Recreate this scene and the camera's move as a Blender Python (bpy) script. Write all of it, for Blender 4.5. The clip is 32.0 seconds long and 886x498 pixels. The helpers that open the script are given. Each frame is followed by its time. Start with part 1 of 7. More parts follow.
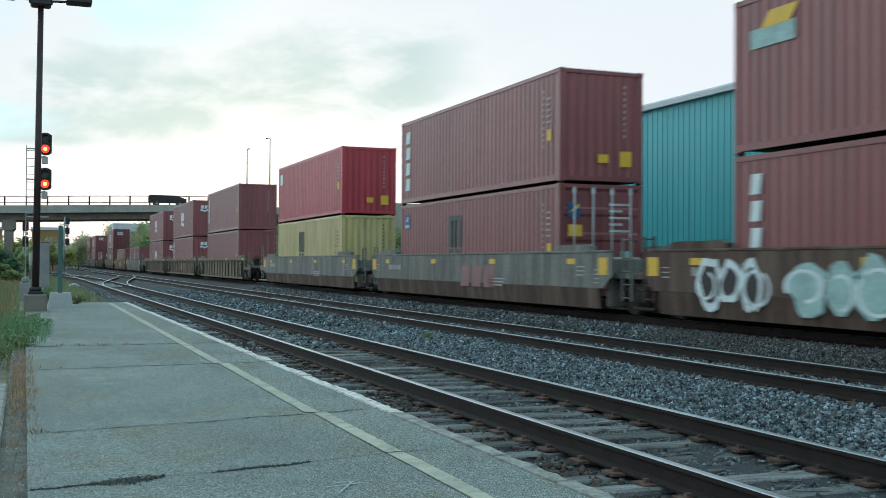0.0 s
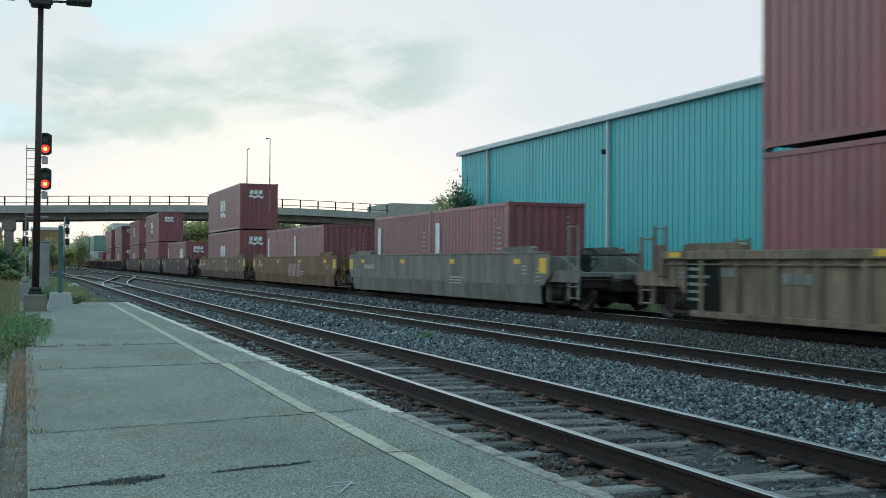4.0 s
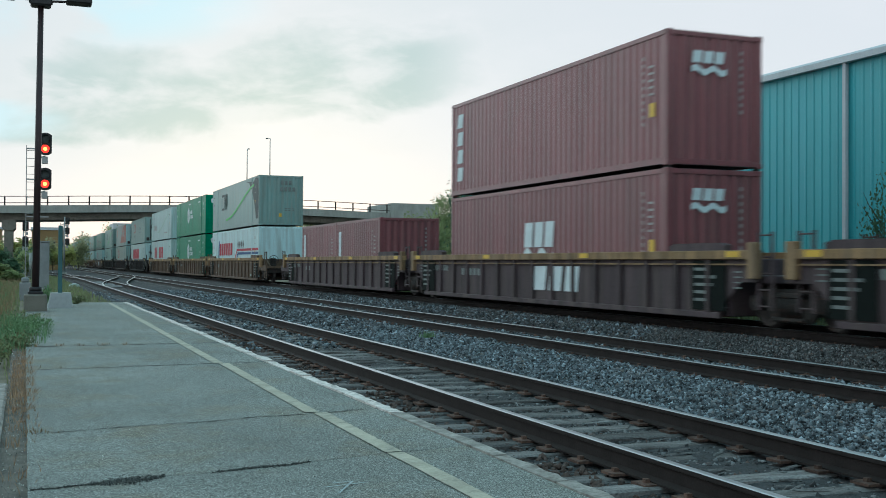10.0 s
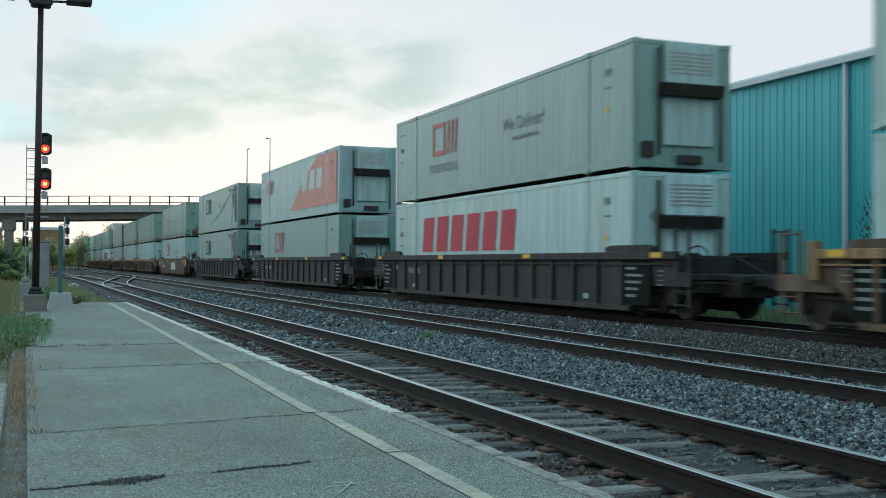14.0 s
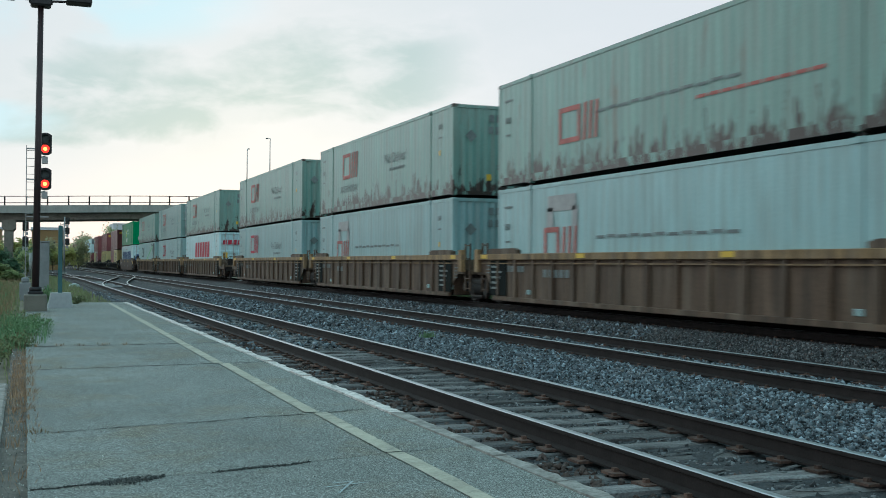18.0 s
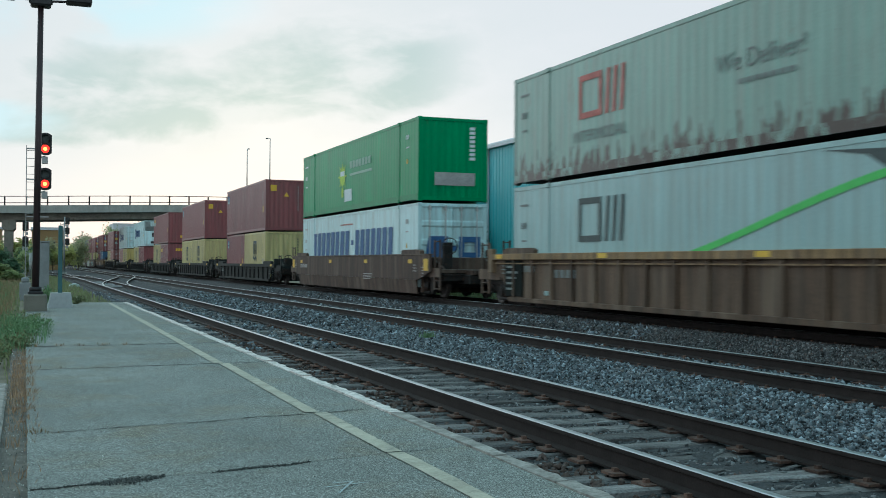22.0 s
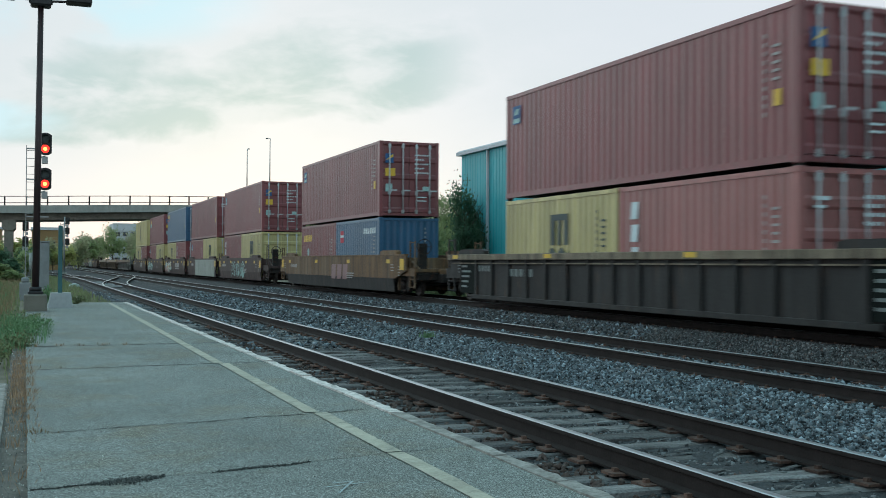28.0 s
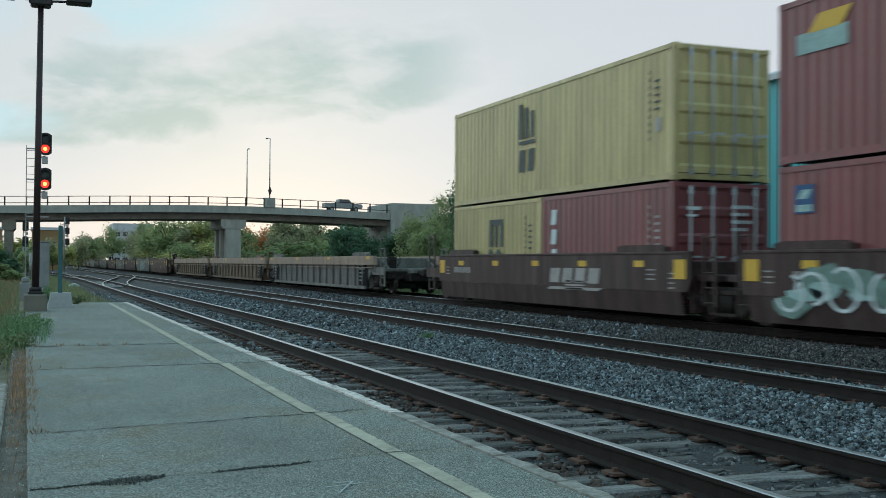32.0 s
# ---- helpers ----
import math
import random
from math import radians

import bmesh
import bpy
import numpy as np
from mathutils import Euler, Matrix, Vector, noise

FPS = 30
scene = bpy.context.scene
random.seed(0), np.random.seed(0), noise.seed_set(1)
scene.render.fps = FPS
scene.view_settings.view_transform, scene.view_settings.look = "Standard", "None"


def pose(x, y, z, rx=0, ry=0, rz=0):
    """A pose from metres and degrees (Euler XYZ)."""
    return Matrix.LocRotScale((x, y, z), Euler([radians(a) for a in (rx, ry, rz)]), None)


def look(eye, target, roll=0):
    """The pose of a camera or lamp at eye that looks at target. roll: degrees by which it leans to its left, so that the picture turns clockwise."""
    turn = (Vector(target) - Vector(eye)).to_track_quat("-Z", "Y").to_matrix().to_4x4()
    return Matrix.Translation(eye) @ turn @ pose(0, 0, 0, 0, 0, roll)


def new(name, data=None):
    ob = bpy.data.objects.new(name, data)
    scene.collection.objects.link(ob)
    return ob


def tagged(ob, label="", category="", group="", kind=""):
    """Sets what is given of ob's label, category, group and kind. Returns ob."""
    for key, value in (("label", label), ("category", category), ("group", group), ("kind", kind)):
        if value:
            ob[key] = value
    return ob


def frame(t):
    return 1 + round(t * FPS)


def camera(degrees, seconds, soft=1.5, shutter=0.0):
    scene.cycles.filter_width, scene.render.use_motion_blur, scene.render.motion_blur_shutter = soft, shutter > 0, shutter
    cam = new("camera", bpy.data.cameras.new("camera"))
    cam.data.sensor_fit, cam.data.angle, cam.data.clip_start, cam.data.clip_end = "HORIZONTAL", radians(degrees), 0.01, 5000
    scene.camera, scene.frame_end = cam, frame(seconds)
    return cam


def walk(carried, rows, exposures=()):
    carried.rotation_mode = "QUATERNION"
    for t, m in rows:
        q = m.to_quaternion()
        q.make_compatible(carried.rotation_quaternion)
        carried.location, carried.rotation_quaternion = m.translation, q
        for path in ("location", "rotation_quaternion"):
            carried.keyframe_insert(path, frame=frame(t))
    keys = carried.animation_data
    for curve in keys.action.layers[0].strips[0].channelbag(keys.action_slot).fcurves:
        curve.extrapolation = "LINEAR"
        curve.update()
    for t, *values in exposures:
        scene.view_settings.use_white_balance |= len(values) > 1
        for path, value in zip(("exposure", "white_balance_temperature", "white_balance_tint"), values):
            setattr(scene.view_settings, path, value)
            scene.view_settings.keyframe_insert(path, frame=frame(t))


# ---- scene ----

# ---- camera: a tripod on the platform, standing still ----
EYE = Vector((0.0, 0.0, 1.369))
AIM = Vector((math.sin(0.37375) * math.cos(0.01369), math.cos(0.37375) * math.cos(0.01369), math.sin(0.01369)))
cam = camera(45.12, 32.0, soft=0.9, shutter=0.22)
walk(cam, [(0.0, look(EYE, EYE + AIM * 50, 0.331)), (32.0, look(EYE, EYE + AIM * 50, 0.331))],
     exposures=[(0.0, 0.10, 5640, -6), (3.0, 0.06, 5640, -6), (3.5, 0.00, 5640, -6), (5.5, -0.21, 5640, -6), (7.2, -0.16, 5640, -6), (8.0, 0.02, 5640, -6), (9.0, 0.00, 5640, -6), (10.0, -0.06, 5640, -6), (11.5, -0.10, 5640, -6), (12.5, -0.06, 5640, -6), (13.2, 0.00, 5640, -6), (14.0, -0.05, 5640, -6), (21.0, -0.08, 5640, -6), (24.0, -0.06, 5640, -6), (28.0, -0.08, 5640, -6), (29.0, -0.03, 5640, -6), (31.0, 0.06, 5640, -6), (32.0, -0.25, 5640, -6)])

# ---- evening sky under thin cloud, the sun hidden low ----
world = bpy.data.worlds.new("evening_sky")
scene.world = world
world.use_nodes = True
wn, wl = world.node_tree.nodes, world.node_tree.links
wn.clear()
w_out = wn.new("ShaderNodeOutputWorld")
w_bg = wn.new("ShaderNodeBackground")
w_sky = wn.new("ShaderNodeTexSky")
w_sky.sky_type = 'NISHITA'
w_sky.sun_disc = False
w_sky.sun_elevation = radians(6)
w_sky.sun_rotation = radians(12)
w_tc = wn.new("ShaderNodeTexCoord")


def w_math(op, a, b=None, c=None):
    nd = wn.new("ShaderNodeMath")
    nd.operation = op
    for sock, val in zip(nd.inputs, (a, b, c)):
        if val is None:
            continue
        if isinstance(val, (int, float)):
            sock.default_value = val
        else:
            wl.new(val, sock)
    return nd.outputs[0]


def w_step(value, lo, hi):
    nd = wn.new("ShaderNodeMapRange")
    nd.interpolation_type = 'SMOOTHSTEP'
    nd.inputs["From Min"].default_value, nd.inputs["From Max"].default_value = lo, hi
    wl.new(value, nd.inputs[0])
    return nd.outputs[0]


def w_cloud(scale, stretch, place, rough):
    mp = wn.new("ShaderNodeMapping")
    mp.inputs["Location"].default_value = place
    mp.inputs["Scale"].default_value = (1.0, 1.0, stretch)
    nz = wn.new("ShaderNodeTexNoise")
    nz.inputs["Scale"].default_value = scale
    nz.inputs["Detail"].default_value = 7
    nz.inputs["Roughness"].default_value = rough
    nz.inputs["Distortion"].default_value = 0.3
    wl.new(w_tc.outputs["Generated"], mp.inputs["Vector"])
    wl.new(mp.outputs[0], nz.inputs["Vector"])
    return nz.outputs["Fac"]


w_xyz = wn.new("ShaderNodeSeparateXYZ")
wl.new(w_tc.outputs["Generated"], w_xyz.inputs[0])
w_az = w_math('ARCTAN2', w_xyz.outputs[0], w_xyz.outputs[1])
w_el = w_xyz.outputs[2]
# grey cloud thickens away from the horizon, most to the west; thin white veil elsewhere
w_bank = w_math('MULTIPLY', w_step(w_el, 0.055, 0.13), w_math('MULTIPLY_ADD', w_step(w_az, 0.70, 0.25), 0.7, 0.3))


def w_lump(az, el, ra, re):
    """A soft-edged body of cloud: 1 in its middle, 0 outside."""
    a = w_math('DIVIDE', w_math('SUBTRACT', w_az, az), ra)
    e = w_math('DIVIDE', w_math('SUBTRACT', w_el, el), re)
    return w_step(w_math('ADD', w_math('MULTIPLY', a, a), w_math('MULTIPLY', e, e)), 1.0, 0.15)


w_puff = w_step(w_cloud(4.2, 2.6, (1.7, 0.3, 0.15), 0.52), 0.36, 0.56)
w_fine = w_step(w_cloud(11.0, 2.2, (0.2, 2.4, 0.7), 0.6), 0.35, 0.70)
w_grey = w_math('MULTIPLY', w_bank, w_math('MULTIPLY_ADD', w_fine, 0.25, w_math('MULTIPLY', w_puff, 0.75)))
# one long ragged bank, rising from the left
w_rag = w_math('MULTIPLY', w_math('SUBTRACT', w_cloud(7.0, 2.0, (2.2, 0.6, 1.9), 0.55), 0.5), 0.11)
w_across = w_math('ADD', w_math('MULTIPLY_ADD', w_math('SUBTRACT', w_az, 0.17), -0.16, w_math('SUBTRACT', w_el, 0.160)), w_rag)
w_along = w_math('MULTIPLY', w_step(w_az, 0.44, 0.33), w_step(w_across, -0.045, -0.022))
w_body = w_math('MULTIPLY', w_along, w_step(w_across, 0.060, 0.015))
w_tuft = w_step(w_cloud(9.0, 2.6, (0.8, 1.1, 0.45), 0.55), 0.34, 0.56)
w_grey = w_math('MAXIMUM', w_math('MULTIPLY', w_body, w_math('MULTIPLY_ADD', w_tuft, 0.75, 0.25)), w_math('MULTIPLY', w_grey, 0.28))
w_col = wn.new("ShaderNodeMixRGB")
w_col.inputs[1].default_value = (0.985, 0.872, 0.895, 1)
w_col.inputs[2].default_value = (0.585, 0.645, 0.655, 1)
wl.new(w_grey, w_col.inputs[0])
# clear pale blue-green gaps high up
w_gap = wn.new("ShaderNodeMixRGB")
w_gap.inputs[2].default_value = (0.77, 0.89, 0.96, 1)
wl.new(w_math('MULTIPLY', w_math('MAXIMUM', w_lump(0.03, 0.235, 0.20, 0.055), w_lump(-0.02, 0.12, 0.07, 0.022)), w_step(w_cloud(7.0, 2.0, (4.1, 1.3, 0.9), 0.5), 0.40, 0.60)), w_gap.inputs[0])
wl.new(w_col.outputs[0], w_gap.inputs[1])
# overhead the sky is a clear cool blue
w_high = wn.new("ShaderNodeMixRGB")
w_high.inputs[2].default_value = (0.57, 0.81, 0.89, 1)
wl.new(w_step(w_el, 0.30, 0.68), w_high.inputs[0])
wl.new(w_gap.outputs[0], w_high.inputs[1])
w_sc = wn.new("ShaderNodeMixRGB")
w_sc.blend_type = 'ADD'
w_sc.inputs[0].default_value = 0.009
# the evening glow lies ahead; the clear western sky is brighter behind the platform
w_dim = wn.new("ShaderNodeVectorMath")
w_dim.operation = 'SCALE'
wl.new(w_high.outputs[0], w_dim.inputs[0])
wl.new(w_math('MULTIPLY_ADD', w_step(w_xyz.outputs[1], -0.9, 0.35), -0.20, 1.18), w_dim.inputs["Scale"])
wl.new(w_dim.outputs[0], w_sc.inputs[1])
wl.new(w_sky.outputs[0], w_sc.inputs[2])
wl.new(w_sc.outputs[0], w_bg.inputs["Color"])
w_bg.inputs["Strength"].default_value = 0.93
wl.new(w_bg.outputs[0], w_out.inputs["Surface"])

sun = new("sun", bpy.data.lights.new("sun", 'SUN'))
sun.data.energy = 0.8
sun.data.angle = radians(55)
sun.data.color = (1.0, 0.95, 0.9)
sun.matrix_world = look(Vector((-14, 26, 16)), Vector((0, 0, 0)))

# ---- materials ----
def material(name, color, rough=0.6, metal=0.0, vary=0.25, scale=3.0, grain=60.0, bump=0.15, stain=None, stain_amount=0.3,
             stretch=(1, 1, 1), spec=0.4, by_object=0.0, depth=0.01, speck=0.0, dent=0.0):
    """Painted or raw surface with broad stains, fine grain and relief."""
    m = bpy.data.materials.new(name)
    m.use_nodes = True
    n, k = m.node_tree.nodes, m.node_tree.links
    b = n["Principled BSDF"]
    b.inputs["Roughness"].default_value = rough
    b.inputs["Metallic"].default_value = metal
    b.inputs["Specular IOR Level"].default_value = spec
    tc = n.new("ShaderNodeTexCoord")
    info = n.new("ShaderNodeObjectInfo")
    off = n.new("ShaderNodeVectorMath")
    off.operation = 'MULTIPLY_ADD'
    off.inputs[1].default_value = stretch
    rnd = n.new("ShaderNodeVectorMath")
    rnd.operation = 'SCALE'
    rnd.inputs[0].default_value = (31.0, 17.0, 23.0)
    k.new(info.outputs["Random"], rnd.inputs["Scale"])
    k.new(tc.outputs["Object"], off.inputs[0])
    k.new(rnd.outputs[0], off.inputs[2])
    big = n.new("ShaderNodeTexNoise")
    big.inputs["Scale"].default_value = scale
    big.inputs["Detail"].default_value = 6
    big.inputs["Roughness"].default_value = 0.65
    fine = n.new("ShaderNodeTexNoise")
    fine.inputs["Scale"].default_value = grain
    fine.inputs["Detail"].default_value = 3
    k.new(off.outputs[0], big.inputs["Vector"])
    k.new(tc.outputs["Object"], fine.inputs["Vector"])
    c = Vector(color[:3])
    dark = c * (1 - vary)
    light = c * (1 + vary * 0.8)
    r1 = n.new("ShaderNodeValToRGB")
    r1.color_ramp.elements[0].position, r1.color_ramp.elements[1].position = 0.32, 0.70
    r1.color_ramp.elements[0].color = (*dark, 1)
    r1.color_ramp.elements[1].color = (*light, 1)
    k.new(big.outputs["Fac"], r1.inputs[0])
    mul = n.new("ShaderNodeMixRGB")
    mul.blend_type = 'MULTIPLY'
    mul.inputs[0].default_value = speck or min(1.0, vary * 1.6)
    r2 = n.new("ShaderNodeValToRGB")
    r2.color_ramp.elements[0].position, r2.color_ramp.elements[1].position = 0.3, 0.6
    r2.color_ramp.elements[0].color = (0.55, 0.55, 0.55, 1)
    r2.color_ramp.elements[1].color = (1.1, 1.1, 1.1, 1)
    k.new(fine.outputs["Fac"], r2.inputs[0])
    k.new(r1.outputs[0], mul.inputs[1])
    k.new(r2.outputs[0], mul.inputs[2])
    last = mul.outputs[0]
    if stain:
        st = n.new("ShaderNodeTexNoise")
        st.inputs["Scale"].default_value = scale * 1.7
        st.inputs["Detail"].default_value = 9
        st.inputs["Roughness"].default_value = 0.7
        k.new(off.outputs[0], st.inputs["Vector"])
        r3 = n.new("ShaderNodeValToRGB")
        r3.color_ramp.elements[0].position = 0.66 - stain_amount * 0.3
        r3.color_ramp.elements[1].position = 0.80 - stain_amount * 0.2
        k.new(st.outputs["Fac"], r3.inputs[0])
        mx = n.new("ShaderNodeMixRGB")
        mx.inputs[2].default_value = (*stain, 1)
        k.new(r3.outputs[0], mx.inputs[0])
        k.new(last, mx.inputs[1])
        last = mx.outputs[0]
    if by_object:
        hs = n.new("ShaderNodeHueSaturation")
        mr = n.new("ShaderNodeMapRange")
        mr.inputs["To Min"].default_value = 1 - by_object
        mr.inputs["To Max"].default_value = 1 + by_object
        k.new(info.outputs["Random"], mr.inputs[0])
        k.new(mr.outputs[0], hs.inputs["Value"])
        k.new(last, hs.inputs["Color"])
        last = hs.outputs[0]
    k.new(last, b.inputs["Base Color"])
    if dent:
        dn = n.new("ShaderNodeBump")
        dn.inputs["Strength"].default_value = 0.5
        dn.inputs["Distance"].default_value = dent
        k.new(big.outputs["Fac"], dn.inputs["Height"])
        k.new(dn.outputs[0], b.inputs["Normal"])
    if bump:
        bp = n.new("ShaderNodeBump")
        bp.inputs["Strength"].default_value = bump
        bp.inputs["Distance"].default_value = depth
        k.new(fine.outputs["Fac"], bp.inputs["Height"])
        k.new(bp.outputs[0], b.inputs["Normal"])
        if dent:
            k.new(dn.outputs[0], bp.inputs["Normal"])
    return m


STREAK = (1.0, 1.0, 0.16)
RUST = (0.11, 0.045, 0.025)


def paint(name, color, rust=0.25, vary=0.22, rough=0.40, stain=RUST):
    return material(name, color, rough=rough, vary=vary, scale=1.3 if rough < 0.6 else 2.6, grain=26, bump=0.04, stain=stain, stain_amount=rust,
                    stretch=STREAK, spec=0.5 if rough < 0.6 else 0.3, by_object=0.10, dent=0.02)


M = {
    "maroon": paint("maroon_paint", (0.195, 0.057, 0.066), 0.10),
    "brown": paint("brown_paint", (0.198, 0.055, 0.060), 0.12),
    "wine": paint("wine_paint", (0.19, 0.040, 0.050), 0.05),
    "red": paint("red_paint", (0.36, 0.030, 0.050), 0.05),
    "pink": paint("faded_red_paint", (0.33, 0.125, 0.115), 0.12),
    "cream": paint("cream_yellow_paint", (0.50, 0.435, 0.19), 0.14, stain=(0.22, 0.17, 0.09)),
    "ochre": paint("yellow_paint", (0.46, 0.37, 0.12), 0.08),
    "blue": paint("blue_paint", (0.030, 0.095, 0.185), 0.08),
    "white": paint("white_paint", (0.535, 0.725, 0.745), 0.14, 0.10, stain=(0.30, 0.24, 0.19)),
    "offwhite": paint("weathered_white_paint", (0.280, 0.430, 0.432), 0.12, 0.12, stain=(0.30, 0.24, 0.18)),
    "grey": paint("light_grey_paint", (0.195, 0.318, 0.300), 0.10, 0.12, stain=(0.25, 0.20, 0.16)),
    "pale": paint("pale_dirty_white_paint", (0.410, 0.570, 0.565), 0.14, 0.12, stain=(0.30, 0.24, 0.18)),
    "rusty": paint("rusting_grey_paint", (0.172, 0.300, 0.258), 0.22, 0.15, stain=(0.16, 0.085, 0.055)),
    "green": paint("bright_green_paint", (0.004, 0.225, 0.080), 0.02),
    "darkgreen": paint("deep_green_paint", (0.004, 0.205, 0.108), 0.02),
    "tan_well": paint("tan_well_paint", (0.20, 0.17, 0.12), 0.35, 0.42, 0.7),
    "umber_well": paint("umber_brown_well_paint", (0.148, 0.111, 0.074), 0.3, 0.42, 0.7),
    "ochre_well": paint("ochre_brown_well_paint", (0.160, 0.094, 0.044), 0.25, 0.42, 0.7),
    "grey_well": paint("grey_well_paint", (0.175, 0.178, 0.165), 0.25, 0.42, 0.7),
    "brown_well": paint("red_brown_well_paint", (0.078, 0.047, 0.036), 0.3, 0.42, 0.7, stain=(0.09, 0.05, 0.035)),
    "slate_well": paint("slate_grey_well_paint", (0.082, 0.059, 0.067), 0.3, 0.35, 0.7, stain=(0.06, 0.045, 0.04)),
    "dark_well": paint("dark_well_paint", (0.034, 0.034, 0.034), 0.3, 0.42, 0.7, stain=(0.10, 0.06, 0.04)),
    "plum_well": paint("dark_plum_grey_well_paint", (0.058, 0.046, 0.050), 0.3, 0.42, 0.7, stain=(0.08, 0.05, 0.045)),
    "green_well": paint("dark_green_grey_well_paint", (0.013, 0.017, 0.0165), 0.25, 0.42, 0.75, stain=(0.045, 0.04, 0.035)),
    "rust_well": paint("rust_brown_well_paint", (0.114, 0.074, 0.047), 0.3, 0.42, 0.7, stain=(0.09, 0.05, 0.035)),
    "sand_well": paint("sandy_chord_paint", (0.29, 0.19, 0.09), 0.22, 0.35, 0.7),
    # tan lightened so the empty wagons' chords look sunlit
    "sunlit_well": paint("sunlit_pale_tan_paint", (0.33, 0.255, 0.20), 0.22, 0.3, 0.7),
    "choc_well": paint("chocolate_well_paint", (0.064, 0.038, 0.037), 0.2, 0.35, 0.62),
    "patch": paint("pale_grey_green_repaint", (0.30, 0.32, 0.285), 0.3, 0.3, 0.7, stain=(0.10, 0.06, 0.055)),
    "steel": material("dirty_steel", (0.024, 0.022, 0.020), 0.7, 0.3, 0.35, 4, 40, 0.2, RUST, 0.4),
    "wheel": material("worn_wheel_steel", (0.040, 0.034, 0.031), 0.6, 0.2, 0.3, 5, 30, 0.1, RUST, 0.3),
    "bright": material("bright_galvanised_steel", (0.46, 0.47, 0.48), 0.5, 0.1, 0.2, 4, 40, 0.1),
    "panel_black": material("dull_green_black_panel_paint", (0.007, 0.011, 0.010), 0.85, 0, 0.3, 4, 40, 0.1, spec=0.12),
    "black": material("black_paint", (0.020, 0.020, 0.022), 0.55, 0, 0.3, 4, 40, 0.1),
    "mark_white": material("white_lettering_paint", (0.62, 0.70, 0.72), 0.6, 0, 0.12, 3, 30, 0.03, (0.30, 0.22, 0.2), 0.1),
    "mark_red": material("red_lettering_paint", (0.42, 0.030, 0.055), 0.6, 0, 0.12, 3, 30, 0.03),
    "mark_rust": material("faded_red_lettering_paint", (0.42, 0.13, 0.11), 0.6, 0, 0.3, 3, 30, 0.03),
    "mark_dark": material("dark_lettering_paint", (0.055, 0.075, 0.075), 0.6, 0, 0.2, 3, 30, 0.03),
    "mark_blue": material("blue_lettering_paint", (0.035, 0.10, 0.24), 0.6, 0, 0.15, 3, 30, 0.03),
    "mark_yellow": material("yellow_reflector_tape", (0.64, 0.41, 0.04), 0.5, 0, 0.1, 3, 30, 0.03),
    "mark_green": material("green_stripe_paint", (0.10, 0.50, 0.10), 0.5, 0, 0.1, 3, 30, 0.03),
    "mark_orange": material("faded_orange_red_paint", (0.56, 0.26, 0.21), 0.6, 0, 0.15, 3, 30, 0.03),
    "mark_aqua": material("pale_aqua_paint", (0.33, 0.48, 0.47), 0.6, 0, 0.25, 3, 30, 0.03),
    "mark_spray": material("faded_green_spray_paint", (0.17, 0.27, 0.24), 0.6, 0, 0.3, 3, 30, 0.03, (0.09, 0.08, 0.07), 0.35),
    "mark_faint": material("faint_grey_lettering_paint", (0.17, 0.20, 0.195), 0.6, 0, 0.25, 3, 30, 0.03),
    "mark_lime": material("lime_emblem_paint", (0.42, 0.60, 0.07), 0.6, 0, 0.2, 3, 30, 0.03),
    "mark_pale": material("pale_green_stripe_paint", (0.33, 0.50, 0.40), 0.6, 0, 0.15, 3, 30, 0.03),
    "mark_grey": material("grey_number_paint", (0.36, 0.35, 0.34), 0.6, 0, 0.2, 3, 30, 0.03),
}


def rust_from_below(m):
    """Rust that has crept up from the lower edge in ragged streaks."""
    n, k = m.node_tree.nodes, m.node_tree.links
    b = n["Principled BSDF"]
    tc = n.new("ShaderNodeTexCoord")
    info = n.new("ShaderNodeObjectInfo")
    xyz = n.new("ShaderNodeSeparateXYZ")
    k.new(tc.outputs["Object"], xyz.inputs[0])
    mp = n.new("ShaderNodeMapping")
    mp.inputs["Scale"].default_value = (1.0, 1.0, 0.22)
    k.new(tc.outputs["Object"], mp.inputs["Vector"])
    k.new(info.outputs["Random"], mp.inputs["Location"])
    nz = n.new("ShaderNodeTexNoise")
    nz.inputs["Scale"].default_value = 4.2
    nz.inputs["Detail"].default_value = 8
    nz.inputs["Roughness"].default_value = 0.7
    k.new(mp.outputs[0], nz.inputs["Vector"])
    reach = n.new("ShaderNodeMapRange")
    reach.inputs["From Min"].default_value, reach.inputs["From Max"].default_value = 0.0, 1.3
    reach.inputs["To Min"].default_value, reach.inputs["To Max"].default_value = 0.175, -0.10
    k.new(xyz.outputs[2], reach.inputs[0])
    ad = n.new("ShaderNodeMath")
    ad.operation = 'ADD'
    k.new(nz.outputs["Fac"], ad.inputs[0])
    k.new(reach.outputs[0], ad.inputs[1])
    rp = n.new("ShaderNodeValToRGB")
    rp.color_ramp.elements[0].position, rp.color_ramp.elements[1].position = 0.595, 0.62
    k.new(ad.outputs[0], rp.inputs[0])
    mx = n.new("ShaderNodeMixRGB")
    mx.inputs[2].default_value = (0.032, 0.019, 0.014, 1)
    k.new(b.inputs["Base Color"].links[0].from_socket, mx.inputs[1])
    k.new(rp.outputs[0], mx.inputs[0])
    k.new(mx.outputs[0], b.inputs["Base Color"])




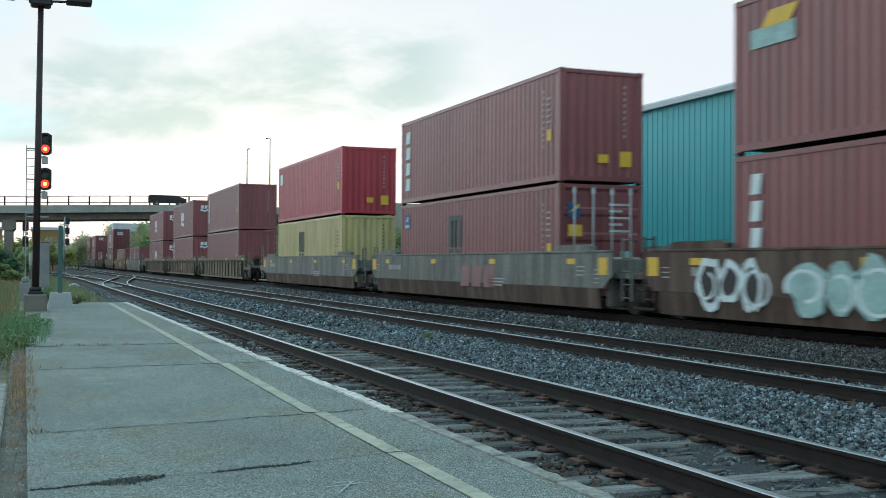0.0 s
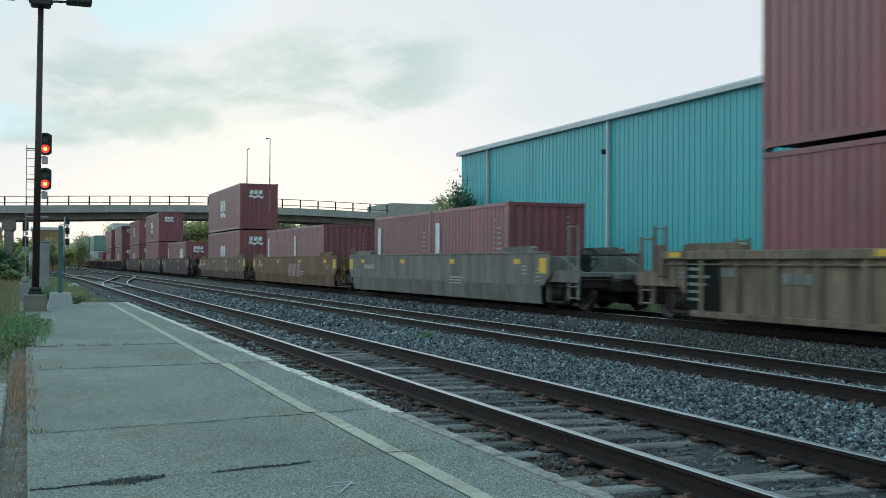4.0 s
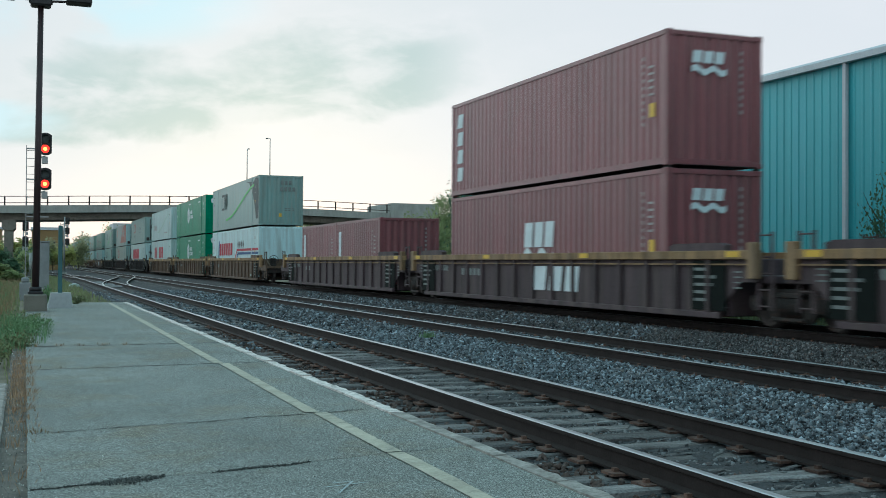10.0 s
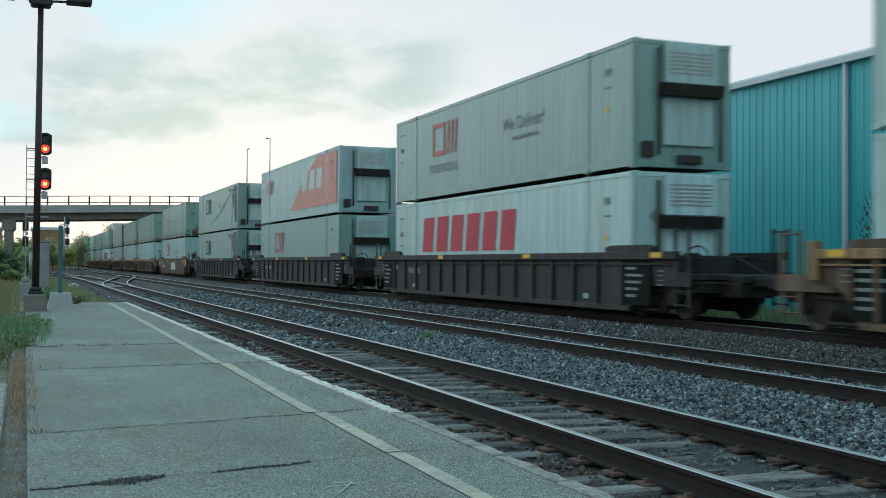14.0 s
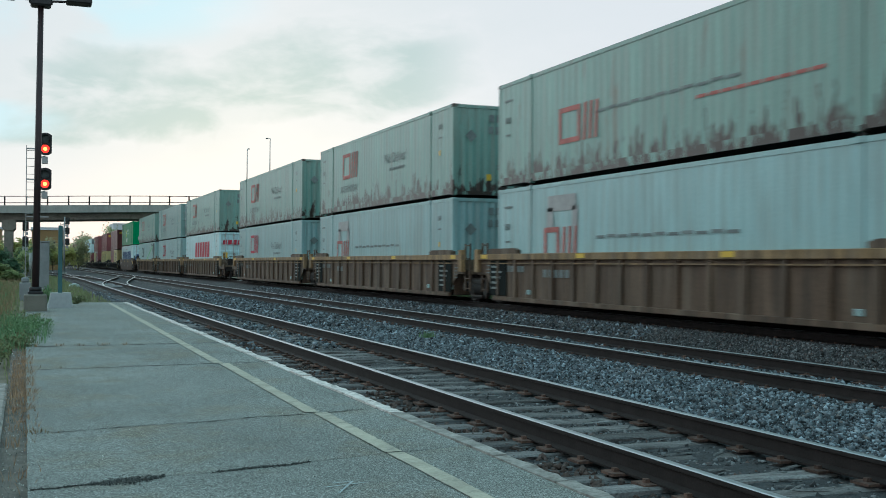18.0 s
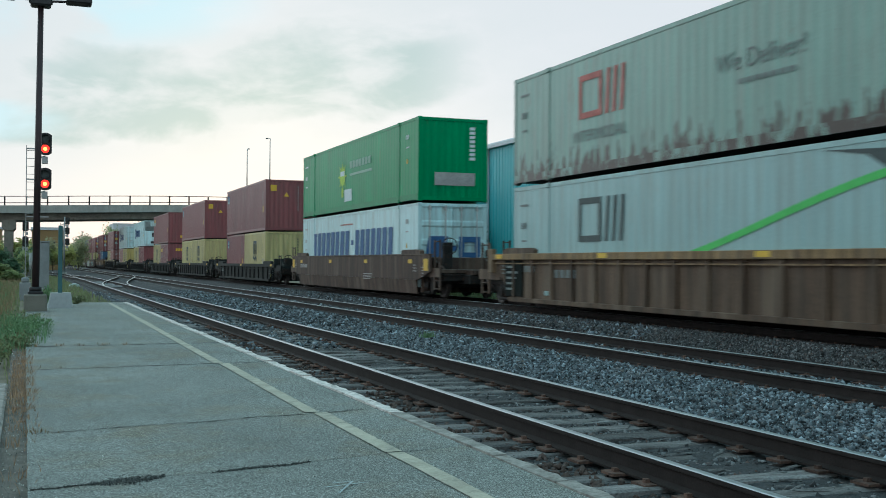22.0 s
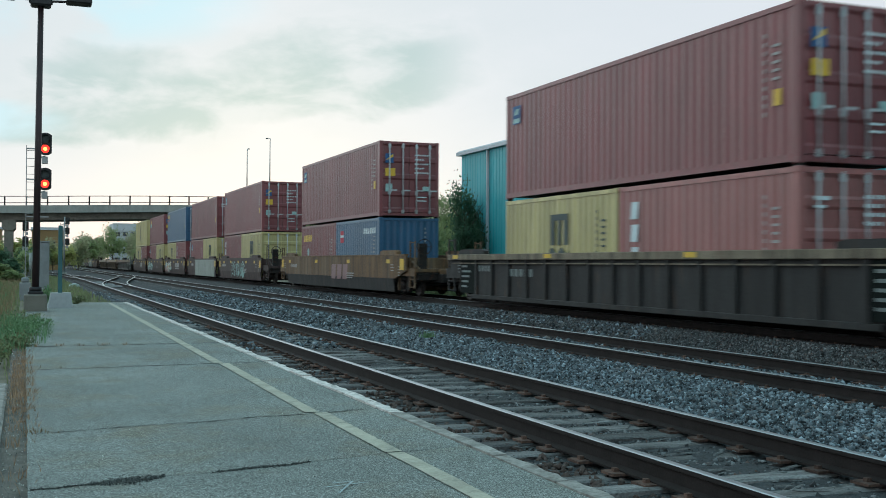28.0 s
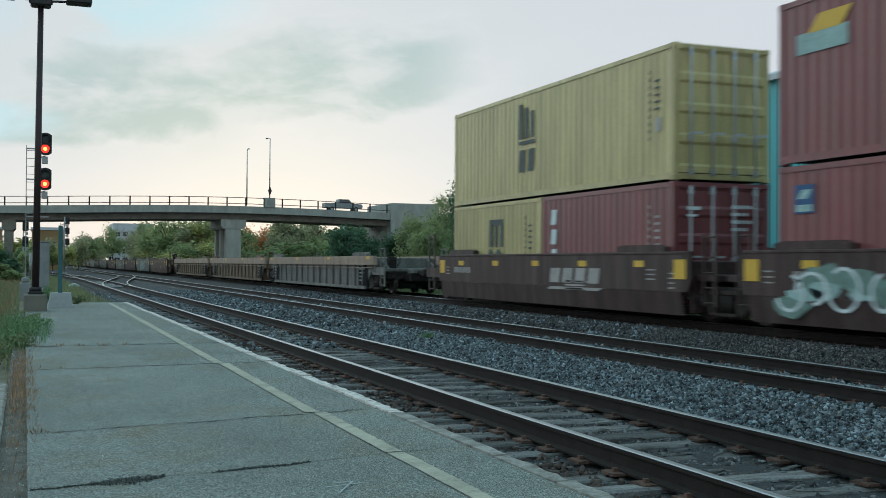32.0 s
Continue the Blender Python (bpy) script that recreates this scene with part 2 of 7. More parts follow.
def weather(m, dirt, amount, dust=None):
    """Dirty water runs in narrow upright streaks, with scattered patches of dust."""
    n, k = m.node_tree.nodes, m.node_tree.links
    b = n["Principled BSDF"]
    tc = n.new("ShaderNodeTexCoord")
    info = n.new("ShaderNodeObjectInfo")
    shift = n.new("ShaderNodeVectorMath")
    shift.operation = 'MULTIPLY_ADD'
    shift.inputs[1].default_value = (7.0, 7.0, 0.5)
    far = n.new("ShaderNodeVectorMath")
    far.operation = 'SCALE'
    far.inputs[0].default_value = (11.0, 57.0, 19.0)
    k.new(info.outputs["Random"], far.inputs["Scale"])
    k.new(tc.outputs["Object"], shift.inputs[0])
    k.new(far.outputs[0], shift.inputs[2])
    last = b.inputs["Base Color"].links[0].from_socket
    for color, scale, lo, hi, share in ((dirt, 0.9, 0.44, 0.64, amount), (dust, 0.34, 0.48, 0.66, amount * 0.6)):
        if color is None:
            continue
        nz = n.new("ShaderNodeTexNoise")
        nz.inputs["Scale"].default_value = scale
        nz.inputs["Detail"].default_value = 8
        nz.inputs["Roughness"].default_value = 0.62
        k.new(shift.outputs[0], nz.inputs["Vector"])
        mr = n.new("ShaderNodeMapRange")
        mr.inputs["From Min"].default_value, mr.inputs["From Max"].default_value = lo, hi
        mr.inputs["To Max"].default_value = share
        k.new(nz.outputs["Fac"], mr.inputs[0])
        mx = n.new("ShaderNodeMixRGB")
        mx.inputs[2].default_value = (*color, 1)
        k.new(mr.outputs[0], mx.inputs[0])
        k.new(last, mx.inputs[1])
        last = mx.outputs[0]
    k.new(last, b.inputs["Base Color"])


for w_name in ("green", "darkgreen"):
    M[w_name].node_tree.nodes["Principled BSDF"].inputs["Specular IOR Level"].default_value = 0.2


def chalk(m, amount):
    """Oxidised paint: a pale bloom seen along the surface."""
    b = m.node_tree.nodes["Principled BSDF"]
    b.inputs["Sheen Weight"].default_value = amount
    b.inputs["Sheen Roughness"].default_value = 0.45
    b.inputs["Sheen Tint"].default_value = (0.86, 0.86, 0.88, 1)


for w_name, w_share in (("maroon", 0.22), ("brown", 0.08), ("wine", 0.15), ("pink", 0.2), ("blue", 0.32), ("red", 0.12)):
    chalk(M[w_name], w_share)
for w_name in ("tan_well", "umber_well", "ochre_well", "brown_well", "rust_well", "sand_well"):
    weather(M[w_name], (0.035, 0.027, 0.022), 0.70, (0.24, 0.19, 0.14))
weather(M["grey_well"], (0.06, 0.05, 0.04), 0.35)
for w_name in ("dark_well", "green_well"):
    weather(M[w_name], (0.014, 0.013, 0.012), 0.5)
for w_name in ("slate_well", "choc_well", "plum_well"):
    weather(M[w_name], (0.020, 0.018, 0.017), 0.6, (0.13, 0.11, 0.09))
for w_name in ("white", "offwhite", "pale", "grey", "rusty"):
    weather(M[w_name], (0.19, 0.18, 0.15), 0.40)
rust_from_below(M["rusty"])
for w_name in ("maroon", "brown", "pink", "cream", "ochre"):
    weather(M[w_name], (0.13, 0.085, 0.075), 0.28)
M_ASPHALT = material("worn_platform_asphalt", (0.215, 0.232, 0.214), 0.92, 0, 0.20, 0.6, 170, 0.9, (0.185, 0.172, 0.130), 0.55, depth=0.006, speck=0.9)


def add_aggregate(m, scale, lo, hi, share):
    """Chips of stone that show in a worn surface, each with its own tone."""
    n, k = m.node_tree.nodes, m.node_tree.links
    b = n["Principled BSDF"]
    tc = n.new("ShaderNodeTexCoord")
    vo = n.new("ShaderNodeTexVoronoi")
    vo.inputs["Scale"].default_value = scale
    k.new(tc.outputs["Object"], vo.inputs["Vector"])
    sep = n.new("ShaderNodeSeparateColor")
    k.new(vo.outputs["Color"], sep.inputs[0])
    rp = n.new("ShaderNodeValToRGB")
    e = rp.color_ramp.elements
    e[0].color, e[1].color = (lo, lo, lo, 1), (hi, hi, hi, 1)
    e[0].position, e[1].position = 0.05, 1.0 - share
    x = e.new(1.0 - share * 0.5)
    x.color = (hi * 1.45, hi * 1.45, hi * 1.5, 1)
    k.new(sep.outputs[0], rp.inputs[0])
    old = b.inputs["Base Color"].links[0].from_socket
    mu = n.new("ShaderNodeMixRGB")
    mu.blend_type = 'MULTIPLY'
    mu.inputs[0].default_value = 1.0
    k.new(old, mu.inputs[1])
    k.new(rp.outputs[0], mu.inputs[2])
    k.new(mu.outputs[0], b.inputs["Base Color"])
    return m


add_aggregate(M_ASPHALT, 140, 0.32, 1.46, 0.14)
M_CRACK = material("dark_joint_dirt", (0.035, 0.034, 0.028), 0.95, 0, 0.3, 4, 50, 0.4)
M_BALLAST = material("crushed_stone_bed", (0.045, 0.049, 0.052), 0.9, 0, 0.45, 16, 55, 0.8, (0.06, 0.048, 0.04), 0.25, depth=0.03)


def stone_material(name, lo, hi, odd):
    """Crushed stone: every lump has its own tone."""
    m = material(name, hi, 0.8, 0, 0.3, 14, 70, 0.3)
    n, k = m.node_tree.nodes, m.node_tree.links
    geo = n.new("ShaderNodeNewGeometry")
    rp = n.new("ShaderNodeValToRGB")
    e = rp.color_ramp.elements
    e[0].color, e[1].color = (*lo, 1), (*hi, 1)
    e[1].position = 0.66
    w = e.new(0.86)
    w.color = (*[c * 2.1 for c in hi], 1)
    x = e.new(0.93)
    x.color = (*odd, 1)
    y = e.new(0.985)
    y.color = (*[c * 3.0 for c in hi], 1)
    k.new(geo.outputs["Random Per Island"], rp.inputs[0])
    k.new(rp.outputs[0], n["Principled BSDF"].inputs["Base Color"])
    return m


M_STONE = stone_material("grey_crushed_stone", (0.004, 0.006, 0.008), (0.120, 0.143, 0.160), (0.13, 0.115, 0.10))
M_GRIT = stone_material("asphalt_grit", (0.03, 0.032, 0.03), (0.24, 0.25, 0.23), (0.20, 0.17, 0.13))
M_CRUMB = stone_material("tar_crumbs", (0.012, 0.014, 0.014), (0.06, 0.065, 0.062), (0.09, 0.085, 0.07))
M_STONE_DARK = stone_material("grimy_crushed_stone", (0.007, 0.007, 0.0075), (0.082, 0.086, 0.088), (0.075, 0.045, 0.034))
M_TIE = material("weathered_timber_tie", (0.150, 0.148, 0.145), 0.9, 0, 0.5, 5, 45, 0.8, (0.040, 0.032, 0.027), 0.50, stretch=(0.25, 2, 2), by_object=0.5)
M_PLATE = material("rusty_tie_plate", (0.105, 0.062, 0.046), 0.85, 0.0, 0.5, 9, 60, 0.3, (0.04, 0.03, 0.026), 0.4, by_object=0.4)
M_RAIL = material("rusty_rail_side", (0.019, 0.015, 0.014), 0.75, 0.0, 0.3, 5, 60, 0.2, spec=0.2)
M_HEAD = material("polished_rail_head", (0.40, 0.415, 0.43), 0.40, 1.0, 0.1, 3, 50, 0.03)
M_CONC = material("grey_concrete", (0.295, 0.31, 0.285), 0.85, 0, 0.2, 1.2, 40, 0.15, (0.17, 0.165, 0.15), 0.25, stretch=(1, 1, 0.3))
M_TEAL = material("teal_metal_cladding", (0.082, 0.395, 0.440), 0.45, 0.0, 0.10, 0.5, 20, 0.03, stretch=(1, 1, 0.15))
M_TRIM = material("grey_metal_trim", (0.47, 0.51, 0.54), 0.5, 0.0, 0.1, 1, 20, 0.03)
M_WHITELINE = material("worn_white_edge_paint", (0.66, 0.62, 0.58), 0.85, 0, 0.22, 7, 40, 0.6, (0.13, 0.12, 0.105), 0.55)
M_YELLOWLINE = material("faded_yellow_line_paint", (0.41, 0.39, 0.31), 0.85, 0, 0.25, 3, 50, 0.4, (0.17, 0.175, 0.155), 0.42)
M_COPING = material("dull_chipped_coping", (0.30, 0.29, 0.265), 0.9, 0, 0.4, 5, 40, 0.7, (0.10, 0.085, 0.07), 0.5)
M_JOINT = material("dirty_worn_joint", (0.048, 0.054, 0.052), 0.95, 0, 0.4, 5, 50, 0.6)
M_DEBRIS = material("rusty_brown_debris", (0.085, 0.062, 0.052), 0.9, 0, 0.5, 12, 40, 0.5, (0.05, 0.03, 0.025), 0.4)
M_CHALK = material("faded_chalk", (0.38, 0.45, 0.46), 0.9, 0, 0.3, 8, 60, 0.3, (0.24, 0.26, 0.25), 0.35)
M_VERGE = material("trodden_brown_earth", (0.125, 0.117, 0.10), 0.95, 0, 0.4, 5, 60, 0.7, (0.07, 0.06, 0.045), 0.4)
M_SOIL = material("dry_soil", (0.15, 0.135, 0.095), 0.95, 0, 0.35, 0.6, 40, 0.5, (0.05, 0.06, 0.03), 0.4)
M_GRASS = material("field_grass", (0.21, 0.245, 0.115), 0.8, 0, 0.4, 2, 20, 0.1, (0.20, 0.15, 0.07), 0.3, by_object=0.2)
M_TUFT = material("orange_dry_grass", (0.36, 0.245, 0.15), 0.85, 0, 0.3, 2, 20, 0.1)
M_DRY = material("dry_grass", (0.27, 0.195, 0.11), 0.85, 0, 0.3, 2, 20, 0.1)
M_POLE = material("dark_brown_pole_paint", (0.040, 0.026, 0.028), 0.5, 0.2, 0.2, 3, 30, 0.05)
M_GALV = material("galvanised_steel", (0.32, 0.34, 0.34), 0.5, 0.6, 0.2, 3, 30, 0.05)
M_BARK = material("bark", (0.085, 0.068, 0.052), 0.9, 0, 0.3, 6, 40, 0.5, stretch=(1, 1, 0.2))


# darker concrete; on the left pier its tone stands in for shade
M_CONC_DARK = material("dark_concrete_and_pier_shade", (0.165, 0.16, 0.135), 0.9, 0, 0.25, 1.2, 40, 0.15, (0.06, 0.07, 0.045), 0.35)
M_GRASSLAND = material("grassy_slope", (0.07, 0.085, 0.035), 0.95, 0, 0.5, 0.5, 12, 0.4, (0.12, 0.10, 0.05), 0.4)
M_WEED = material("weed_leaf", (0.155, 0.265, 0.12), 0.7, 0, 0.35, 3, 20, 0.05, (0.16, 0.15, 0.06), 0.2)
M_TEAL_POST = material("teal_post_paint", (0.05, 0.13, 0.14), 0.6, 0.1, 0.2, 3, 30, 0.05)
M_GREYBOX = material("grey_box_paint", (0.22, 0.24, 0.245), 0.6, 0.1, 0.15, 3, 30, 0.05)
M_PALEWALL = material("pale_grey_plaster", (0.38, 0.41, 0.42), 0.85, 0, 0.12, 0.3, 10, 0.1)
M_OCHREWALL = material("ochre_brown_wall", (0.24, 0.165, 0.075), 0.85, 0, 0.15, 0.3, 10, 0.1)
M_CARGLASS = material("dark_window_glass", (0.03, 0.04, 0.045), 0.08, 0, 0.05, 1, 10, 0.0, spec=0.6)


def leaf(name, color, other, vary=0.35):
    m = material(name, color, 0.65, 0, vary, 0.5, 8, 0.0, other, 0.3, by_object=0.18)
    n, k = m.node_tree.nodes, m.node_tree.links
    b = n["Principled BSDF"]
    tr = n.new("ShaderNodeBsdfTranslucent")
    tr.inputs["Color"].default_value = (*[min(0.6, c * 1.7) for c in color], 1)
    mx = n.new("ShaderNodeMixShader")
    mx.inputs[0].default_value = 0.62
    k.new(b.outputs[0], mx.inputs[1])
    k.new(tr.outputs[0], mx.inputs[2])
    k.new(mx.outputs[0], n["Material Output"].inputs[0])
    return m


# leaf colours greyed to carry distance haze, most of all the greyish one
M_LEAF = {"green": leaf("green_leaf", (0.185, 0.225, 0.105), (0.27, 0.26, 0.12)), "dark": leaf("dark_leaf", (0.060, 0.105, 0.062), (0.10, 0.135, 0.065)),
          "yellow": leaf("yellow_green_leaf", (0.33, 0.33, 0.135), (0.25, 0.28, 0.13)), "orange": leaf("orange_leaf", (0.33, 0.15, 0.06), (0.22, 0.18, 0.05)),
          "bare": leaf("hazed_greyish_leaf", (0.235, 0.24, 0.145), (0.20, 0.215, 0.12))}


def glow(name, color, strength):
    m = bpy.data.materials.new(name)
    m.use_nodes = True
    b = m.node_tree.nodes["Principled BSDF"]
    b.inputs["Base Color"].default_value = (*color, 1)
    b.inputs["Emission Color"].default_value = (*color, 1)
    b.inputs["Emission Strength"].default_value = strength
    return m


M_SIGNAL = glow("red_signal_light", (1.0, 0.022, 0.014), 3.0)
M_BULB = glow("hot_signal_core", (1.0, 0.24, 0.03), 10.0)


# ---- mesh helpers ----
def part(name, bm, mat, parent=None, label="", m=None):
    """Links a bmesh as one mesh object under a thing or part."""
    me = bpy.data.meshes.new(name)
    bm.to_mesh(me)
    bm.free()
    for x in (mat if isinstance(mat, (list, tuple)) else [mat]):
        me.materials.append(x)
    ob = new(name, me)
    if parent:
        ob.parent = parent
    if m is not None:
        ob.matrix_basis = m
    if label:
        ob["label"] = label
    return ob


def link(name, me, parent=None, m=None, label=""):
    ob = new(name, me)
    if parent:
        ob.parent = parent
    if m is not None:
        ob.matrix_basis = m
    if label:
        ob["label"] = label
    return ob


def box(bm, x0, x1, y0, y1, z0, z1, bevel=0.0, mat=0):
    vs = [bm.verts.new((x, y, z)) for z in (z0, z1) for x, y in ((x0, y0), (x1, y0), (x1, y1), (x0, y1))]
    fs = [bm.faces.new([vs[i] for i in q]) for q in ((3, 2, 1, 0), (4, 5, 6, 7), (0, 1, 5, 4), (1, 2, 6, 5), (2, 3, 7, 6), (3, 0, 4, 7))]
    for fa in fs:
        fa.material_index = mat
    if bevel:
        es = list({e for fa in fs for e in fa.edges})
        bmesh.ops.bevel(bm, geom=es, offset=bevel, segments=1, affect='EDGES')
    return vs


def cyl(bm, a, b, r, seg=10, r2=None, caps=True, mat=0):
    a, b = Vector(a), Vector(b)
    q = (b - a).to_track_quat('Z', 'Y')
    r2 = r if r2 is None else r2
    rings = []
    for p, rr in ((a, r), (b, r2)):
        rings.append([bm.verts.new(p + q @ Vector((rr * math.cos(2 * math.pi * i / seg), rr * math.sin(2 * math.pi * i / seg), 0))) for i in range(seg)])
    fs = [bm.faces.new((rings[0][i], rings[0][(i + 1) % seg], rings[1][(i + 1) % seg], rings[1][i])) for i in range(seg)]
    for fa in fs:
        fa.smooth = True
    if caps:
        fs.append(bm.faces.new(rings[0][::-1]))
        fs.append(bm.faces.new(rings[1]))
    for fa in fs:
        fa.material_index = mat


def prism(bm, pts, axis, d0, d1, mat=0):
    """Extrudes a 2D outline along an axis: 'x' takes (y, z), 'y' takes (x, z), 'z' takes (x, y)."""
    def at(p, d):
        return {'x': (d, p[0], p[1]), 'y': (p[0], d, p[1]), 'z': (p[0], p[1], d)}[axis]
    lo = [bm.verts.new(at(p, d0)) for p in pts]
    hi = [bm.verts.new(at(p, d1)) for p in pts]
    n = len(pts)
    fs = [bm.faces.new((lo[i], lo[(i + 1) % n], hi[(i + 1) % n], hi[i])) for i in range(n)]
    fs += [bm.faces.new(lo[::-1]), bm.faces.new(hi)]
    for fa in fs:
        fa.material_index = mat


MESH = {}


def cached(key, make, mat):
    """One mesh for all alike parts."""
    if key not in MESH:
        bm = bmesh.new()
        make(bm)
        bmesh.ops.recalc_face_normals(bm, faces=bm.faces[:])
        me = bpy.data.meshes.new(key[0])
        bm.to_mesh(me)
        bm.free()
        for x in (mat if isinstance(mat, (list, tuple)) else [mat]):
            me.materials.append(x)
        MESH[key] = me
    return MESH[key]


def thing(name, label, category, group="", kind="", m=None):
    ob = new(name)
    ob.empty_display_size = 0.3
    if m is not None:
        ob.matrix_basis = m
    return tagged(ob, label, category, group, kind)

# ---- ground, tracks, platform ----
def lattice(bm, xs, ys, z):
    grid = [[bm.verts.new((x, y, z(x, y))) for x in xs] for y in ys]
    for j in range(len(ys) - 1):
        for i in range(len(xs) - 1):
            bm.faces.new((grid[j][i], grid[j][i + 1], grid[j + 1][i + 1], grid[j + 1][i]))


def ground():
    bm = bmesh.new()
    xs = [-1500, -400, -120, -40, -20, -10, -6, -4, -3, -2, -1, 0.0, 3.3, 17.5, 20, 24, 40, 60, 120, 400, 1500]
    ys = [-1100, -400, -60, -20, 0, 6, 12, 18, 24, 30, 38, 46, 60, 80, 100, 130, 160, 200, 260, 340, 460, 700, 1200, 2600]
    lattice(bm, xs, ys, lambda x, y: -0.42 if x > 2 else -0.14 + 0.05 * noise.noise((x * 0.4, y * 0.2, 3)))
    tagged(part("ground", bm, M_SOIL), "dry soil and sparse grass beside the railway", "ground", kind="structure")


ground()


def bed_height(x, y):
    """Top of the ballast across the three tracks."""
    pts = [(3.1, -0.36), (3.6, -0.255), (4.0, -0.218), (6.0, -0.212), (6.6, -0.20), (7.4, -0.19), (8.2, -0.19), (9.6, -0.19), (11.0, -0.20), (11.55, -0.22), (12.2, -0.01), (12.6, 0.03), (15.0, 0.03), (15.4, 0.0), (16.4, -0.35), (17.6, -0.43)]
    for (a, za), (b, zb) in zip(pts[:-1], pts[1:]):
        if a <= x <= b:
            return za + (zb - za) * (x - a) / (b - a)
    return -0.43


def ballast_bed():
    bm = bmesh.new()
    xs = [3.1, 3.3, 3.6, 3.8, 4.0, 4.4, 5.0, 5.6, 6.0, 6.3, 6.6, 7.0, 7.4, 7.8, 8.2, 8.8, 9.6, 10.4, 11.0, 11.3, 11.55, 11.8, 12.2, 12.6, 13.8, 15.0, 15.4, 16.4, 17.6]
    ys = [-1000, -400, -120, -40] + [-15 + i * 0.6 for i in range(90)] + [40 + i * 3 for i in range(25)] + [120, 150, 200, 300, 500, 900, 1700]
    lattice(bm, xs, ys, lambda x, y: bed_height(x, y) + 0.022 * noise.noise((x * 1.7, y * 1.3, 0)))
    for fa in bm.faces:
        fa.smooth = True
    tagged(part("ballast_bed", bm, M_BALLAST), "bed of grey crushed stone under the tracks", "ballast", kind="structure")


ballast_bed()


def stones(name, label, n, x0, x1, y0, y1, r0, r1, mat, seed, fine, keep=None, drop=0.0, bed=None):
    """Loose crushed stones lying on the bed: uneven low-poly lumps."""
    rng = np.random.default_rng(seed)
    if fine:
        t = (1 + 5 ** 0.5) / 2
        base = np.array([(-1, t, 0), (1, t, 0), (-1, -t, 0), (1, -t, 0), (0, -1, t), (0, 1, t), (0, -1, -t), (0, 1, -t), (t, 0, -1), (t, 0, 1), (-t, 0, -1), (-t, 0, 1)]) / 1.9
        tri = np.array([(0, 11, 5), (0, 5, 1), (0, 1, 7), (0, 7, 10), (0, 10, 11), (1, 5, 9), (5, 11, 4), (11, 10, 2), (10, 7, 6), (7, 1, 8),
                        (3, 9, 4), (3, 4, 2), (3, 2, 6), (3, 6, 8), (3, 8, 9), (4, 9, 5), (2, 4, 11), (6, 2, 10), (8, 6, 7), (9, 8, 1)])
    else:
        base = np.array([(1, 0, 0), (-1, 0, 0), (0, 1, 0), (0, -1, 0), (0, 0, 1), (0, 0, -1)], float)
        tri = np.array([(0, 2, 4), (2, 1, 4), (1, 3, 4), (3, 0, 4), (2, 0, 5), (1, 2, 5), (3, 1, 5), (0, 3, 5)])
    x = rng.uniform(x0, x1, n)
    # denser towards the platform, where each stone shows
    y = y0 + (y1 - y0) * rng.uniform(0, 1, n) ** 1.25
    if keep is not None:
        ok = keep(x, y, rng)
        x, y = x[ok], y[ok]
    n = len(x)
    z = np.array([(bed or bed_height)(a, b) for a, b in zip(x, y)]) + rng.uniform(-0.5, 0.9, n) * (r0 + r1) / 2 - drop
    r = rng.uniform(r0, r1, n) * rng.choice([0.7, 1.0, 1.0, 1.25], n)
    ang = rng.uniform(0, 6.283, (n, 3))
    k = len(base)
    pts = base[None] * (r[:, None, None]) * rng.uniform(0.4, 1.35, (n, 1, 3)) * rng.uniform(0.72, 1.2, (n, k, 1))
    for ax in range(3):
        c, s_ = np.cos(ang[:, ax])[:, None], np.sin(ang[:, ax])[:, None]
        i, j = [(0, 1), (1, 2), (0, 2)][ax]
        a, b = pts[:, :, i].copy(), pts[:, :, j].copy()
        pts[:, :, i], pts[:, :, j] = a * c - b * s_, a * s_ + b * c
    pts += np.stack([x, y, z], 1)[:, None]
    faces = (tri[None] + (np.arange(n) * k)[:, None, None]).reshape(-1, 3)
    me = bpy.data.meshes.new(name)
    me.vertices.add(n * k)
    me.vertices.foreach_set("co", pts.reshape(-1))
    me.loops.add(faces.size)
    me.loops.foreach_set("vertex_index", faces.reshape(-1).astype(np.int32))
    me.polygons.add(len(faces))
    me.polygons.foreach_set("loop_start", np.arange(0, faces.size, 3, dtype=np.int32))
    me.update(calc_edges=True)
    me.materials.append(mat)
    tagged(new(name, me), label, "gravel", kind="stuff")


def off_ties(x, y, rng):
    """Keeps most stones off the exposed ties of the nearest track and off the rails."""
    on_tie = (np.abs(((y - 0.05) / 0.508) % 1 - 0.5) < 0.24) & (x > 3.72) & (x < 6.2)
    rail = (np.abs(x - 4.19) < 0.11) | (np.abs(x - 5.696) < 0.11) | (np.abs(x - 8.844) < 0.11) | (np.abs(x - 10.349) < 0.11)
    mid = (np.abs(((y - 0.2) / 0.508) % 1 - 0.5) < 0.2) & (x > 8.35) & (x < 10.9)
    return ~rail & (~on_tie | (rng.uniform(0, 1, len(x)) < 0.16)) & (~mid | (rng.uniform(0, 1, len(x)) < 0.5))


stones("ballast_stones", "loose grey crushed stones between the tracks", 98000, 6.25, 11.2, 6.5, 25, 0.012, 0.036, M_STONE, 3, False, off_ties)
stones("track_stones", "dark crushed stones and grit between worn ties", 52000, 3.3, 6.3, 4.2, 21, 0.012, 0.036, M_STONE_DARK, 4, False, off_ties, 0.022)
stones("distant_stones", "loose grey crushed stones along the tracks", 30000, 3.35, 12.5, 19, 60, 0.03, 0.055, M_STONE, 5, False, off_ties)
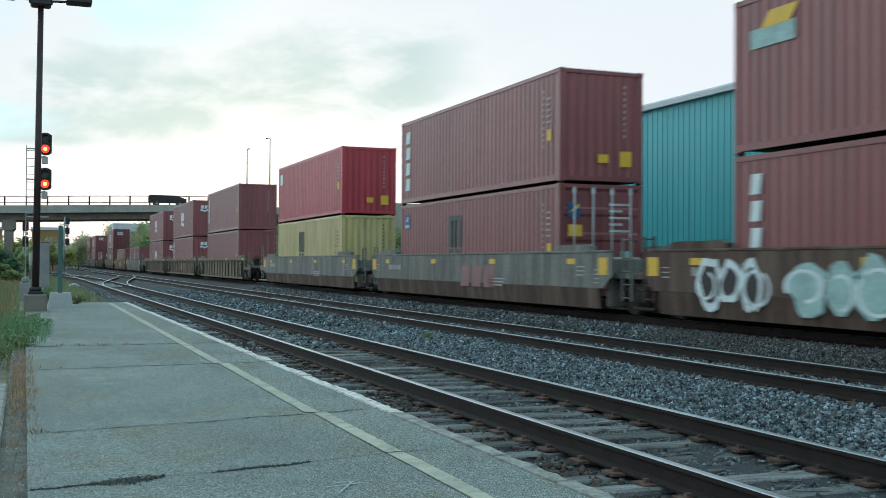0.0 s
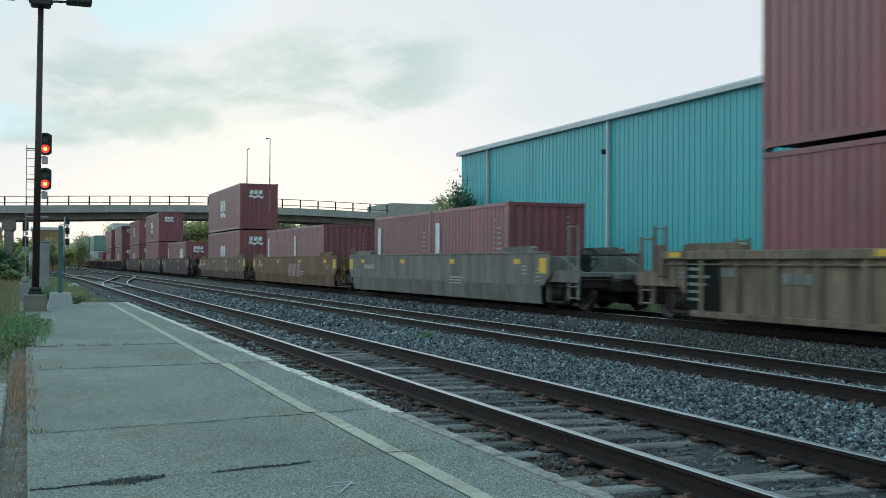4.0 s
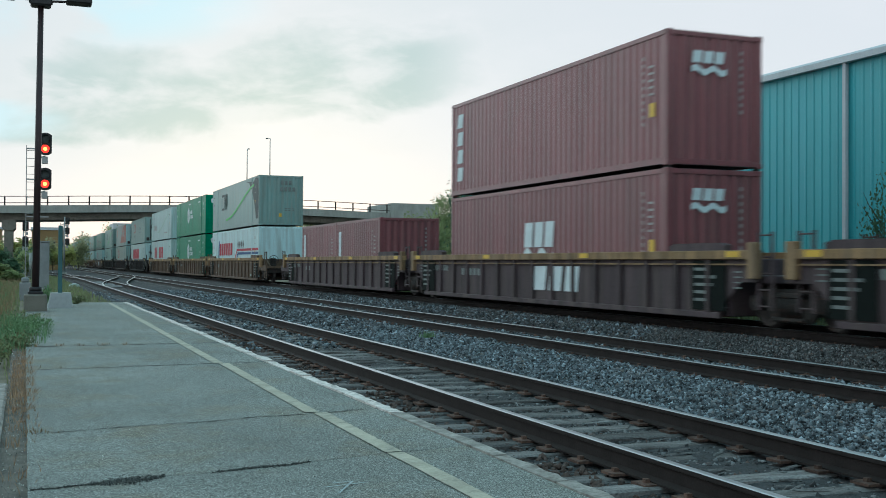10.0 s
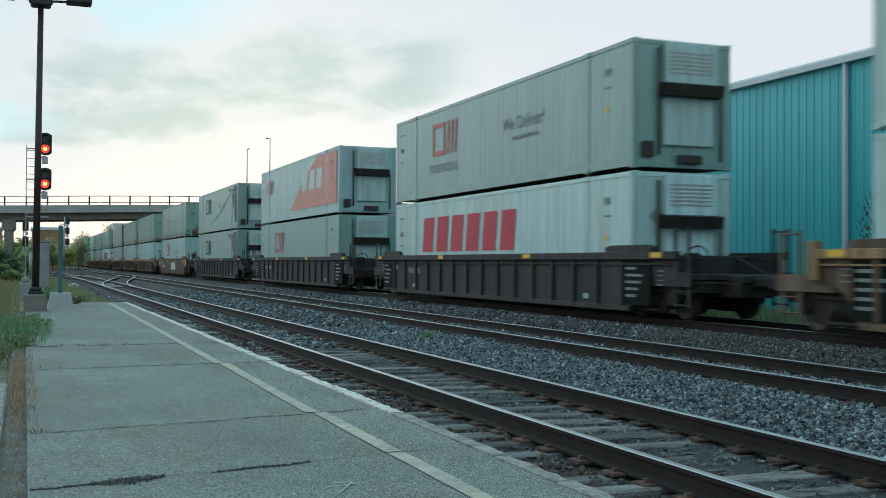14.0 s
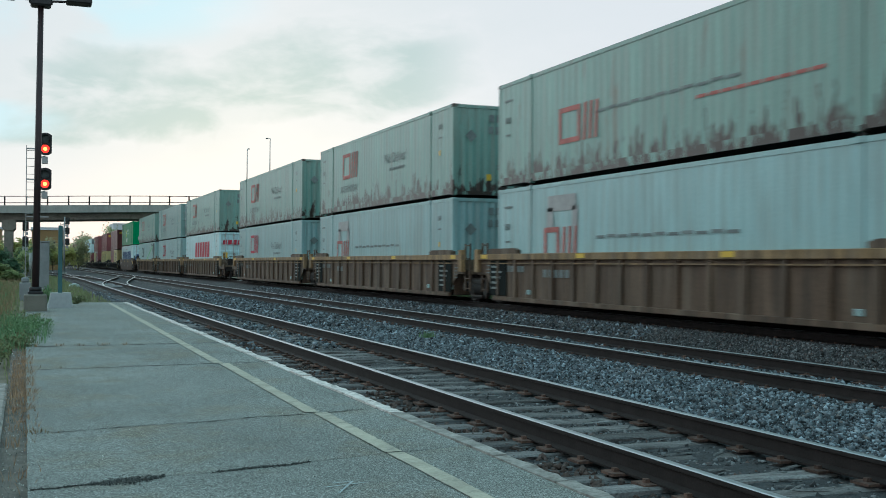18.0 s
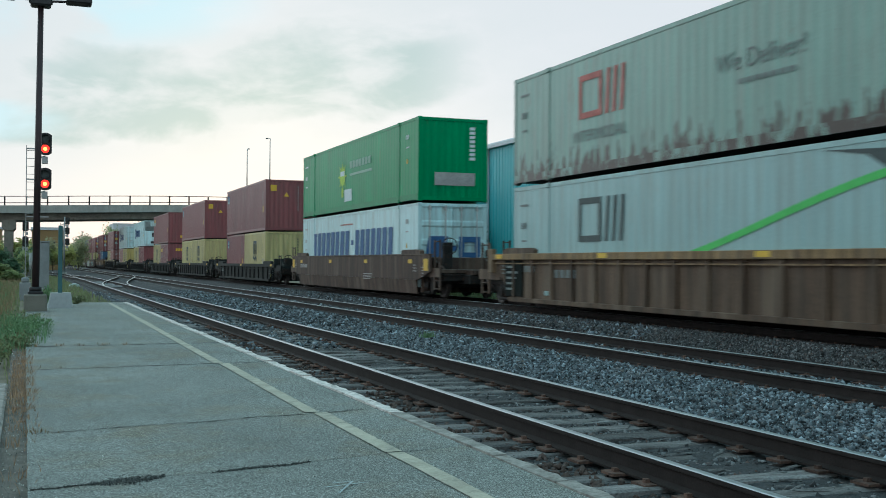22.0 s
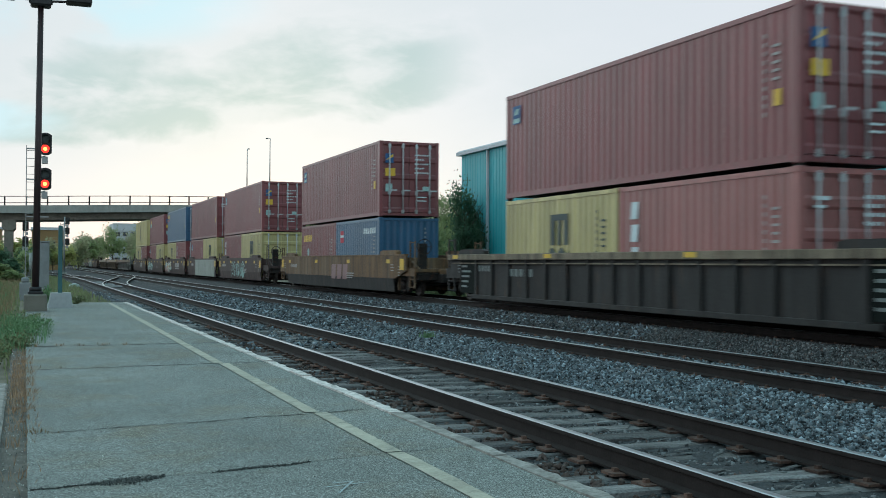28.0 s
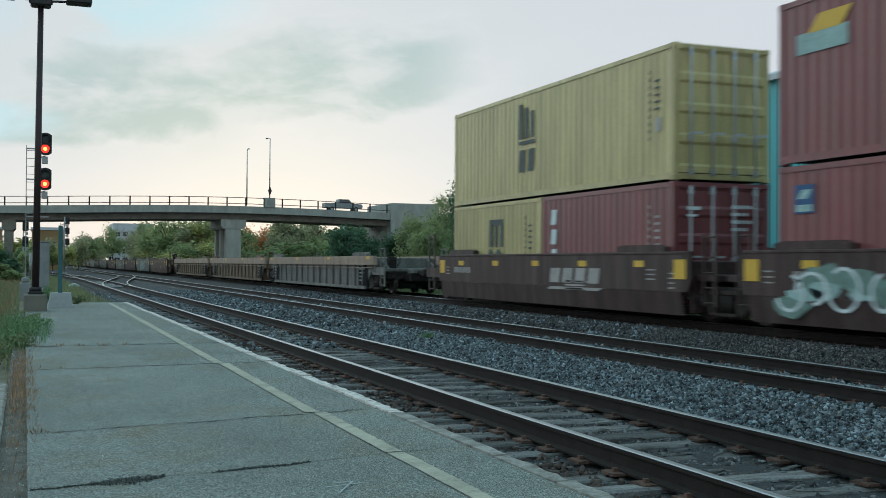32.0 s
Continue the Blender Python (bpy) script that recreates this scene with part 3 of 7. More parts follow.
stones("shoulder_stones", "fine dark stones on the far track's shoulder", 62000, 10.6, 12.7, 9.5, 30, 0.014, 0.030, M_STONE_DARK, 6, False, off_ties)


stones("track_debris", "rust-brown splinters and scale beside the platform", 2600, 3.28, 4.05, 4.5, 24, 0.016, 0.05, M_DEBRIS, 8, False, None)


def rail_profile():
    w = 0.037
    return [(-0.07, -0.17), (0.07, -0.17), (0.07, -0.155), (0.012, -0.135), (0.010, -0.045), (w, -0.035), (w, -0.006), (w - 0.01, 0.0),
            (-w + 0.01, 0.0), (-w, -0.006), (-w, -0.035), (-0.010, -0.045), (-0.012, -0.135), (-0.07, -0.155)]


def sweep_rail(bm, line):
    """A rail along a line of (x, y, z) points."""
    prof = rail_profile()
    n, rings = len(prof), []
    for i, p in enumerate(line):
        a, b = line[max(0, i - 1)], line[min(len(line) - 1, i + 1)]
        d = Vector((b[0] - a[0], b[1] - a[1], 0)).normalized()
        rings.append([bm.verts.new((p[0] + d.y * q[0], p[1] - d.x * q[0], p[2] + q[1])) for q in prof])
    for lo, hi in zip(rings[:-1], rings[1:]):
        for i in range(n):
            bm.faces.new((lo[i], lo[(i + 1) % n], hi[(i + 1) % n], hi[i])).material_index = 1 if i in (6, 7, 8) else 0
    bm.faces.new(rings[0][::-1])
    bm.faces.new(rings[-1])
    bmesh.ops.recalc_face_normals(bm, faces=bm.faces[:])


def tie_mesh(k):
    """A worn timber tie with uneven edges."""
    def make(bm):
        rng = random.Random(k)
        n = 7
        rings = []
        for i in range(n):
            x = -1.29 + 2.58 * i / (n - 1)
            w, h = 0.112 + rng.uniform(-0.012, 0.008), rng.uniform(-0.012, 0.004)
            rings.append([bm.verts.new((x, -w, -0.17)), bm.verts.new((x, -w, h - 0.015)), bm.verts.new((x, -w + 0.02, h)), bm.verts.new((x, w - 0.02, h + rng.uniform(-0.006, 0.004))),
                          bm.verts.new((x, w, h - 0.015)), bm.verts.new((x, w, -0.17))])
        for a, b in zip(rings[:-1], rings[1:]):
            for j in range(5):
                bm.faces.new((a[j], b[j], b[j + 1], a[j + 1]))
        bm.faces.new(rings[0])
        bm.faces.new(rings[-1][::-1])
    return cached(("tie", k), make, M_TIE)


def track(xc, z, y0, y1, label, ty0, ty1, seed):
    root = thing("railway_track", label, "railway track", "railway tracks", "structure")
    for dx in (-0.7525, 0.7525):
        bm = bmesh.new()
        sweep_rail(bm, [(xc + dx, y0, z), (xc + dx, y1, z)])
        part("rail", bm, [M_RAIL, M_HEAD], root, "dark rusty steel rail with a bright head")
    rng = random.Random(seed)
    y = ty0
    while y < ty1:
        yy = y + rng.uniform(-0.05, 0.05)
        link("tie", tie_mesh(rng.randrange(6)), root, pose(xc + rng.uniform(-0.05, 0.05), yy, z - 0.182 + rng.choice([0.0, -0.006, -0.012, -0.03]), rng.uniform(-1.5, 1.5), rng.uniform(-0.6, 0.6), rng.uniform(-2.6, 2.6)))
        if y < ty0 + 22:
            for dx in (-0.7525, 0.7525):
                link("tie_plate", cached(("tie_plate",), lambda bm: [box(bm, -0.17, 0.17, -0.09, 0.09, -0.012, 0.008), box(bm, -0.12, -0.08, -0.02, 0.02, 0, 0.035), box(bm, 0.08, 0.12, -0.02, 0.02, 0, 0.035)], M_PLATE), root, pose(xc + dx, yy, z - 0.172))
        y += 0.508
    bm = bmesh.new()
    while y < min(y1, 260):
        box(bm, xc - 1.29, xc + 1.29, y - 0.11, y + 0.11, z - 0.36, z - 0.178)
        y += 0.508
    part("tie_row", bm, M_TIE, root)["kind"] = "stuff"
    return root


NEAR = track(4.943, 0.0, -1000, 112, "nearest track on worn timber ties in crushed stone", 3.9, 56, 1)
MID = track(9.596, 0.0, -1000, 900, "middle track on timber ties in crushed stone", 7.0, 50, 2)
FAR = track(13.79, 0.2, -1000, 1700, "raised far track under the freight train", 8.0, 34, 3)


def crossover():
    """Rails that lead from the nearest track over to the middle one, and a siding off to the left."""
    root = thing("track_switch", "switch rails crossing between two tracks", "railway switch", kind="structure")
    def curve(xa, xb, ya, yb):
        return [(xa + (xb - xa) * (3 * k * k - 2 * k ** 3), ya + (yb - ya) * k, 0.004) for k in [i / 14 for i in range(15)]]
    for dx in (-0.7525, 0.7525):
        bm = bmesh.new()
        sweep_rail(bm, curve(4.943 + dx, 9.596 + dx, 60, 118))
        part("rail", bm, [M_RAIL, M_HEAD], root)
        bm = bmesh.new()
        sweep_rail(bm, curve(4.943 + dx, 2.2 + dx, 84, 150))
        part("rail", bm, [M_RAIL, M_HEAD], root)
    for y in (66, 72, 79):
        bm = bmesh.new()
        box(bm, 4.5, 5.4, y - 0.5, y + 0.5, -0.17, -0.06, 0.03)
        part("frog_plate", bm, M_GALV, root)


crossover()


# ---- the platform ----
def crack_line(x0, x1, ya, yb, seed, n=56):
    """A wandering crack across the platform."""
    rng = random.Random(seed)
    out, drift = [], 0.0
    for i in range(n + 1):
        drift = drift * 0.8 + rng.uniform(-0.012, 0.012)
        out.append((x0 + (x1 - x0) * i / n, ya + (yb - ya) * i / n + drift + 0.03 * noise.noise((i * 0.16, seed * 3.1, 0))))
    return out


def platform():
    root = thing("platform", "low cracked asphalt platform with worn painted edge", "platform", kind="structure")
    bm = bmesh.new()
    box(bm, 0.05, 3.08, -12, 37.5, -0.32, -0.035)
    part("base", bm, M_CRACK, root)
    cuts = [(-12.0, -12.0), (2.2, 2.4), (6.83, 7.40), (9.06, 9.56), (14.38, 14.60), (18.25, 18.35), (37.6, 37.6)]
    for i in range(len(cuts) - 1):
        near = crack_line(0.03, 3.1, *cuts[i], i)
        far = crack_line(0.03, 3.1, *cuts[i + 1], i + 1)
        g = 0.0025
        bm = bmesh.new()
        outline = [(x, y + g) for x, y in near] + [(x, y - g) for x, y in far[::-1]]
        lo = [bm.verts.new((x, y, -0.1)) for x, y in outline]
        hi = [bm.verts.new((x, y, 0.0)) for x, y in outline]
        m = len(outline)
        for j in range(m):
            bm.faces.new((lo[j], lo[(j + 1) % m], hi[(j + 1) % m], hi[j]))
        bm.faces.new(hi)
        bmesh.ops.triangulate(bm, faces=[f for f in bm.faces if len(f.verts) > 4])
        bmesh.ops.recalc_face_normals(bm, faces=bm.faces[:])
        part("slab", bm, M_ASPHALT, root, "grey asphalt slab with rough cracked edges")
    for i, (ya, yb) in enumerate(cuts[1:-1]):
        rj = random.Random(40 + i)
        line = crack_line(0.03, 3.1, ya, yb, i + 1)
        bm = bmesh.new()
        prev = None
        for x, y in line:
            w = (0.0035 + (0.0020 if y > 13 else 0.0009) * y) * (0.45 if y < 8 else 1.0) * rj.choice([0.3, 0.7, 1.0, 1.0, 1.4])
            q = (bm.verts.new((x, y - w * rj.uniform(0.5, 1.2), 0.0042)), bm.verts.new((x, y + w * rj.uniform(0.5, 1.2), 0.0042)))
            if prev:
                bm.faces.new((prev[0], q[0], q[1], prev[1]))
            prev = q
        part("joint", bm, M_JOINT, root, "dark crumbling joint between slabs")
    rng = random.Random(9)
    y = -12.0
    while y < 37.4:
        ln = min(rng.uniform(0.35, 1.5) if y > 4 else 1.52, 37.6 - y)
        far_end = y > 8.6
        jag = 0.013 if y > 4 else 0.01
        n = 9
        inner = [(3.100 + (rng.uniform(0, 0.012) if 0 < i < n else 0.006), y + 0.012 + (ln - 0.024) * i / n) for i in range(n + 1)]
        outer = [(3.235 + rng.uniform(-jag * 2.2, jag * 0.6), q[1]) for q in inner]
        z1 = 0.012 + rng.uniform(-0.008, 0.008)
        bm = bmesh.new()
        prism(bm, inner + outer[::-1], 'z', -0.32, z1)
        bmesh.ops.triangulate(bm, faces=[f for f in bm.faces if len(f.verts) > 4])
        bmesh.ops.recalc_face_normals(bm, faces=bm.faces[:])
        part("coping", bm, M_WHITELINE if far_end else M_COPING, root, "chipped white edge stone" if far_end else "worn dull edge stone")
        y += ln
    for (xa, ya), (xb, yb) in (((2.625, 36.6), (2.455, 14.56)), ((2.52, 14.50), (2.455, 9.52)), ((2.52, 9.46), (2.50, 7.33)), ((2.505, 7.29), (2.49, -12))):
        bm = bmesh.new()
        n = 60
        rl = random.Random(int(ya * 10))
        a = [(xa + (xb - xa) * i / n - 0.066 + rl.uniform(-0.004, 0.004), ya + (yb - ya) * i / n) for i in range(n + 1)]
        b = [(x + 0.130 + rl.uniform(-0.006, 0.005), y) for x, y in a]
        for i in range(n):
            bm.faces.new([bm.verts.new((*q, 0.008)) for q in (a[i], a[i + 1], b[i + 1], b[i])])
        part("safety_line", bm, M_YELLOWLINE, root, "faded yellow safety line")
    bm = bmesh.new()
    for a, b in (((1.75, 6.12), (1.92, 6.42)), ((1.92, 6.42), (1.78, 6.40)), ((1.70, 6.30), (2.0, 6.36))):
        d = Vector((b[0] - a[0], b[1] - a[1], 0)).normalized()
        q = Vector((-d.y, d.x, 0)) * 0.007
        bm.faces.new([bm.verts.new((p[0] + s_ * q.x, p[1] + s_ * q.y, 0.009)) for p, s_ in ((a, -1), (b, -1), (b, 1), (a, 1))])
    part("chalk_mark", bm, M_CHALK, root, "small white chalk mark")


platform()
flat = lambda x, y: 0.0
near_joint = crack_line(0.03, 3.1, 6.83, 7.40, 2)


def on_seam(x, y, rng):
    """Keeps crumbs to the broken stretches of the near joint."""
    line = np.interp(x, [p[0] for p in near_joint], [p[1] for p in near_joint])
    thick = 0.014 + 0.085 * np.clip(1 - np.abs(x - 0.62) / 0.30, 0, 1) + 0.022 * np.clip(1 - np.abs(x - 1.5) / 0.30, 0, 1)
    ok = (x < 0.85) | ((x > 1.15) & (x < 1.85))
    return ok & (np.abs(y - line) < thick * np.abs(rng.normal(0, 0.75, len(x))))


stones("tar_crumbs", "dark tar crumbs along the broken platform joint", 30000, 0.05, 1.9, 6.75, 7.35, 0.003, 0.009, M_CRUMB, 21, False, on_seam, -0.002, flat)
stones("asphalt_grit", "fine loose grit on the worn asphalt", 15000, 0.06, 3.05, 4.6, 13, 0.0015, 0.0042, M_GRIT, 22, False, None, 0.0, flat)


def splinters():
    """Grey slivers of worn timber lying about the nearest track."""
    rng = random.Random(31)
    bm = bmesh.new()
    for i in range(620):
        x, y = rng.uniform(3.4, 6.2), 4.6 + 16 * rng.random() ** 1.4
        if abs(x - 4.19) < 0.12 or abs(x - 5.696) < 0.12:
            continue
        ln, w, a = rng.uniform(0.03, 0.16), rng.uniform(0.006, 0.022), rng.gauss(0, 0.5)
        z = bed_height(x, y) + rng.uniform(0.005, 0.03)
        d, q = Vector((math.cos(a), math.sin(a), rng.uniform(-0.12, 0.12))) * ln, Vector((-math.sin(a), math.cos(a), rng.uniform(-0.3, 0.3))) * w
        c = Vector((x, y, z))
        vs = [bm.verts.new(c + p) for p in (-d - q, d - q * 0.5, d * 0.8 + q, -d * 0.9 + q, Vector((0, 0, 0.012)))]
        for j in range(4):
            bm.faces.new((vs[j], vs[(j + 1) % 4], vs[4]))
    tagged(part("timber_splinters", bm, M_TIE), "grey timber splinters lying between the rails", "wood splinters", kind="stuff")


splinters()


def old_kerb():
    bm = bmesh.new()
    box(bm, -0.62, -0.16, 3.0, 12.9, -0.3, 0.01, 0.02)
    tagged(part("kerb", bm, M_COPING), "worn whitewashed concrete kerb beside the platform", "kerb", kind="structure")


old_kerb()


def verge():
    """A strip of trodden earth between the kerb and the platform."""
    bm = bmesh.new()
    lattice(bm, [-0.17 + 0.055 * i for i in range(5)], [2 + 0.25 * i for i in range(72)], lambda x, y: -0.035 + 0.03 * noise.noise((x * 6, y * 2.2, 5)))
    tagged(part("verge", bm, M_VERGE), "strip of dry earth beside the platform", "soil", kind="structure")


verge()


stones("verge_grit", "grit and small stones in the dry earth strip", 2600, -0.16, 0.05, 3.5, 20, 0.002, 0.007, M_GRIT, 12, False, None, 0.0, lambda x, y: -0.035 + 0.03 * noise.noise((x * 6, y * 2.2, 5)))


def warehouse():
    root = thing("warehouse", "large teal ribbed metal warehouse with grey roof trim", "warehouse")
    x0, y1, z0, z1 = 22.0, 53.4, -0.45, 7.22
    bm = bmesh.new()
    box(bm, x0 + 0.05, x0 + 40, -40, y1 - 0.05, z0, z1 - 0.02)
    part("core", bm, M_TEAL, root)
    def sheet(bm):
        # one cladding sheet: three raised ribs with flat pans between
        pts, p = [], 0.34
        for i in range(3):
            b = i * p
            pts += [(b, 0), (b + 0.12, 0), (b + 0.15, 0.024), (b + 0.20, 0.024), (b + 0.23, 0)]
        pts.append((3 * p - 0.004, 0))
        lo = [bm.verts.new((-d, y, z0)) for y, d in pts]
        hi = [bm.verts.new((-d, y, z1)) for y, d in pts]
        for i in range(len(pts) - 1):
            bm.faces.new((lo[i], lo[i + 1], hi[i + 1], hi[i]))
    for i in range(92):
        link("cladding_sheet", cached(("cladding_sheet",), sheet, M_TEAL), root, pose(x0, y1 - 1.02 * (i + 1), 0))
    bm = bmesh.new()
    prism(bm, [(x0 - 0.22, z1 - 0.02), (x0 - 0.22, z1 + 0.16), (x0 - 0.05, z1 + 0.26), (x0 + 1.0, z1 + 0.32), (x0 + 1.0, z1 - 0.02)], 'y', -40, y1 + 0.25)
    part("gutter", bm, M_TRIM, root, "grey eaves gutter")
    bm = bmesh.new()
    prism(bm, [(x0 - 0.05, z1 + 0.24), (x0 + 20, z1 + 1.6), (x0 + 40, z1 + 0.24)], 'y', -40, y1 + 0.2)
    part("roof", bm, M_TRIM, root)
    for y in (49.7, 37.65, 24.25):
        bm = bmesh.new()
        box(bm, x0 - 0.16, x0 - 0.04, y - 0.07, y + 0.07, z0, z1, 0.01)
        part("downspout", bm, M_TRIM, root, "pale grey downspout")
    for y in (37.95,):
        bm = bmesh.new()
        box(bm, x0 - 0.22, x0 - 0.03, y - 0.06, y + 0.06, 5.85, 6.05, 0.02)
        part("wall_lamp", bm, M["black"], root)


warehouse()

# ---- the freight train ----
SPEED = 25.784
XC, Z0 = 13.79, 0.2
MOVING = []


def ride(ob, y0, z=0.0):
    """Sets a thing on the train: y0 is its place at the start."""
    MOVING.append((ob, y0, z))


# -- painted marks: outlines in a wall's own plane, u to the right and v up --
def rect(u, v, w, h):
    return [(u, v), (u + w, v), (u + w, v + h), (u, v + h)]


def slanted(u, v, w, h, lean):
    return [(u, v), (u + w, v), (u + w + lean, v + h), (u + lean, v + h)]


def blocks(u, v, w, h, n, gap=0.22):
    """A row of n plain slanting tiles in place of a brand name."""
    cw = w / n
    b = cw * (1 - gap)
    return [slanted(u + i * cw, v, b * 0.86, h, b * 0.14) for i in range(n)]


def ring(u, v, w, h, t):
    return [rect(u, v, w, t), rect(u, v + h - t, w, t), rect(u, v + t, t, h - 2 * t), rect(u + w - t, v + t, t, h - 2 * t)]


def wave(u, v, w, h, n=2):
    """A wavy band."""
    out, m = [], 24
    def f(i):
        return math.sin(i / m * n * 2 * math.pi) * h * 0.22
    for i in range(m):
        a, b = u + w * i / m, u + w * (i + 1) / m
        out.append([(a, v + f(i)), (b, v + f(i + 1)), (b, v + f(i + 1) + h * 0.6), (a, v + f(i) + h * 0.6)])
    return out


def band(pts, t):
    """A ribbon of thickness t along a line of points."""
    return [[a, b, (b[0], b[1] + t), (a[0], a[1] + t)] for a, b in zip(pts[:-1], pts[1:])]


def diamond(u, v, r):
    return [[(u, v - r), (u + r, v), (u, v + r), (u - r, v)]]


def hexagon(u, v, r):
    return [[(u + r * math.sin(i * math.pi / 3), v + r * math.cos(i * math.pi / 3)) for i in range(6)]]


def swoosh(u, v, w, h, t):
    pts = [(u + w * i / 16, v + h * (1.9 * (i / 16) ** 1.9 - 0.9 * (i / 16) ** 3.4)) for i in range(17)]
    return band(pts, t)


def loop_mark(u, v, w, h):
    """A double-loop sign as a plain outline: a closed loop and an arch with slanting legs."""
    t = h * 0.14
    c = w * 0.44
    return ring(u, v, c, h, t) + [slanted(u + c + t, v, t, h, t * 0.6), slanted(u + c + t * 3.2, v, t, h, t * 0.6), slanted(u + c + t * 5.4, v, t, h, t * 0.6)]


def scribble(seed, u, v, w, h, t, n=5):
    """Spray-painted loops and strokes."""
    rng = random.Random(seed)
    out = []
    for i in range(n):
        cu, cv = u + w * (i + 0.5) / n + rng.uniform(-0.05, 0.05) * w, v + h * 0.5 + rng.uniform(-0.08, 0.08) * h
        ru, rv = w / n * rng.uniform(0.35, 0.6), h * rng.uniform(0.3, 0.48)
        a0, a1 = rng.uniform(0, 6.3), rng.uniform(3.0, 6.0)
        m = 14
        for j in range(m):
            a, b = a0 + a1 * j / m, a0 + a1 * (j + 1) / m
            k = 1 - t / min(ru, rv)
            out.append([(cu + ru * math.cos(a), cv + rv * math.sin(a)), (cu + ru * math.cos(b), cv + rv * math.sin(b)),
                        (cu + ru * k * math.cos(b), cv + rv * k * math.sin(b)), (cu + ru * k * math.cos(a), cv + rv * k * math.sin(a))])
    return out


def blot(seed, u, v, w, h, n=14):
    """A patch of spray paint with an uneven outline."""
    rng = random.Random(seed)
    return [[(u + w / 2 + w / 2 * math.cos(i * 2 * math.pi / n) * rng.uniform(0.7, 1.1), v + h / 2 + h / 2 * math.sin(i * 2 * math.pi / n) * rng.uniform(0.75, 1.1)) for i in range(n)]]


def painted(name, polys, mat, root, side="side", L=12.192, hw=1.219, lift=0.004, label=""):
    """Paint on the side towards the platform, or on the leading end."""
    key = ("paint", str(polys), mat, side, L, hw, lift)
    def make(bm):
        for p in polys:
            if side == "side":
                vs = [bm.verts.new((-hw - lift, L / 2 - a, b)) for a, b in p]
            else:
                vs = [bm.verts.new((-hw + a, -L / 2 - lift, b)) for a, b in p]
            if len(vs) > 2:
                bm.faces.new(vs)
    ob = link(name, cached(key, make, M[mat]), root, None, label)
    if name in ("number_marking", "lettering_bar", "graffiti", "emblem", "stripe", "placard"):
        ob["kind"] = "stuff"
    return ob


TEXTS = {}


def lettering(words, size, mat, root, u, v, L, hw, lift=0.005):
    """Words that can be read, in the built-in font."""
    if (words, size, mat) not in TEXTS:
        cu = bpy.data.curves.new("lettering", 'FONT')
        cu.body, cu.size = words, size
        tmp = bpy.data.objects.new("lettering", cu)
        scene.collection.objects.link(tmp)
        bpy.context.view_layer.update()
        me = bpy.data.meshes.new_from_object(tmp)
        bpy.data.objects.remove(tmp)
        me.materials.clear()
        me.materials.append(M[mat])
        TEXTS[(words, size, mat)] = me
    m = Matrix(((0, 0, -1, -hw - lift), (-1, 0, 0, L / 2 - u), (0, 1, 0, v), (0, 0, 0, 1)))
    ob = link("lettering", TEXTS[(words, size, mat)], root, m)
    ob["kind"] = "stuff"
    return ob


def number_column(root, u, v, mat, L, hw, n=9, side="side", h=0.10):
    """A column of small unreadable numbers as bars."""
    painted("number_marking", [rect(u, v - i * h * 1.6, 0.055, h * 0.8) for i in range(n)], mat, root, side, L, hw)


# -- containers --
def corrugated(bm, length, z0, z1, depth, pitch, x, sign, along='y'):
    """A ribbed wall; ribs sink inwards by depth."""
    n = max(2, int(round(length / pitch)))
    p = length / n
    pts = []
    for i in range(n):
        y = -length / 2 + i * p
        pts += [(y, 0), (y + p * 0.26, 0), (y + p * 0.5, 1), (y + p * 0.76, 1)]
    pts.append((length / 2, 0))
    def at(y, d, z):
        o = x - sign * depth * d
        return (o, y, z) if along == 'y' else (y, o, z)
    lo = [bm.verts.new(at(y, d, z0)) for y, d in pts]
    hi = [bm.verts.new(at(y, d, z1)) for y, d in pts]
    for i in range(len(pts) - 1):
        bm.faces.new((lo[i], lo[i + 1], hi[i + 1], hi[i]))


def rod(bm, x, y, z0, z1, r):
    cyl(bm, (x, y, z0), (x, y, z1), r, 6)


def doors(root, L, H, W, col, rodmat="bright", rods=2):
    """Two ribbed doors with lock rods, on the leading end."""
    hw, hl = W / 2, L / 2
    dw = (W - 0.26) / 2
    for sx in (-1, 1):
        def leaf(bm):
            # one pressed sheet: four sunk fields between flat bands
            out, step = [(0.03, 0.17), (-0.03, 0.17)], (H - 0.30) / 4
            for i in range(4):
                z = 0.17 + i * step
                out += [(-0.03, z + 0.13), (0.004, z + 0.19), (0.004, z + step - 0.06), (-0.03, z + step)]
            prism(bm, out + [(0.03, H - 0.13)], 'x', -dw / 2 + 0.006, dw / 2 - 0.006)
        d = link("door", cached(("door", H, W, col), leaf, M[col]), root, pose(sx * (dw / 2 + 0.003), -hl + 0.03, 0))
        for k in range(rods):
            x = (-0.25 + 0.5 * k) * dw
            link("lock_rod", cached(("lock_rod", H, rodmat), lambda bm: [rod(bm, 0, -0.075, 0.10, H - 0.08, 0.027), box(bm, -0.05, 0.05, -0.09, -0.045, 0.85, 1.0),
                 box(bm, -0.05, 0.05, -0.09, -0.045, 0.12, 0.25), box(bm, -0.05, 0.05, -0.09, -0.045, H - 0.26, H - 0.13), box(bm, -0.02, 0.3, -0.10, -0.08, 0.98, 1.03)], M[rodmat]), d, pose(x, 0, 0))


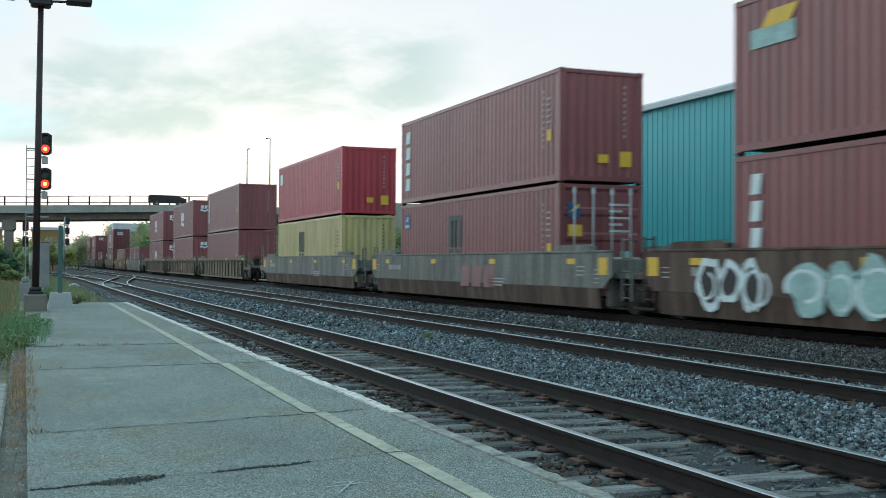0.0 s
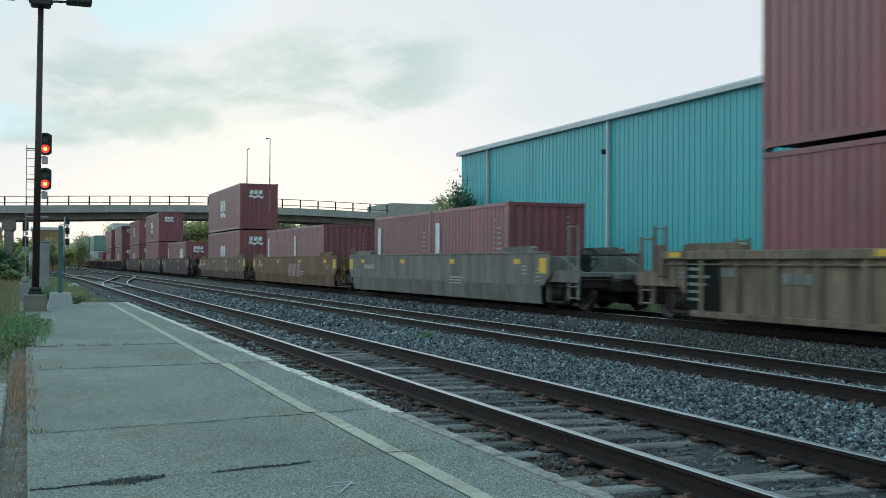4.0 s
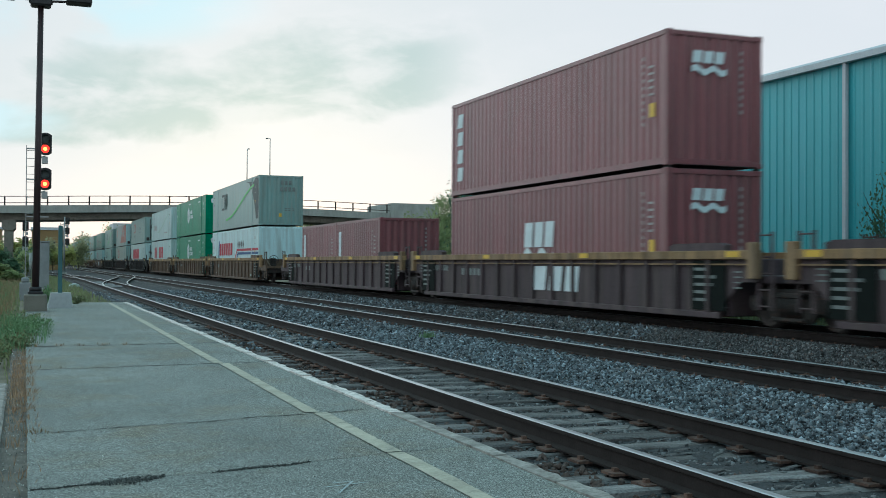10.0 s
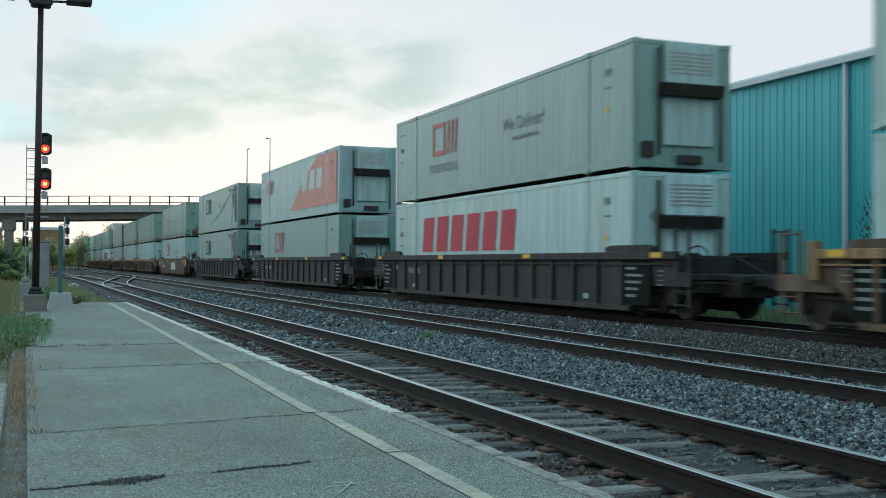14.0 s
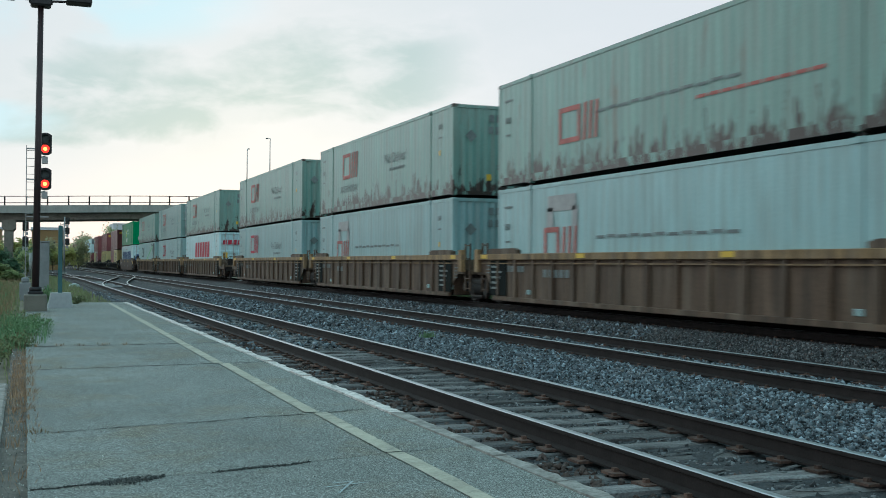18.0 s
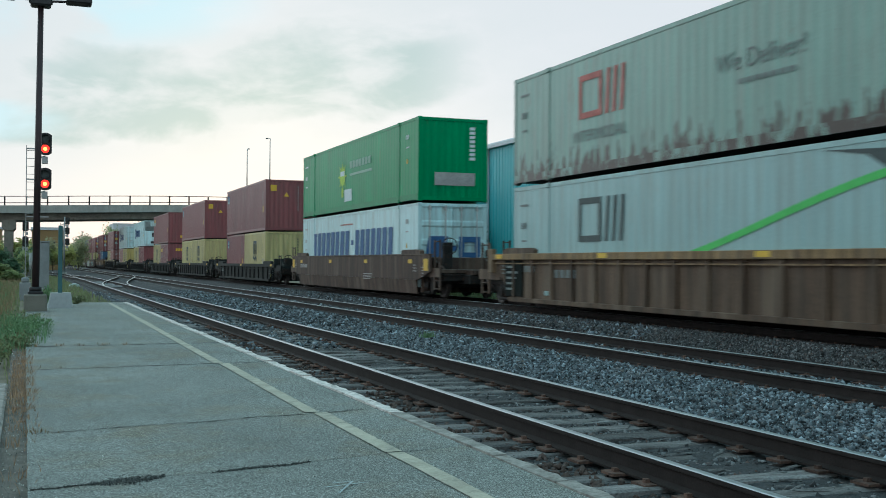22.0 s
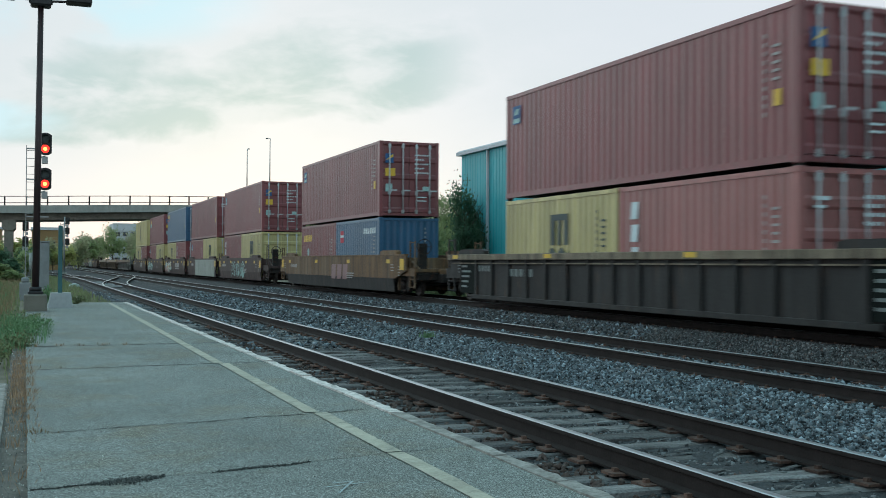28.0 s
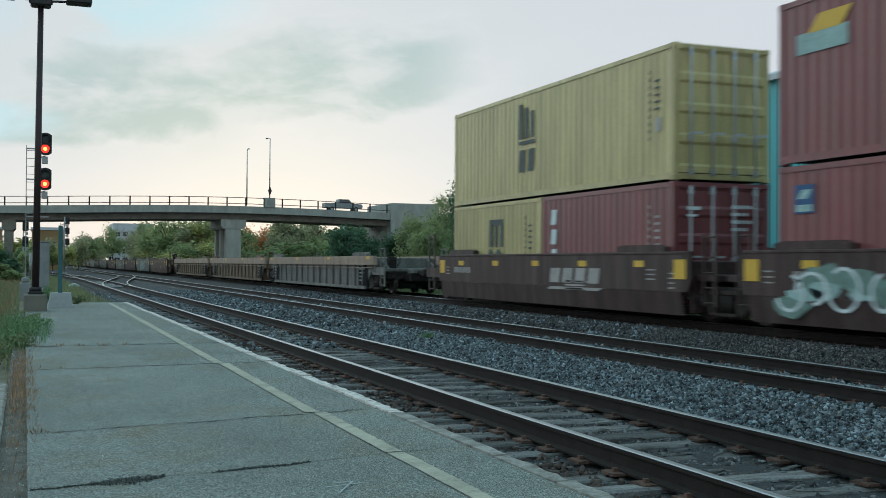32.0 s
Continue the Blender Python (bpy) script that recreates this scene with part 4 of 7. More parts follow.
def cooling_unit(root, L, H, W, look_kind, col):
    """A refrigeration unit set into the leading end."""
    hl = L / 2
    if look_kind == "grille":
        u = link("cooling_unit", cached(("cooling_unit", "g", W, col), lambda bm: box(bm, -W / 2 + 0.55, W / 2 - 0.2, -0.16, 0.02, H * 0.52, H - 0.12, 0.03), M[col]), root, pose(0, -hl, 0), "white refrigeration unit with a black grille")
        link("grille", cached(("grille", "g", W), lambda bm: [box(bm, -W / 2 + 0.95, W / 2 - 0.28, -0.19, -0.162, H * 0.56 + i * 0.1, H * 0.56 + i * 0.1 + 0.06) for i in range(10)], M["black"]), u)
        link("vent_slot", cached(("vent_slot", "g", W), lambda bm: [box(bm, -W / 2 + 0.6, W / 2 - 0.25, -0.175, -0.155, H * 0.50, H * 0.535), box(bm, -W / 2 + 0.66, -W / 2 + 0.76, -0.172, -0.161, H * 0.60, H * 0.635), box(bm, 0.5, 0.62, -0.172, -0.161, H * 0.545, H * 0.58)], M["black"]), u)
        link("lower_frame", cached(("lower_frame", "g", W, col), lambda bm: [box(bm, -W / 2 + 0.6 + i * 0.52, -W / 2 + 0.66 + i * 0.52, -0.12, 0.02, 0.16, H * 0.49) for i in range(4)] + [box(bm, -W / 2 + 0.6, W / 2 - 0.25, -0.10, 0.02, 0.95, 1.05)], M[col]), u)
        link("intake", cached(("intake", "g", W), lambda bm: box(bm, -W / 2 + 0.62, -W / 2 + 0.9, -0.185, -0.162, H * 0.72, H * 0.9), M["mark_grey"]), u)
    elif look_kind == "heater":
        u = link("cooling_unit", cached(("cooling_unit", "h", W, col), lambda bm: [box(bm, -W / 2 + 0.78, W / 2 - 0.42, -0.10, 0.02, H * 0.66, H - 0.06, 0.02), box(bm, -W / 2 + 0.78, W / 2 - 0.5, -0.05, 0.02, H * 0.18, H * 0.56, 0.02)], M["white" if col == "pale" else "pale"]), root, pose(0, -hl, 0))
        link("duct", cached(("duct", "h", W), lambda bm: [cyl(bm, (-W / 2 + 0.62, -0.07, 0.3), (-W / 2 + 0.62, -0.07, H - 0.2), 0.035, 8), cyl(bm, (W / 2 - 0.32, -0.07, 0.2), (W / 2 - 0.32, -0.07, H * 0.6), 0.03, 8), box(bm, -W / 2 + 0.2, -W / 2 + 0.5, -0.09, 0.0, 0.25, 0.6, 0.02), box(bm, -0.2, 0.45, -0.13, -0.04, 0.12, 0.32, 0.02)], M["wheel"]), u)
        link("louvre", cached(("louvre", "h", W), lambda bm: [box(bm, -W / 2 + 0.9, W / 2 - 0.6, -0.12, -0.098, H * 0.74 + i * 0.09, H * 0.74 + i * 0.09 + 0.03) for i in range(6)], M["mark_grey"]), u)
        link("hood", cached(("hood", "h", W), lambda bm: prism(bm, [(-0.28, H * 0.56), (0.0, H * 0.56), (0.0, H * 0.67), (-0.34, H * 0.65)], 'x', -W / 2 + 0.68, W / 2 - 0.4), M["steel"]), u)
    else:
        u = link("cooling_unit", cached(("cooling_unit", "r", W, col), lambda bm: [box(bm, -W / 2 + 0.1, W / 2 - 0.1, -0.05, 0.02, 0.2, H * 0.6, 0.02)], M["white"]), root, pose(0, -hl, 0), "white and dark refrigeration unit")
        link("fan_housing", cached(("fan_housing", "r", W), lambda bm: prism(bm, [(-0.12, H * 0.62), (0.0, H * 0.6), (0.0, H - 0.06), (-0.16, H - 0.12), (-0.24, H * 0.75)], 'x', -W / 2 + 0.12, W / 2 - 0.12), M["mark_faint"]), u)
        link("top_panel", cached(("top_panel", "r", W), lambda bm: box(bm, -0.55, 0.75, -0.27, -0.13, H * 0.77, H - 0.14, 0.03), M["white"]), u)
        link("control_box", cached(("control_box", "r", W), lambda bm: [box(bm, -0.35, 0.12, -0.07, -0.052, 1.05, 1.5), box(bm, 0.45, 0.62, -0.07, -0.052, 1.2, 1.5), box(bm, -0.5, 0.5, -0.07, -0.052, 0.3, 0.55)], M["black"]), u)


def container(L, H, col, end="plain", label="", domestic=False):
    """A steel container, its origin at the middle of its base; the end that leads faces -y."""
    W = 2.59 if domestic else 2.438
    root = thing("domestic_container" if domestic else "shipping_container", label, "container", "containers on the train")
    mat = M[col]
    hw, hl = W / 2, L / 2
    rib, pitch = (0.006, 0.31) if domestic else (0.022, 0.277)
    for sg in (-1, 1):
        link("side_panel", cached(("side_panel", L, H, W, sg, col), lambda bm: corrugated(bm, L - 0.3, 0.16, H - 0.1, rib, pitch, sg * (hw - 0.012), sg), mat), root)
        link("top_rail", cached(("top_rail", L, H, col), lambda bm: box(bm, -0.03, 0.03, -hl + 0.1, hl - 0.1, H - 0.11, H - 0.012), mat), root, pose(sg * (hw - 0.03), 0, 0))
        if domestic:
            link("bottom_rail", cached(("bottom_rail", L, H, col), lambda bm: box(bm, -0.03, 0.03, -hl + 0.1, hl - 0.1, 0.045, 0.25), mat), root, pose(sg * (hw - 0.028), 0, 0))
            for y in (-6.02, 6.02):
                link("stacking_post", cached(("stacking_post", H, col), lambda bm: [box(bm, -0.05, 0.05, -0.09, 0.09, 0.0, H, 0.012), box(bm, -0.085, 0.065, -0.1, 0.1, 0.0, 0.12, 0.012), box(bm, -0.075, 0.065, -0.1, 0.1, H - 0.12, H, 0.012)], mat), root, pose(sg * (hw - 0.045), y, 0, 0, 0, 0 if sg < 0 else 180))
        else:
            link("bottom_rail", cached(("bottom_rail", L, H, col), lambda bm: box(bm, -0.028, 0.028, -hl + 0.1, hl - 0.1, 0.035, 0.165), mat), root, pose(sg * (hw - 0.03), 0, 0))
    def top(bm):
        n = int(L / 0.42)
        box(bm, -hw + 0.05, hw - 0.05, -hl + 0.05, hl - 0.05, H - 0.06, H - 0.035)
        for i in range(n):
            y = -hl + 0.2 + (L - 0.4) * i / (n - 1)
            box(bm, -hw + 0.12, hw - 0.12, y - 0.08, y + 0.08, H - 0.036, H - 0.014)
    link("roof", cached(("roof", L, H, W, col), top, mat), root)
    link("floor", cached(("floor", L, H, W), lambda bm: box(bm, -hw + 0.05, hw - 0.05, -hl + 0.08, hl - 0.08, 0.06, 0.14), M["steel"]), root)
    link("rear_wall", cached(("rear_wall", L, H, W, col), lambda bm: corrugated(bm, W - 0.26, 0.1, H - 0.08, 0.03, 0.27, hl - 0.03, 1, 'x'), mat), root)
    if end == "door":
        doors(root, L, H, W, col)
    elif end == "whitedoor":
        doors(root, L, H, W, col, "mark_grey")
    elif end == "hrib":
        def hr(bm):
            box(bm, -hw + 0.13, hw - 0.13, -hl + 0.05, -hl + 0.09, 0.1, H - 0.08)
            for i in range(9):
                z = 0.28 + i * (H - 0.45) / 9
                box(bm, -hw + 0.15, hw - 0.15, -hl - 0.0, -hl + 0.051, z, z + 0.13, 0.012)
        link("end_wall", cached(("end_hrib", L, H, W, col), hr, mat), root)
    elif end == "smooth" or end in ("grille", "heater", "reefer"):
        link("end_wall", cached(("end_flat", L, H, W, col), lambda bm: box(bm, -hw + 0.12, hw - 0.12, -hl + 0.025, -hl + 0.08, 0.1, H - 0.08), mat), root)
        if end != "smooth":
            cooling_unit(root, L, H, W, end, col)
    else:
        link("end_wall", cached(("end_rib", L, H, W, col, domestic), lambda bm: corrugated(bm, W - 0.26, 0.12, H - 0.1, 0.04 if not domestic else 0.03, 0.27, -hl + 0.025, -1, 'x'), mat), root)
    link("end_sill", cached(("end_sill", L, H, W, col), lambda bm: box(bm, -hw + 0.14, hw - 0.14, -hl + 0.01, -hl + 0.12, 0.03, 0.15, 0.006), mat), root)
    link("end_header", cached(("end_header", L, H, W, col), lambda bm: box(bm, -hw + 0.14, hw - 0.14, -hl + 0.01, -hl + 0.12, H - 0.12, H - 0.012, 0.006), mat), root)
    for sx in (-1, 1):
        for sy in (-1, 1):
            if sx > 0:
                link("corner_post", cached(("corner_post", H, col, "whole"), lambda bm: [box(bm, -0.075, 0.075, -0.07, 0.07, 0.1, H - 0.1, 0.01), box(bm, -0.08, 0.08, -0.088, 0.074, 0, 0.118, 0.012), box(bm, -0.08, 0.08, -0.088, 0.074, H - 0.118, H, 0.012)], mat), root, pose(sx * (hw - 0.08), sy * (hl - 0.075), 0, 0, 0, 0 if sy < 0 else 180))
                continue
            link("corner_post", cached(("corner_post", H, col), lambda bm: box(bm, -0.075, 0.075, -0.07, 0.07, 0.1, H - 0.1, 0.01), mat), root, pose(sx * (hw - 0.08), sy * (hl - 0.075), 0))
            for z in (0.0, H - 0.118):
                link("corner_casting", cached(("corner_casting", col), lambda bm: box(bm, -0.081, 0.081, -0.089, 0.089, 0, 0.118, 0.012), mat), root, pose(sx * (hw - 0.081), sy * (hl - 0.089), z))
    return root


NAMES = {"maroon": "dark maroon", "brown": "brown", "wine": "wine-red", "red": "bright red", "pink": "faded brick-red", "cream": "cream-yellow", "ochre": "ochre-yellow",
         "blue": "dark blue", "white": "white", "offwhite": "weathered white", "pale": "dirty white", "grey": "pale grey", "rusty": "rust-streaked grey", "green": "bright green", "darkgreen": "deep green"}


def iso(length, col, end, marks, high=True):
    """A sea container with its paint marks."""
    L = 12.192 if length == 40 else 6.058
    H = 2.896 if high else 2.591
    said = {"door": " with barred doors", "whitedoor": " with barred doors", "reefer": " with a refrigeration unit"}.get(end, "")
    says = {"wavelogo": " and a white wave emblem", "slab": " and a tall white bar", "column": " and white column letters", "arch": " and a black arch emblem", "flag": " and a small blue emblem",
            "reefname": " and large blue emblem blocks", "yellowname": " and yellow emblem blocks", "whitecol": " and a white column emblem", "darkmark": " and a black square emblem"}
    add = next((says[k] for k in marks.split() if k in says), "")
    name = {40: "long", 20: "short"}[length]
    r = container(L, H, col, end, (name + " " + NAMES[col] + (" ribbed container" if not said else " container") + said + (add.replace(" and ", " with ", 1) if not said else add)))
    hw = 1.219
    k = dict(L=L, hw=hw)
    for mk in marks.split():
        if mk == "wavelogo":
            u, v = L * 0.425, H * 0.32
            painted("emblem", blocks(u, v + 0.45, 1.85, 0.70, 3, 0.06) + wave(u, v + 0.06, 1.85, 0.42), "mark_white", r, **k, label="white emblem with a wave")
        elif mk == "lowlogo":
            u, v = L * 0.435, 0.86
            painted("emblem", blocks(u, v + 0.42, 1.8, 0.66, 3, 0.06) + wave(u, v, 1.7, 0.5), "mark_white", r, **k, label="white emblem with a wave")
        elif mk == "shortlogo":
            painted("emblem", blocks(2.3, 1.2, 2.2, 0.8, 3, 0.06) + wave(2.3, 0.75, 2.2, 0.5), "mark_white", r, **k, label="white emblem with a wave")
        elif mk == "slab":
            painted("emblem", [rect(0.42, 0.72, 0.36, H - 1.15)], "mark_white", r, **k, label="tall white bar")
        elif mk == "column":
            painted("emblem", sum([blocks(0.5, H - 0.8 - i * 0.55, 0.48, 0.42, 1, 0.0) for i in range(4)], []), "mark_white", r, **k)
        elif mk == "whitecol":
            painted("emblem", sum([blocks(0.5, H - 0.75 - i * 0.5, 0.34, 0.38, 1, 0.0) for i in range(4)], []), "mark_white", r, **k)
        elif mk == "arch":
            painted("emblem", [rect(2.75, 1.32, 0.22, 0.62), rect(3.14, 1.32, 0.16, 0.62), rect(3.48, 1.32, 0.22, 0.62), rect(2.75, 1.94, 0.95, 0.16)], "mark_dark", r, **k, label="black arch emblem")
            painted("emblem", wave(2.7, 0.98, 1.05, 0.34, 2), "mark_dark", r, **k)
        elif mk == "bigarch":
            painted("emblem", [rect(4.7 + i * 0.36, 1.62, 0.22, 0.95 - 0.12 * i) for i in range(3)] + [rect(4.7, 1.46, 1.0, 0.1)], "mark_dark", r, **k)
            painted("emblem", blocks(4.7, 0.72, 1.1, 0.6, 2), "mark_dark", r, **k)
        elif mk == "darkmark":
            painted("emblem", [rect(4.6, 1.36, 0.3, 0.9), rect(5.0, 1.36, 0.2, 0.9), rect(5.32, 1.36, 0.34, 0.9), rect(4.6, 2.2, 1.06, 0.14)], "mark_dark", r, **k)
            painted("emblem", blocks(4.6, 0.95, 1.1, 0.34, 2), "mark_dark", r, **k)
        elif mk == "flag":
            painted("emblem_ground", [rect(0.45, H - 0.85, 0.5, 0.5)], "mark_blue", r, **k)
            painted("emblem", [slanted(0.52, H - 0.6, 0.25, 0.16, 0.12), rect(0.5, H - 0.82, 0.4, 0.12)], "mark_aqua", r, **k, lift=0.007)
        elif mk == "greenflag":
            painted("emblem_ground", [rect(0.5, H - 1.0, 1.25, 0.36)], "mark_aqua", r, **k)
            painted("emblem", [slanted(0.8, H - 0.66, 0.8, 0.3, 0.25)], "mark_yellow", r, **k, lift=0.007)
        elif mk == "whitesquare":
            painted("emblem", [rect(0.45, H - 0.95, 0.55, 0.55)], "mark_white", r, **k)
        elif mk == "yellowname":
            painted("emblem", blocks(0.5, H - 0.75, 1.5, 0.3, 5, 0.12), "mark_yellow", r, **k, label="yellow emblem blocks")
            painted("emblem", hexagon(1.35, 1.35, 0.2), "mark_aqua", r, **k)
        elif mk == "reefname":
            painted("emblem", ring(1.9, 1.0, 1.1, 1.15, 0.3), "mark_blue", r, **k, label="blue square emblem")
            painted("emblem", blocks(3.3, 1.15, 4.1, 0.78, 7, 0.16), "mark_blue", r, **k, label="blue emblem blocks")
        elif mk == "bluename":
            painted("emblem", blocks(0.35, H - 0.62, 1.3, 0.3, 4, 0.15), "mark_yellow", r, **k)
            painted("emblem", [rect(0.35, H - 0.86, 1.1, 0.1)], "mark_red", r, **k)
        elif mk == "redflag":
            painted("emblem", [rect(0.75, H - 0.9, 0.5, 0.5)], "mark_red", r, **k)
            painted("emblem", [rect(0.75, H - 0.68, 0.5, 0.1)], "mark_white", r, **k, lift=0.007)
            painted("emblem", blocks(4.1, H - 0.6, 1.6, 0.22, 6), "mark_white", r, **k)
        elif mk == "endlogo":
            painted("emblem", blocks(0.62, H - 0.68, 0.85, 0.26, 3, 0.08) + wave(0.6, H - 0.9, 0.9, 0.22), "mark_white", r, "end", **k)
        elif mk == "endyellow":
            painted("emblem", [rect(0.3, H - 0.65, 0.34, 0.34)], "mark_yellow", r, "end", **k, label="yellow placard")
            painted("emblem", [[(1.05, H - 0.95), (1.35, H - 0.95), (1.2, H - 0.7)]], "mark_yellow", r, "end", **k)
        elif mk == "endlowyellow":
            painted("emblem", [rect(1.75, 0.42, 0.34, 0.4)], "mark_yellow", r, "end", **k, label="yellow placard")
            painted("emblem", [rect(1.1, 0.5, 0.3, 0.22)], "mark_yellow", r, "end", **k)
        elif mk == "endname":
            painted("emblem", blocks(0.7, H - 0.7, 1.15, 0.24, 5, 0.12), "mark_yellow", r, "end", **k)
        elif mk == "doorlogo":
            painted("emblem", [rect(0.22, H - 0.85, 0.34, 0.36)], "mark_blue", r, "end", **k, lift=0.05)
            painted("emblem", [[(0.24, H - 0.75), (0.5, H - 0.52), (0.54, H - 0.52), (0.54, H - 0.62)]], "mark_yellow", r, "end", **k, lift=0.054)
            painted("placard", [rect(0.22, H - 1.35, 0.4, 0.3)], "mark_yellow", r, "end", **k, lift=0.05)
            painted("placard", [rect(0.24, H - 1.95, 0.26, 0.3), rect(1.75, H - 1.9, 0.26, 0.18)], "mark_aqua", r, "end", **k, lift=0.05)
            painted("number_marking", [rect(1.42 + j * 0.1, H - 0.55 - i * 0.17, 0.06, 0.06) for i in range(5) for j in range(6 - i % 2 * 2)] + [rect(1.5, H - 2.3 + i * 0.14, 0.4, 0.04) for i in range(2)], "mark_white", r, "end", **k, lift=0.05)
        elif mk == "doornum":
            painted("number_marking", [rect(1.42 + j * 0.11, H - 0.55 - i * 0.16, 0.07, 0.07) for i in range(4) for j in range(5 - i % 2)] + [rect(0.3, H - 0.6, 0.34, 0.07), rect(0.3, H - 0.74, 0.26, 0.05)], "mark_white", r, "end", **k, lift=0.05)
    # numbers that every container carries
    tone = "mark_dark" if col in ("cream", "ochre", "white") else "mark_grey"
    number_column(r, L - 0.95, H - 0.55, tone, L, hw, 10 if length == 40 else 8)
    painted("number_marking", [rect(L - 0.72, H - 0.75 - i * 0.15, 0.2, 0.05) for i in range(5)], tone, r, **k)
    painted("placard", [rect(L - 0.68, H - 1.82, 0.22, 0.30)], "mark_yellow" if col not in ("cream", "ochre") else "mark_grey", r, **k)
    if end == "plain":
        number_column(r, 1.85, H - 0.45, tone, L, hw, 9, "end")
    return r


def dom(col, end, marks):
    """A long domestic container with its paint marks."""
    L, H, W = 16.15, 2.9, 2.59
    add = {"grille": " with grilled cooler", "heater": " with hooded cooler", "door": " with barred doors", "whitedoor": " with barred doors"}.get(end, "")
    says = {"sign": " and red loop emblem", "darksign": " and dark loop emblem", "rustsign": " and faded red loop emblem", "redname": " and big red emblem blocks", "bluename": " and big blue emblem blocks",
            "hex": " and a white hexagon emblem", "swoosh": " and a green curved stripe", "orange": " and an orange wedge", "sunburst": " and a yellow sunburst", "chevron": " and red and blue stripes"}
    more = next((says[k] for k in marks.split() if k in says), "")
    r = container(L, H, col, end, "long " + NAMES[col] + " box" + add + (more.replace(" and ", " with ", 1) if not add else more), True)
    k = dict(L=L, hw=W / 2)
    for mk in marks.split():
        if mk in ("sign", "darksign", "rustsign"):
            mt = {"sign": "mark_red", "darksign": "mark_dark", "rustsign": "mark_rust"}[mk]
            painted("emblem", loop_mark(3.7, 0.85 if "line" in marks else 1.35, 2.5, 0.9 if "line" in marks else 1.05), mt, r, **k, label="loop emblem outline")
        elif mk == "lowsign":
            painted("emblem", loop_mark(2.9, 0.8, 1.9, 0.95), "mark_rust", r, **k, label="faded red loop emblem")
            painted("emblem", [rect(3.1, 2.15, 1.5, 0.4), rect(3.05, 1.75, 0.35, 0.5), rect(4.4, 1.75, 0.3, 0.5)], "mark_grey", r, **k)
        elif mk == "mode":
            lettering("INTERMODAL", 0.40, "mark_faint", r, 3.4, 0.80, L, W / 2)
        elif mk == "deliver":
            lettering("We Deliver!", 0.52, "mark_faint", r, 9.2, 1.55, L, W / 2)
            painted("lettering_bar", [rect(9.9 + i * 0.24, 1.26, 0.17, 0.10) for i in range(7)], "mark_faint", r, **k)
        elif mk == "line":
            painted("lettering_bar", [rect(5.6 + i * 0.5, 1.42 + 0.02 * (i % 2), 0.40, 0.07) for i in range(11)], "mark_faint", r, **k)
        elif mk == "redline":
            painted("lettering_bar", [rect(9.6 + i * 0.42, 1.18, 0.34, 0.07) for i in range(9)], "mark_rust", r, **k)
        elif mk == "redname":
            painted("emblem", blocks(5.1, 1.20, 7.1, 1.12, 6, 0.12), "mark_red", r, **k, label="large red emblem blocks")
            painted("lettering_bar", [rect(6.2 + i * 0.42, 0.98, 0.34, 0.09) for i in range(8)], "mark_dark", r, **k)
        elif mk == "redlow":
            painted("emblem", blocks(2.8, 1.20, 7.5, 1.12, 6, 0.12), "mark_red", r, **k, label="large red emblem blocks")
            painted("lettering_bar", [rect(4.6 + i * 0.42, 0.98, 0.34, 0.09) for i in range(10)], "mark_dark", r, **k)
        elif mk == "paleswoosh":
            painted("stripe", swoosh(5.4, 0.75, 9.0, 1.6, 0.10), "mark_pale", r, **k, label="faint curved green stripe")
        elif mk == "gapname":
            painted("emblem", blocks(2.9, 1.18, 2.0, 1.1, 2, 0.14), "mark_red", r, **k, label="faded red emblem blocks")
            painted("emblem", blocks(6.7, 1.18, 3.4, 1.1, 3, 0.12), "mark_red", r, **k)
            painted("lettering_bar", [rect(6.9 + i * 0.42, 0.98, 0.34, 0.09) for i in range(5)], "mark_dark", r, **k)
        elif mk == "bluename":
            painted("emblem", blocks(2.0, 1.10, 6.0, 1.05, 8, 0.14) + [rect(8.15, 1.55, 0.35, 0.2)] + blocks(8.7, 1.10, 4.9, 1.05, 7, 0.14), "mark_blue", r, **k, label="large blue emblem blocks")
            painted("lettering_bar", [rect(6.6 + i * 0.2, 2.38, 0.15, 0.06) for i in range(9)], "mark_rust", r, **k)
        elif mk == "endblue":
            painted("emblem", blocks(0.25, 1.0, 0.85, 0.75, 1, 0.0) + [rect(1.22, 1.25, 0.18, 0.16)] + ring(1.5, 1.0, 0.8, 0.75, 0.2), "mark_blue", r, "end", **k, lift=0.052)
        elif mk == "endred":
            painted("emblem", blocks(0.25, 2.05, 2.05, 0.32, 6, 0.14), "mark_red", r, "end", **k, lift=0.052)
            painted("placard", [rect(0.3, 1.1, 0.28, 0.4)], "mark_yellow", r, "end", **k, lift=0.052)
        elif mk == "hex":
            painted("emblem", hexagon(7.4, 1.65, 0.68), "mark_white", r, **k, label="white hexagon emblem")
            painted("emblem", [rect(7.08, 1.3, 0.13, 0.7), rect(7.6, 1.3, 0.13, 0.7)], col, r, **k, lift=0.008)
            painted("lettering_bar", [rect(8.4 + i * 0.36, 1.74, 0.26, 0.28) for i in range(3)] + [rect(8.4 + i * 0.36, 1.36, 0.26, 0.28) for i in range(4)] + [rect(7.4, 2.5, 1.2, 0.08), rect(12.6, 2.45, 0.9, 0.08), rect(13.6, 1.4, 0.12, 0.3)], "mark_white", r, **k)
            painted("emblem", hexagon(0.62, 2.45, 0.24), "mark_white", r, "end", **k, lift=0.03)
